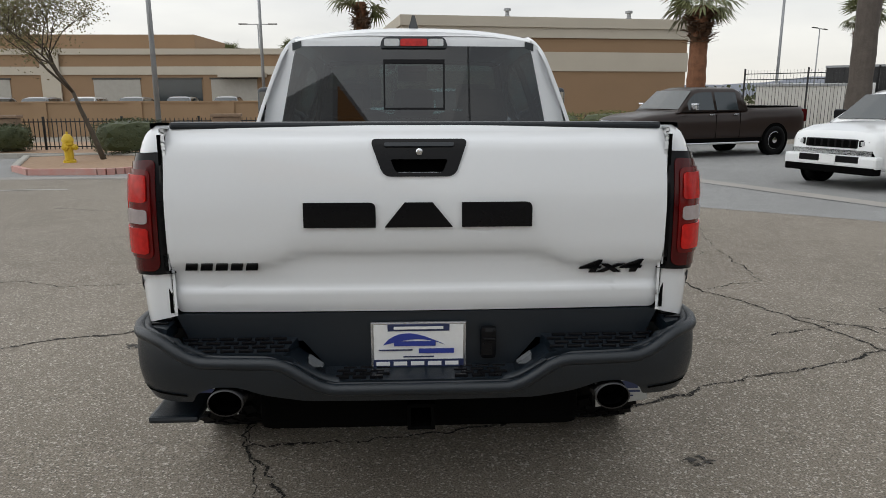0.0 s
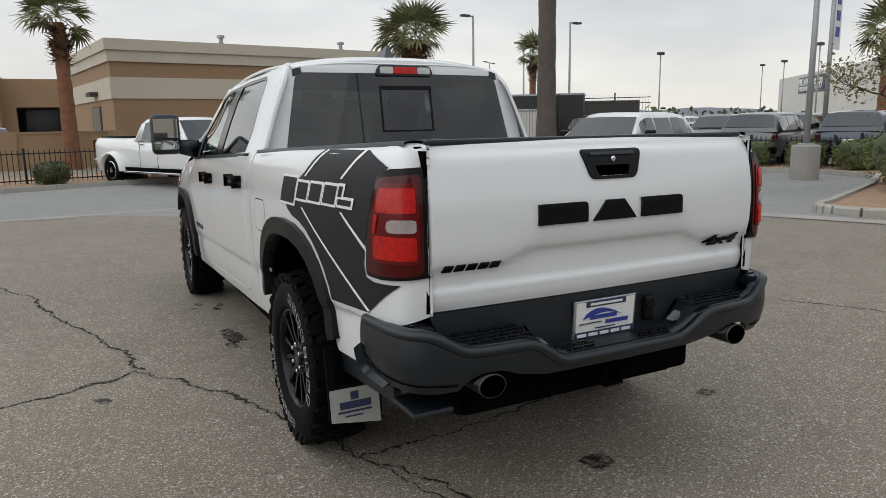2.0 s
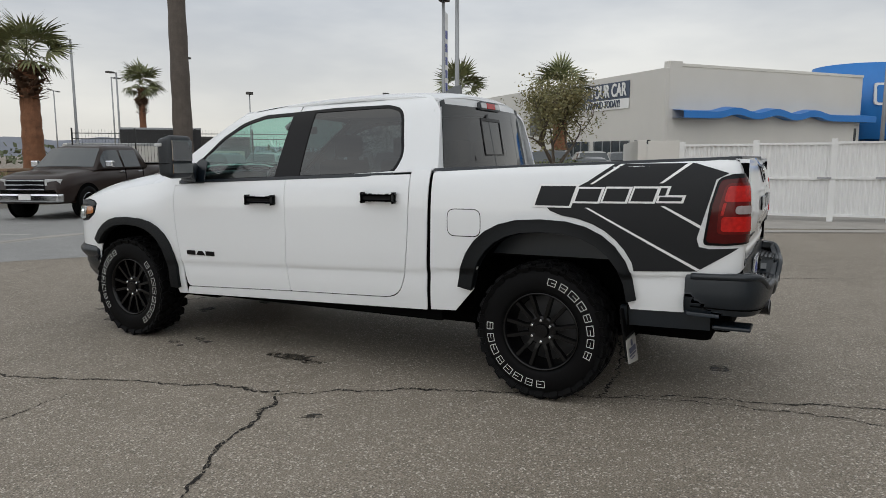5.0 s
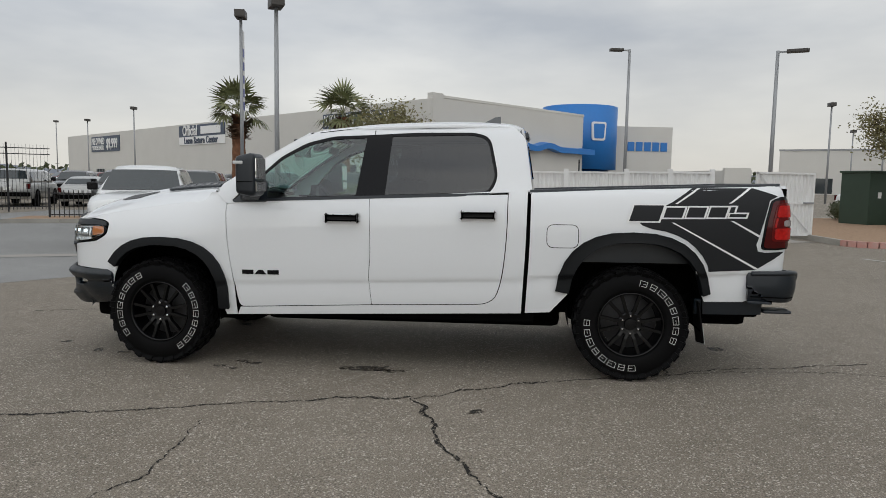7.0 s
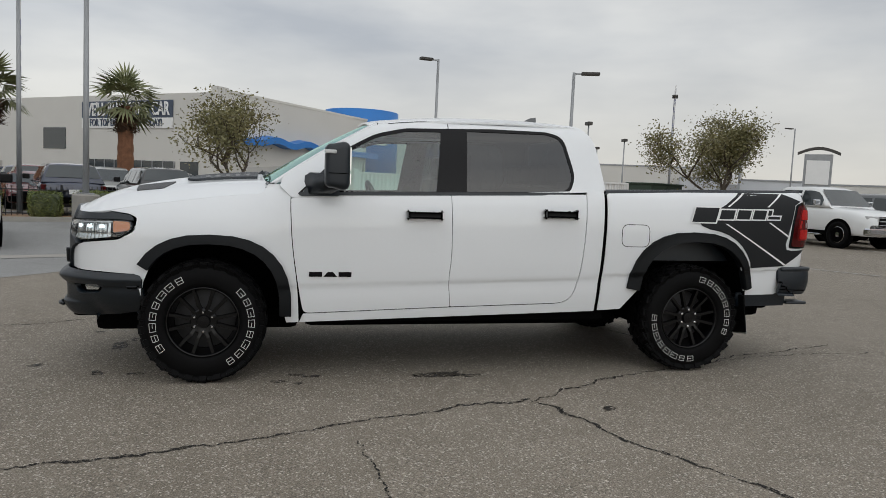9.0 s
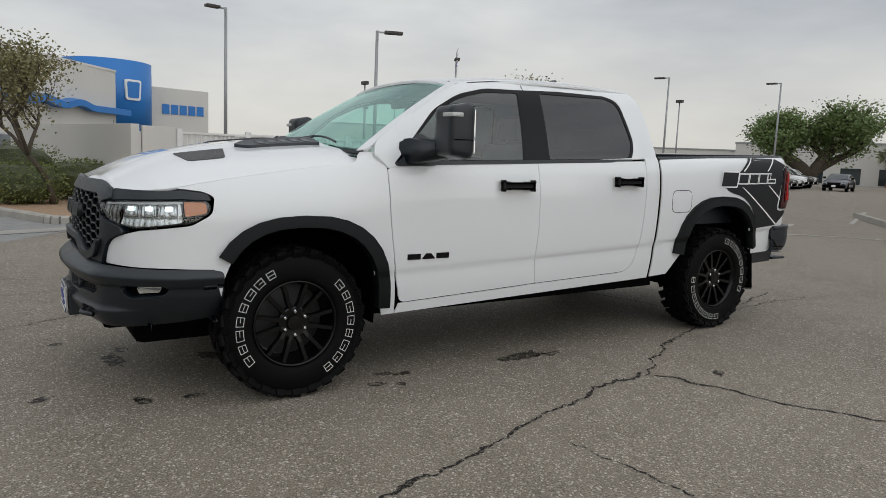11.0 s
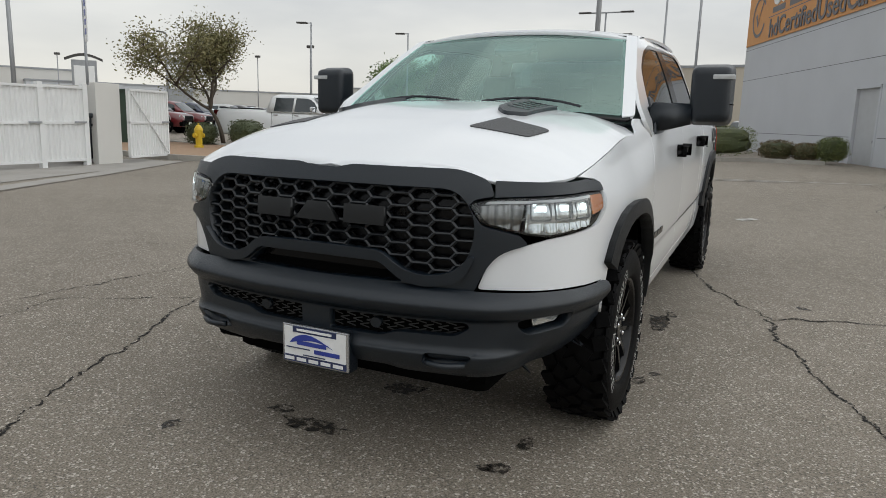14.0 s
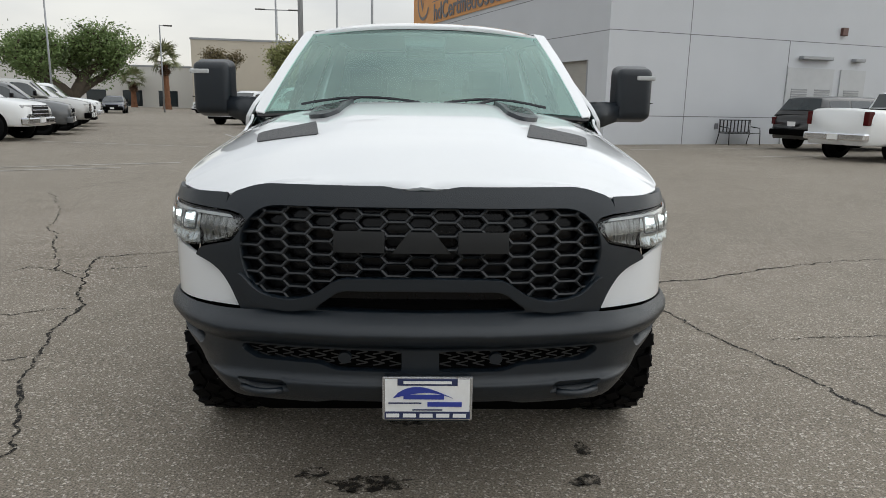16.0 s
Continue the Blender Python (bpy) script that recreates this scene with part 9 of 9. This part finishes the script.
            base = pose(sx * (w - 0.10 + (0.09 if dually and ya else 0)), ya, R, 0, 90 * sx, 0)
            b = bmesh.new()
            lathe(b, [(R * 0.62, 0.10), (R * 0.7, 0.125), (R * 0.93, 0.12), (R, 0.09), (R, -0.1), (R * 0.6, -0.12)], 28, base, cap=False)
            ty = part("tyre", b, RUBBER, t, smooth=True)
            b = bmesh.new()
            lathe(b, [(R * 0.63, 0.105), (R * 0.60, 0.085), (R * 0.5, 0.06), (0.01, 0.05)], 28, base)
            if not far:
                part("rim_dish", b, DARK, ty)
            else:
                b.free()
            b = bmesh.new()
            for k in range(6):
                mm = base @ Matrix.Rotation(k * math.pi / 3, 4, "Z")
                box(b, 0.03, R * 0.61, -0.035, 0.035, 0.06, 0.10, 0.0, mm)
            lathe(b, [(0.08, 0.06), (0.08, 0.11), (0.01, 0.115)], 14, base)
            lathe(b, [(R * 0.63, 0.10), (R * 0.57, 0.112), (R * 0.55, 0.08)], 28, base, cap=False)
            part("rim", b, rim or (CHROME if chrome else RIM), ty)
    zt = top(0.03)
    # nose: grille, lamps, bumper, plate
    gm = CHROME if chrome else GLOSSB
    slim = kind == "suv" and not far
    b = bmesh.new()
    if slim:
        box(b, -w * 0.52, w * 0.52, Y(0.0) - 0.06, Y(0.0) + 0.022, zt - 0.28, zt - 0.12, 0.03)
    else:
        box(b, -w * 0.55, w * 0.55, Y(0.0) - 0.05, Y(0.0) + 0.025, zt - 0.36, zt - 0.06, 0.03)
    gr = part("grille", b, GLOSSB, t)
    if slim:
        for k in range(7):
            boxpart("grille_bar", DARK, gr, -w * 0.49 + k * w * 0.14, -w * 0.49 + k * w * 0.14 + 0.09, Y(0.0) + 0.018, Y(0.0) + 0.032, zt - 0.265, zt - 0.135, 0.01)
    for k in range(0 if far or slim else 3):
        boxpart("grille_bar", gm, gr, -w * 0.54, w * 0.54, Y(0.0) + 0.02, Y(0.0) + 0.04, zt - 0.33 + 0.11 * k, zt - 0.30 + 0.11 * k, 0.006)
    for sx in (1, -1):
        b = bmesh.new()
        box(b, min(sx * w * 0.54, sx * w * 0.88), max(sx * w * 0.54, sx * w * 0.88), Y(0.05), Y(0.0) + 0.016, zt - (0.25 if slim else 0.22), zt - (0.13 if slim else 0.06), 0.02)
        for v in b.verts:
            v.co.y -= 0.42 * max(0.0, abs(v.co.x) - w * 0.56)
        hl_ = part("headlight", b, GLOSSB if slim else CLEARL, t)
        if slim:
            for k in range(3):
                xa = w * (0.58 + 0.085 * k)
                boxpart("lamp_cell", CLEARL, hl_, min(sx * xa, sx * (xa + 0.06)), max(sx * xa, sx * (xa + 0.06)), Y(0.0) - 0.03 - 0.04 * k, Y(0.0) + 0.021 - 0.034 * k, zt - 0.225, zt - 0.155, 0.008)
        b = bmesh.new()
        box(b, min(sx * w * 0.80, sx * w * 0.955), max(sx * w * 0.80, sx * w * 0.955), Y(1.0) - 0.02, Y(0.97), top(0.97) - (0.42 if kind == "pickup" else 0.30), top(0.97) - 0.06, 0.02)
        part("tail_light", b, REDL, t)
        b = bmesh.new()
        fm = s["cab"][1][0] - 0.035
        box(b, min(sx * (w + 0.02), sx * (w + 0.24)), max(sx * (w + 0.02), sx * (w + 0.24)), Y(fm) - 0.05, Y(fm) + 0.06, s["belt"] + 0.02, s["belt"] + 0.2, 0.03)
        part("wing_mirror", b, GLOSSB if not chrome else CHROME, t)
        for f0, f1 in ([] if far else s["glass"][:2]):
            b = bmesh.new()
            box(b, min(sx * w * 0.99, sx * (w + 0.02)), max(sx * w * 0.99, sx * (w + 0.02)), Y(f1) + 0.03, Y(f1) + 0.21, s["belt"] - 0.13, s["belt"] - 0.09, 0.01)
            part("door_handle", b, gm, t)
            b = bmesh.new()
            box(b, min(sx * w * 0.98, sx * (w + 0.003)), max(sx * w * 0.98, sx * (w + 0.003)), Y(f1 + 0.008) - 0.004, Y(f1 + 0.008) + 0.004, s["low"] + 0.12, s["belt"] - 0.02)
            part("door_seam", b, DARK, t)
        if far:
            continue
        b = bmesh.new()
        box(b, min(sx * w * 0.93, sx * (w + 0.01)), max(sx * w * 0.93, sx * (w + 0.01)), -wb + R * 1.2, -R * 1.2, s["low"] - 0.02, s["low"] + 0.10, 0.02)
        part("sill", b, DARK, t)
    b = bmesh.new()
    box(b, -w * 0.93, w * 0.93, Y(0.03), Y(0.0) + 0.06, s["low"] + 0.04, s["low"] + 0.26, 0.05)
    fbm = part("front_bumper", b, (CHROME if chrome and kind == "pickup" else colour if slim else DARK), t)
    if slim:
        boxpart("air_intake", GLOSSB, fbm, -w * 0.60, w * 0.60, Y(0.0), Y(0.0) + 0.066, s["low"] + 0.13, s["low"] + 0.245, 0.01)
        boxpart("valance", DARK, fbm, -w * 0.90, w * 0.90, Y(0.03), Y(0.0) + 0.065, s["low"] - 0.06, s["low"] + 0.07, 0.02)
    boxpart("front_plate", PLATEW, fbm, -0.155, 0.155, Y(0.0) + 0.06, Y(0.0) + 0.080, s["low"] + 0.10, s["low"] + 0.25)
    b = bmesh.new()
    box(b, -w * 0.95, w * 0.95, Y(1.0) - 0.10, Y(0.98), s["low"] + 0.12, s["low"] + 0.32, 0.04)
    rbm = part("rear_bumper", b, (CHROME if chrome and kind == "pickup" else DARK), t)
    boxpart("rear_plate", PLATEW, rbm, -0.155, 0.155, Y(1.0) - 0.118, Y(1.0) - 0.10, s["low"] + (0.14 if kind == "pickup" else 0.42), s["low"] + (0.29 if kind == "pickup" else 0.57))
    if kind == "pickup":
        # flat near-black slab stands for the shaded inside of the bed
        boxpart("bed_shade", DARK, t, -w * 0.80, w * 0.80, Y(0.97), Y(0.66), top(0.8) + 0.005, top(0.8) + 0.036)
        for sx in (1, -1):
            boxpart("side_step", gm, t, min(sx * w * 0.97, sx * (w + 0.08)), max(sx * w * 0.97, sx * (w + 0.08)), -wb + R * 1.5, -R * 1.4, 0.36, 0.42, 0.02)
        if dually:
            for sx in (1, -1):
                b = bmesh.new()
                arc_ = [(math.cos(math.pi * k / 16), math.sin(math.pi * k / 16)) for k in range(17)]
                rows_ = [[b.verts.new((sx * (w - 0.02 + d), -wb + R * q * c * 1.12, R * 0.95 + R * q * sn)) for c, sn in arc_] for q, d in ((1.38, 0.0), (1.34, 0.10), (1.26, 0.17), (1.15, 0.18), (1.15, -0.05))]
                for ra_, rb2 in zip(rows_, rows_[1:]):
                    for k in range(16):
                        b.faces.new((ra_[k], ra_[k + 1], rb2[k + 1], rb2[k]))
                part("wide_fender", b, colour, t, smooth=True)
    return t


def heading(dx, dy):
    return math.degrees(math.atan2(-dx, dy))


def park(kind, colour, x, y, hx, hy, label, category, **k):
    return car(kind, colour, pose(x, y, gz(y), 0, 0, heading(hx, hy)), label, category, **k)


park("suv", P_WHITE, 8.35, 9.3, -0.927, -0.376, "white suv with black grille and black wheels", "suv", chrome=False)
park("pickup", P_BROWN, 6.5, 16.2, -0.945, -0.327, "dark brown crew-cab pickup with chrome trim", "pickup truck", long=0.15)
park("pickup", P_WHITE, 1.75, 16.35, 0.43, -0.90, "white dual-rear-wheel crew-cab pickup", "pickup truck", long=0.5, dually=True)
park("pickup", P_WHITE, 12.54, -14.47, -0.99, -0.10, "white crew-cab pickup in a parking row", "pickup truck", long=0.1)
park("suv", P_GREY, 13.28, -17.96, -0.927, -0.376, "grey suv in a parking row", "suv", chrome=False)
park("pickup", P_SILVER, 14.33, -21.31, -0.927, -0.376, "silver crew-cab pickup with black wheels", "pickup truck", chrome=False)
park("pickup", P_WHITE, 17.2, -28.64, -0.927, -0.376, "raised white crew-cab pickup in a parking row", "pickup truck", long=0.2)
park("suv", P_WHITE, 15.77, -24.98, -0.927, -0.376, "white suv in a parking row", "suv")
park("sedan", P_WHITE, 20.55, -32, -0.927, -0.376, "white sedan in a parking row", "car")
park("sedan", P_PALE, 21.69, -35.65, -0.927, -0.376, "pale grey sedan in a parking row", "car")
park("suv", P_BLACK, -15.9, -17.4, -0.943, -0.332, "black suv parked by the grey wall", "suv", chrome=False)
park("pickup", P_WHITE, -15.7, -13.4, -0.943, -0.332, "white pickup parked tail towards the lane", "pickup truck", long=0.1)
park("pickup", P_WHITE, 7.6, -26.6, 0.927, 0.376, "white pickup beyond the painted lines", "pickup truck")
for k, (x, y, kd, c) in enumerate(((9.54, -58.53, "suv", P_BLACK), (13.44, -60.71, "pickup", P_BLACK), (17.58, -57.89, "suv", P_GREY), (5.59, -57.35, "sedan", P_RED), (20.94, -61.05, "suv", P_WHITE), (26.29, -53.28, "sedan", P_NAVY), (10.11, -30.52, "suv", P_WHITE))):
    park(kd, c, x, y, (-0.3 if k % 2 else 0.4), 0.9, "parked vehicle far down the lane", "car", chrome=False)

# rows of cars at the dealership
ROWC = {}
for kd in ("suv", "sedan"):
    for nm, c in (("white", P_WHITE), ("grey", P_GREY), ("silver", P_SILVER), ("black", P_BLACK), ("red", P_RED), ("navy", P_NAVY)):
        ROWC[(kd, nm)] = None
COL = {"white": P_WHITE, "grey": P_GREY, "silver": P_SILVER, "black": P_BLACK, "red": P_RED, "navy": P_NAVY}
rr = random.Random(4)


def row(x, y, dx, dy, n, step, hx, hy):
    for i in range(n):
        kd = rr.choice(("suv", "suv", "sedan"))
        nm = rr.choice(("white", "white", "grey", "silver", "black", "red", "navy", "black"))
        px, py = x + dx * step * i, y + dy * step * i
        if ROWC[(kd, nm)] is None:
            ROWC[(kd, nm)] = park(kd, COL[nm], px, py, hx, hy, f"{nm} {kd} in the dealership row", "suv" if kd == "suv" else "car", chrome=False, group="dealership car rows", far=True)
        else:
            copy_thing(ROWC[(kd, nm)], pose(px, py, gz(py), 0, 0, heading(hx, hy)))


row(23.2, 8.6, -0.376, 0.927, 3, 2.9, 0.927, 0.376)
row(28.3, 2.0, -0.376, 0.927, 7, 2.9, -0.927, -0.376)
row(35.83, 4.58, -0.376, 0.927, 10, 2.9, 0.927, 0.376)
row(40.5, 6.5, -0.30, 0.95, 14, 2.9, -0.927, -0.376)
row(52.0, 24.0, 0.5, 0.86, 14, 3.0, -0.86, 0.5)
row(26.47, -16.25, 0.376, -0.927, 8, 2.9, -0.927, -0.376)
row(36.74, -21.72, 0.376, -0.927, 12, 2.9, 0.927, 0.376)
row(25.75, -43.25, 0.376, -0.927, 7, 2.9, -0.927, -0.376)
row(-31.0, 44.0, 1.0, 0.05, 9, 3.1, 0.1, -1.0)
row(1.41, -50.15, 0.93, -0.2, 3, 3.1, 0.1, 1.0)
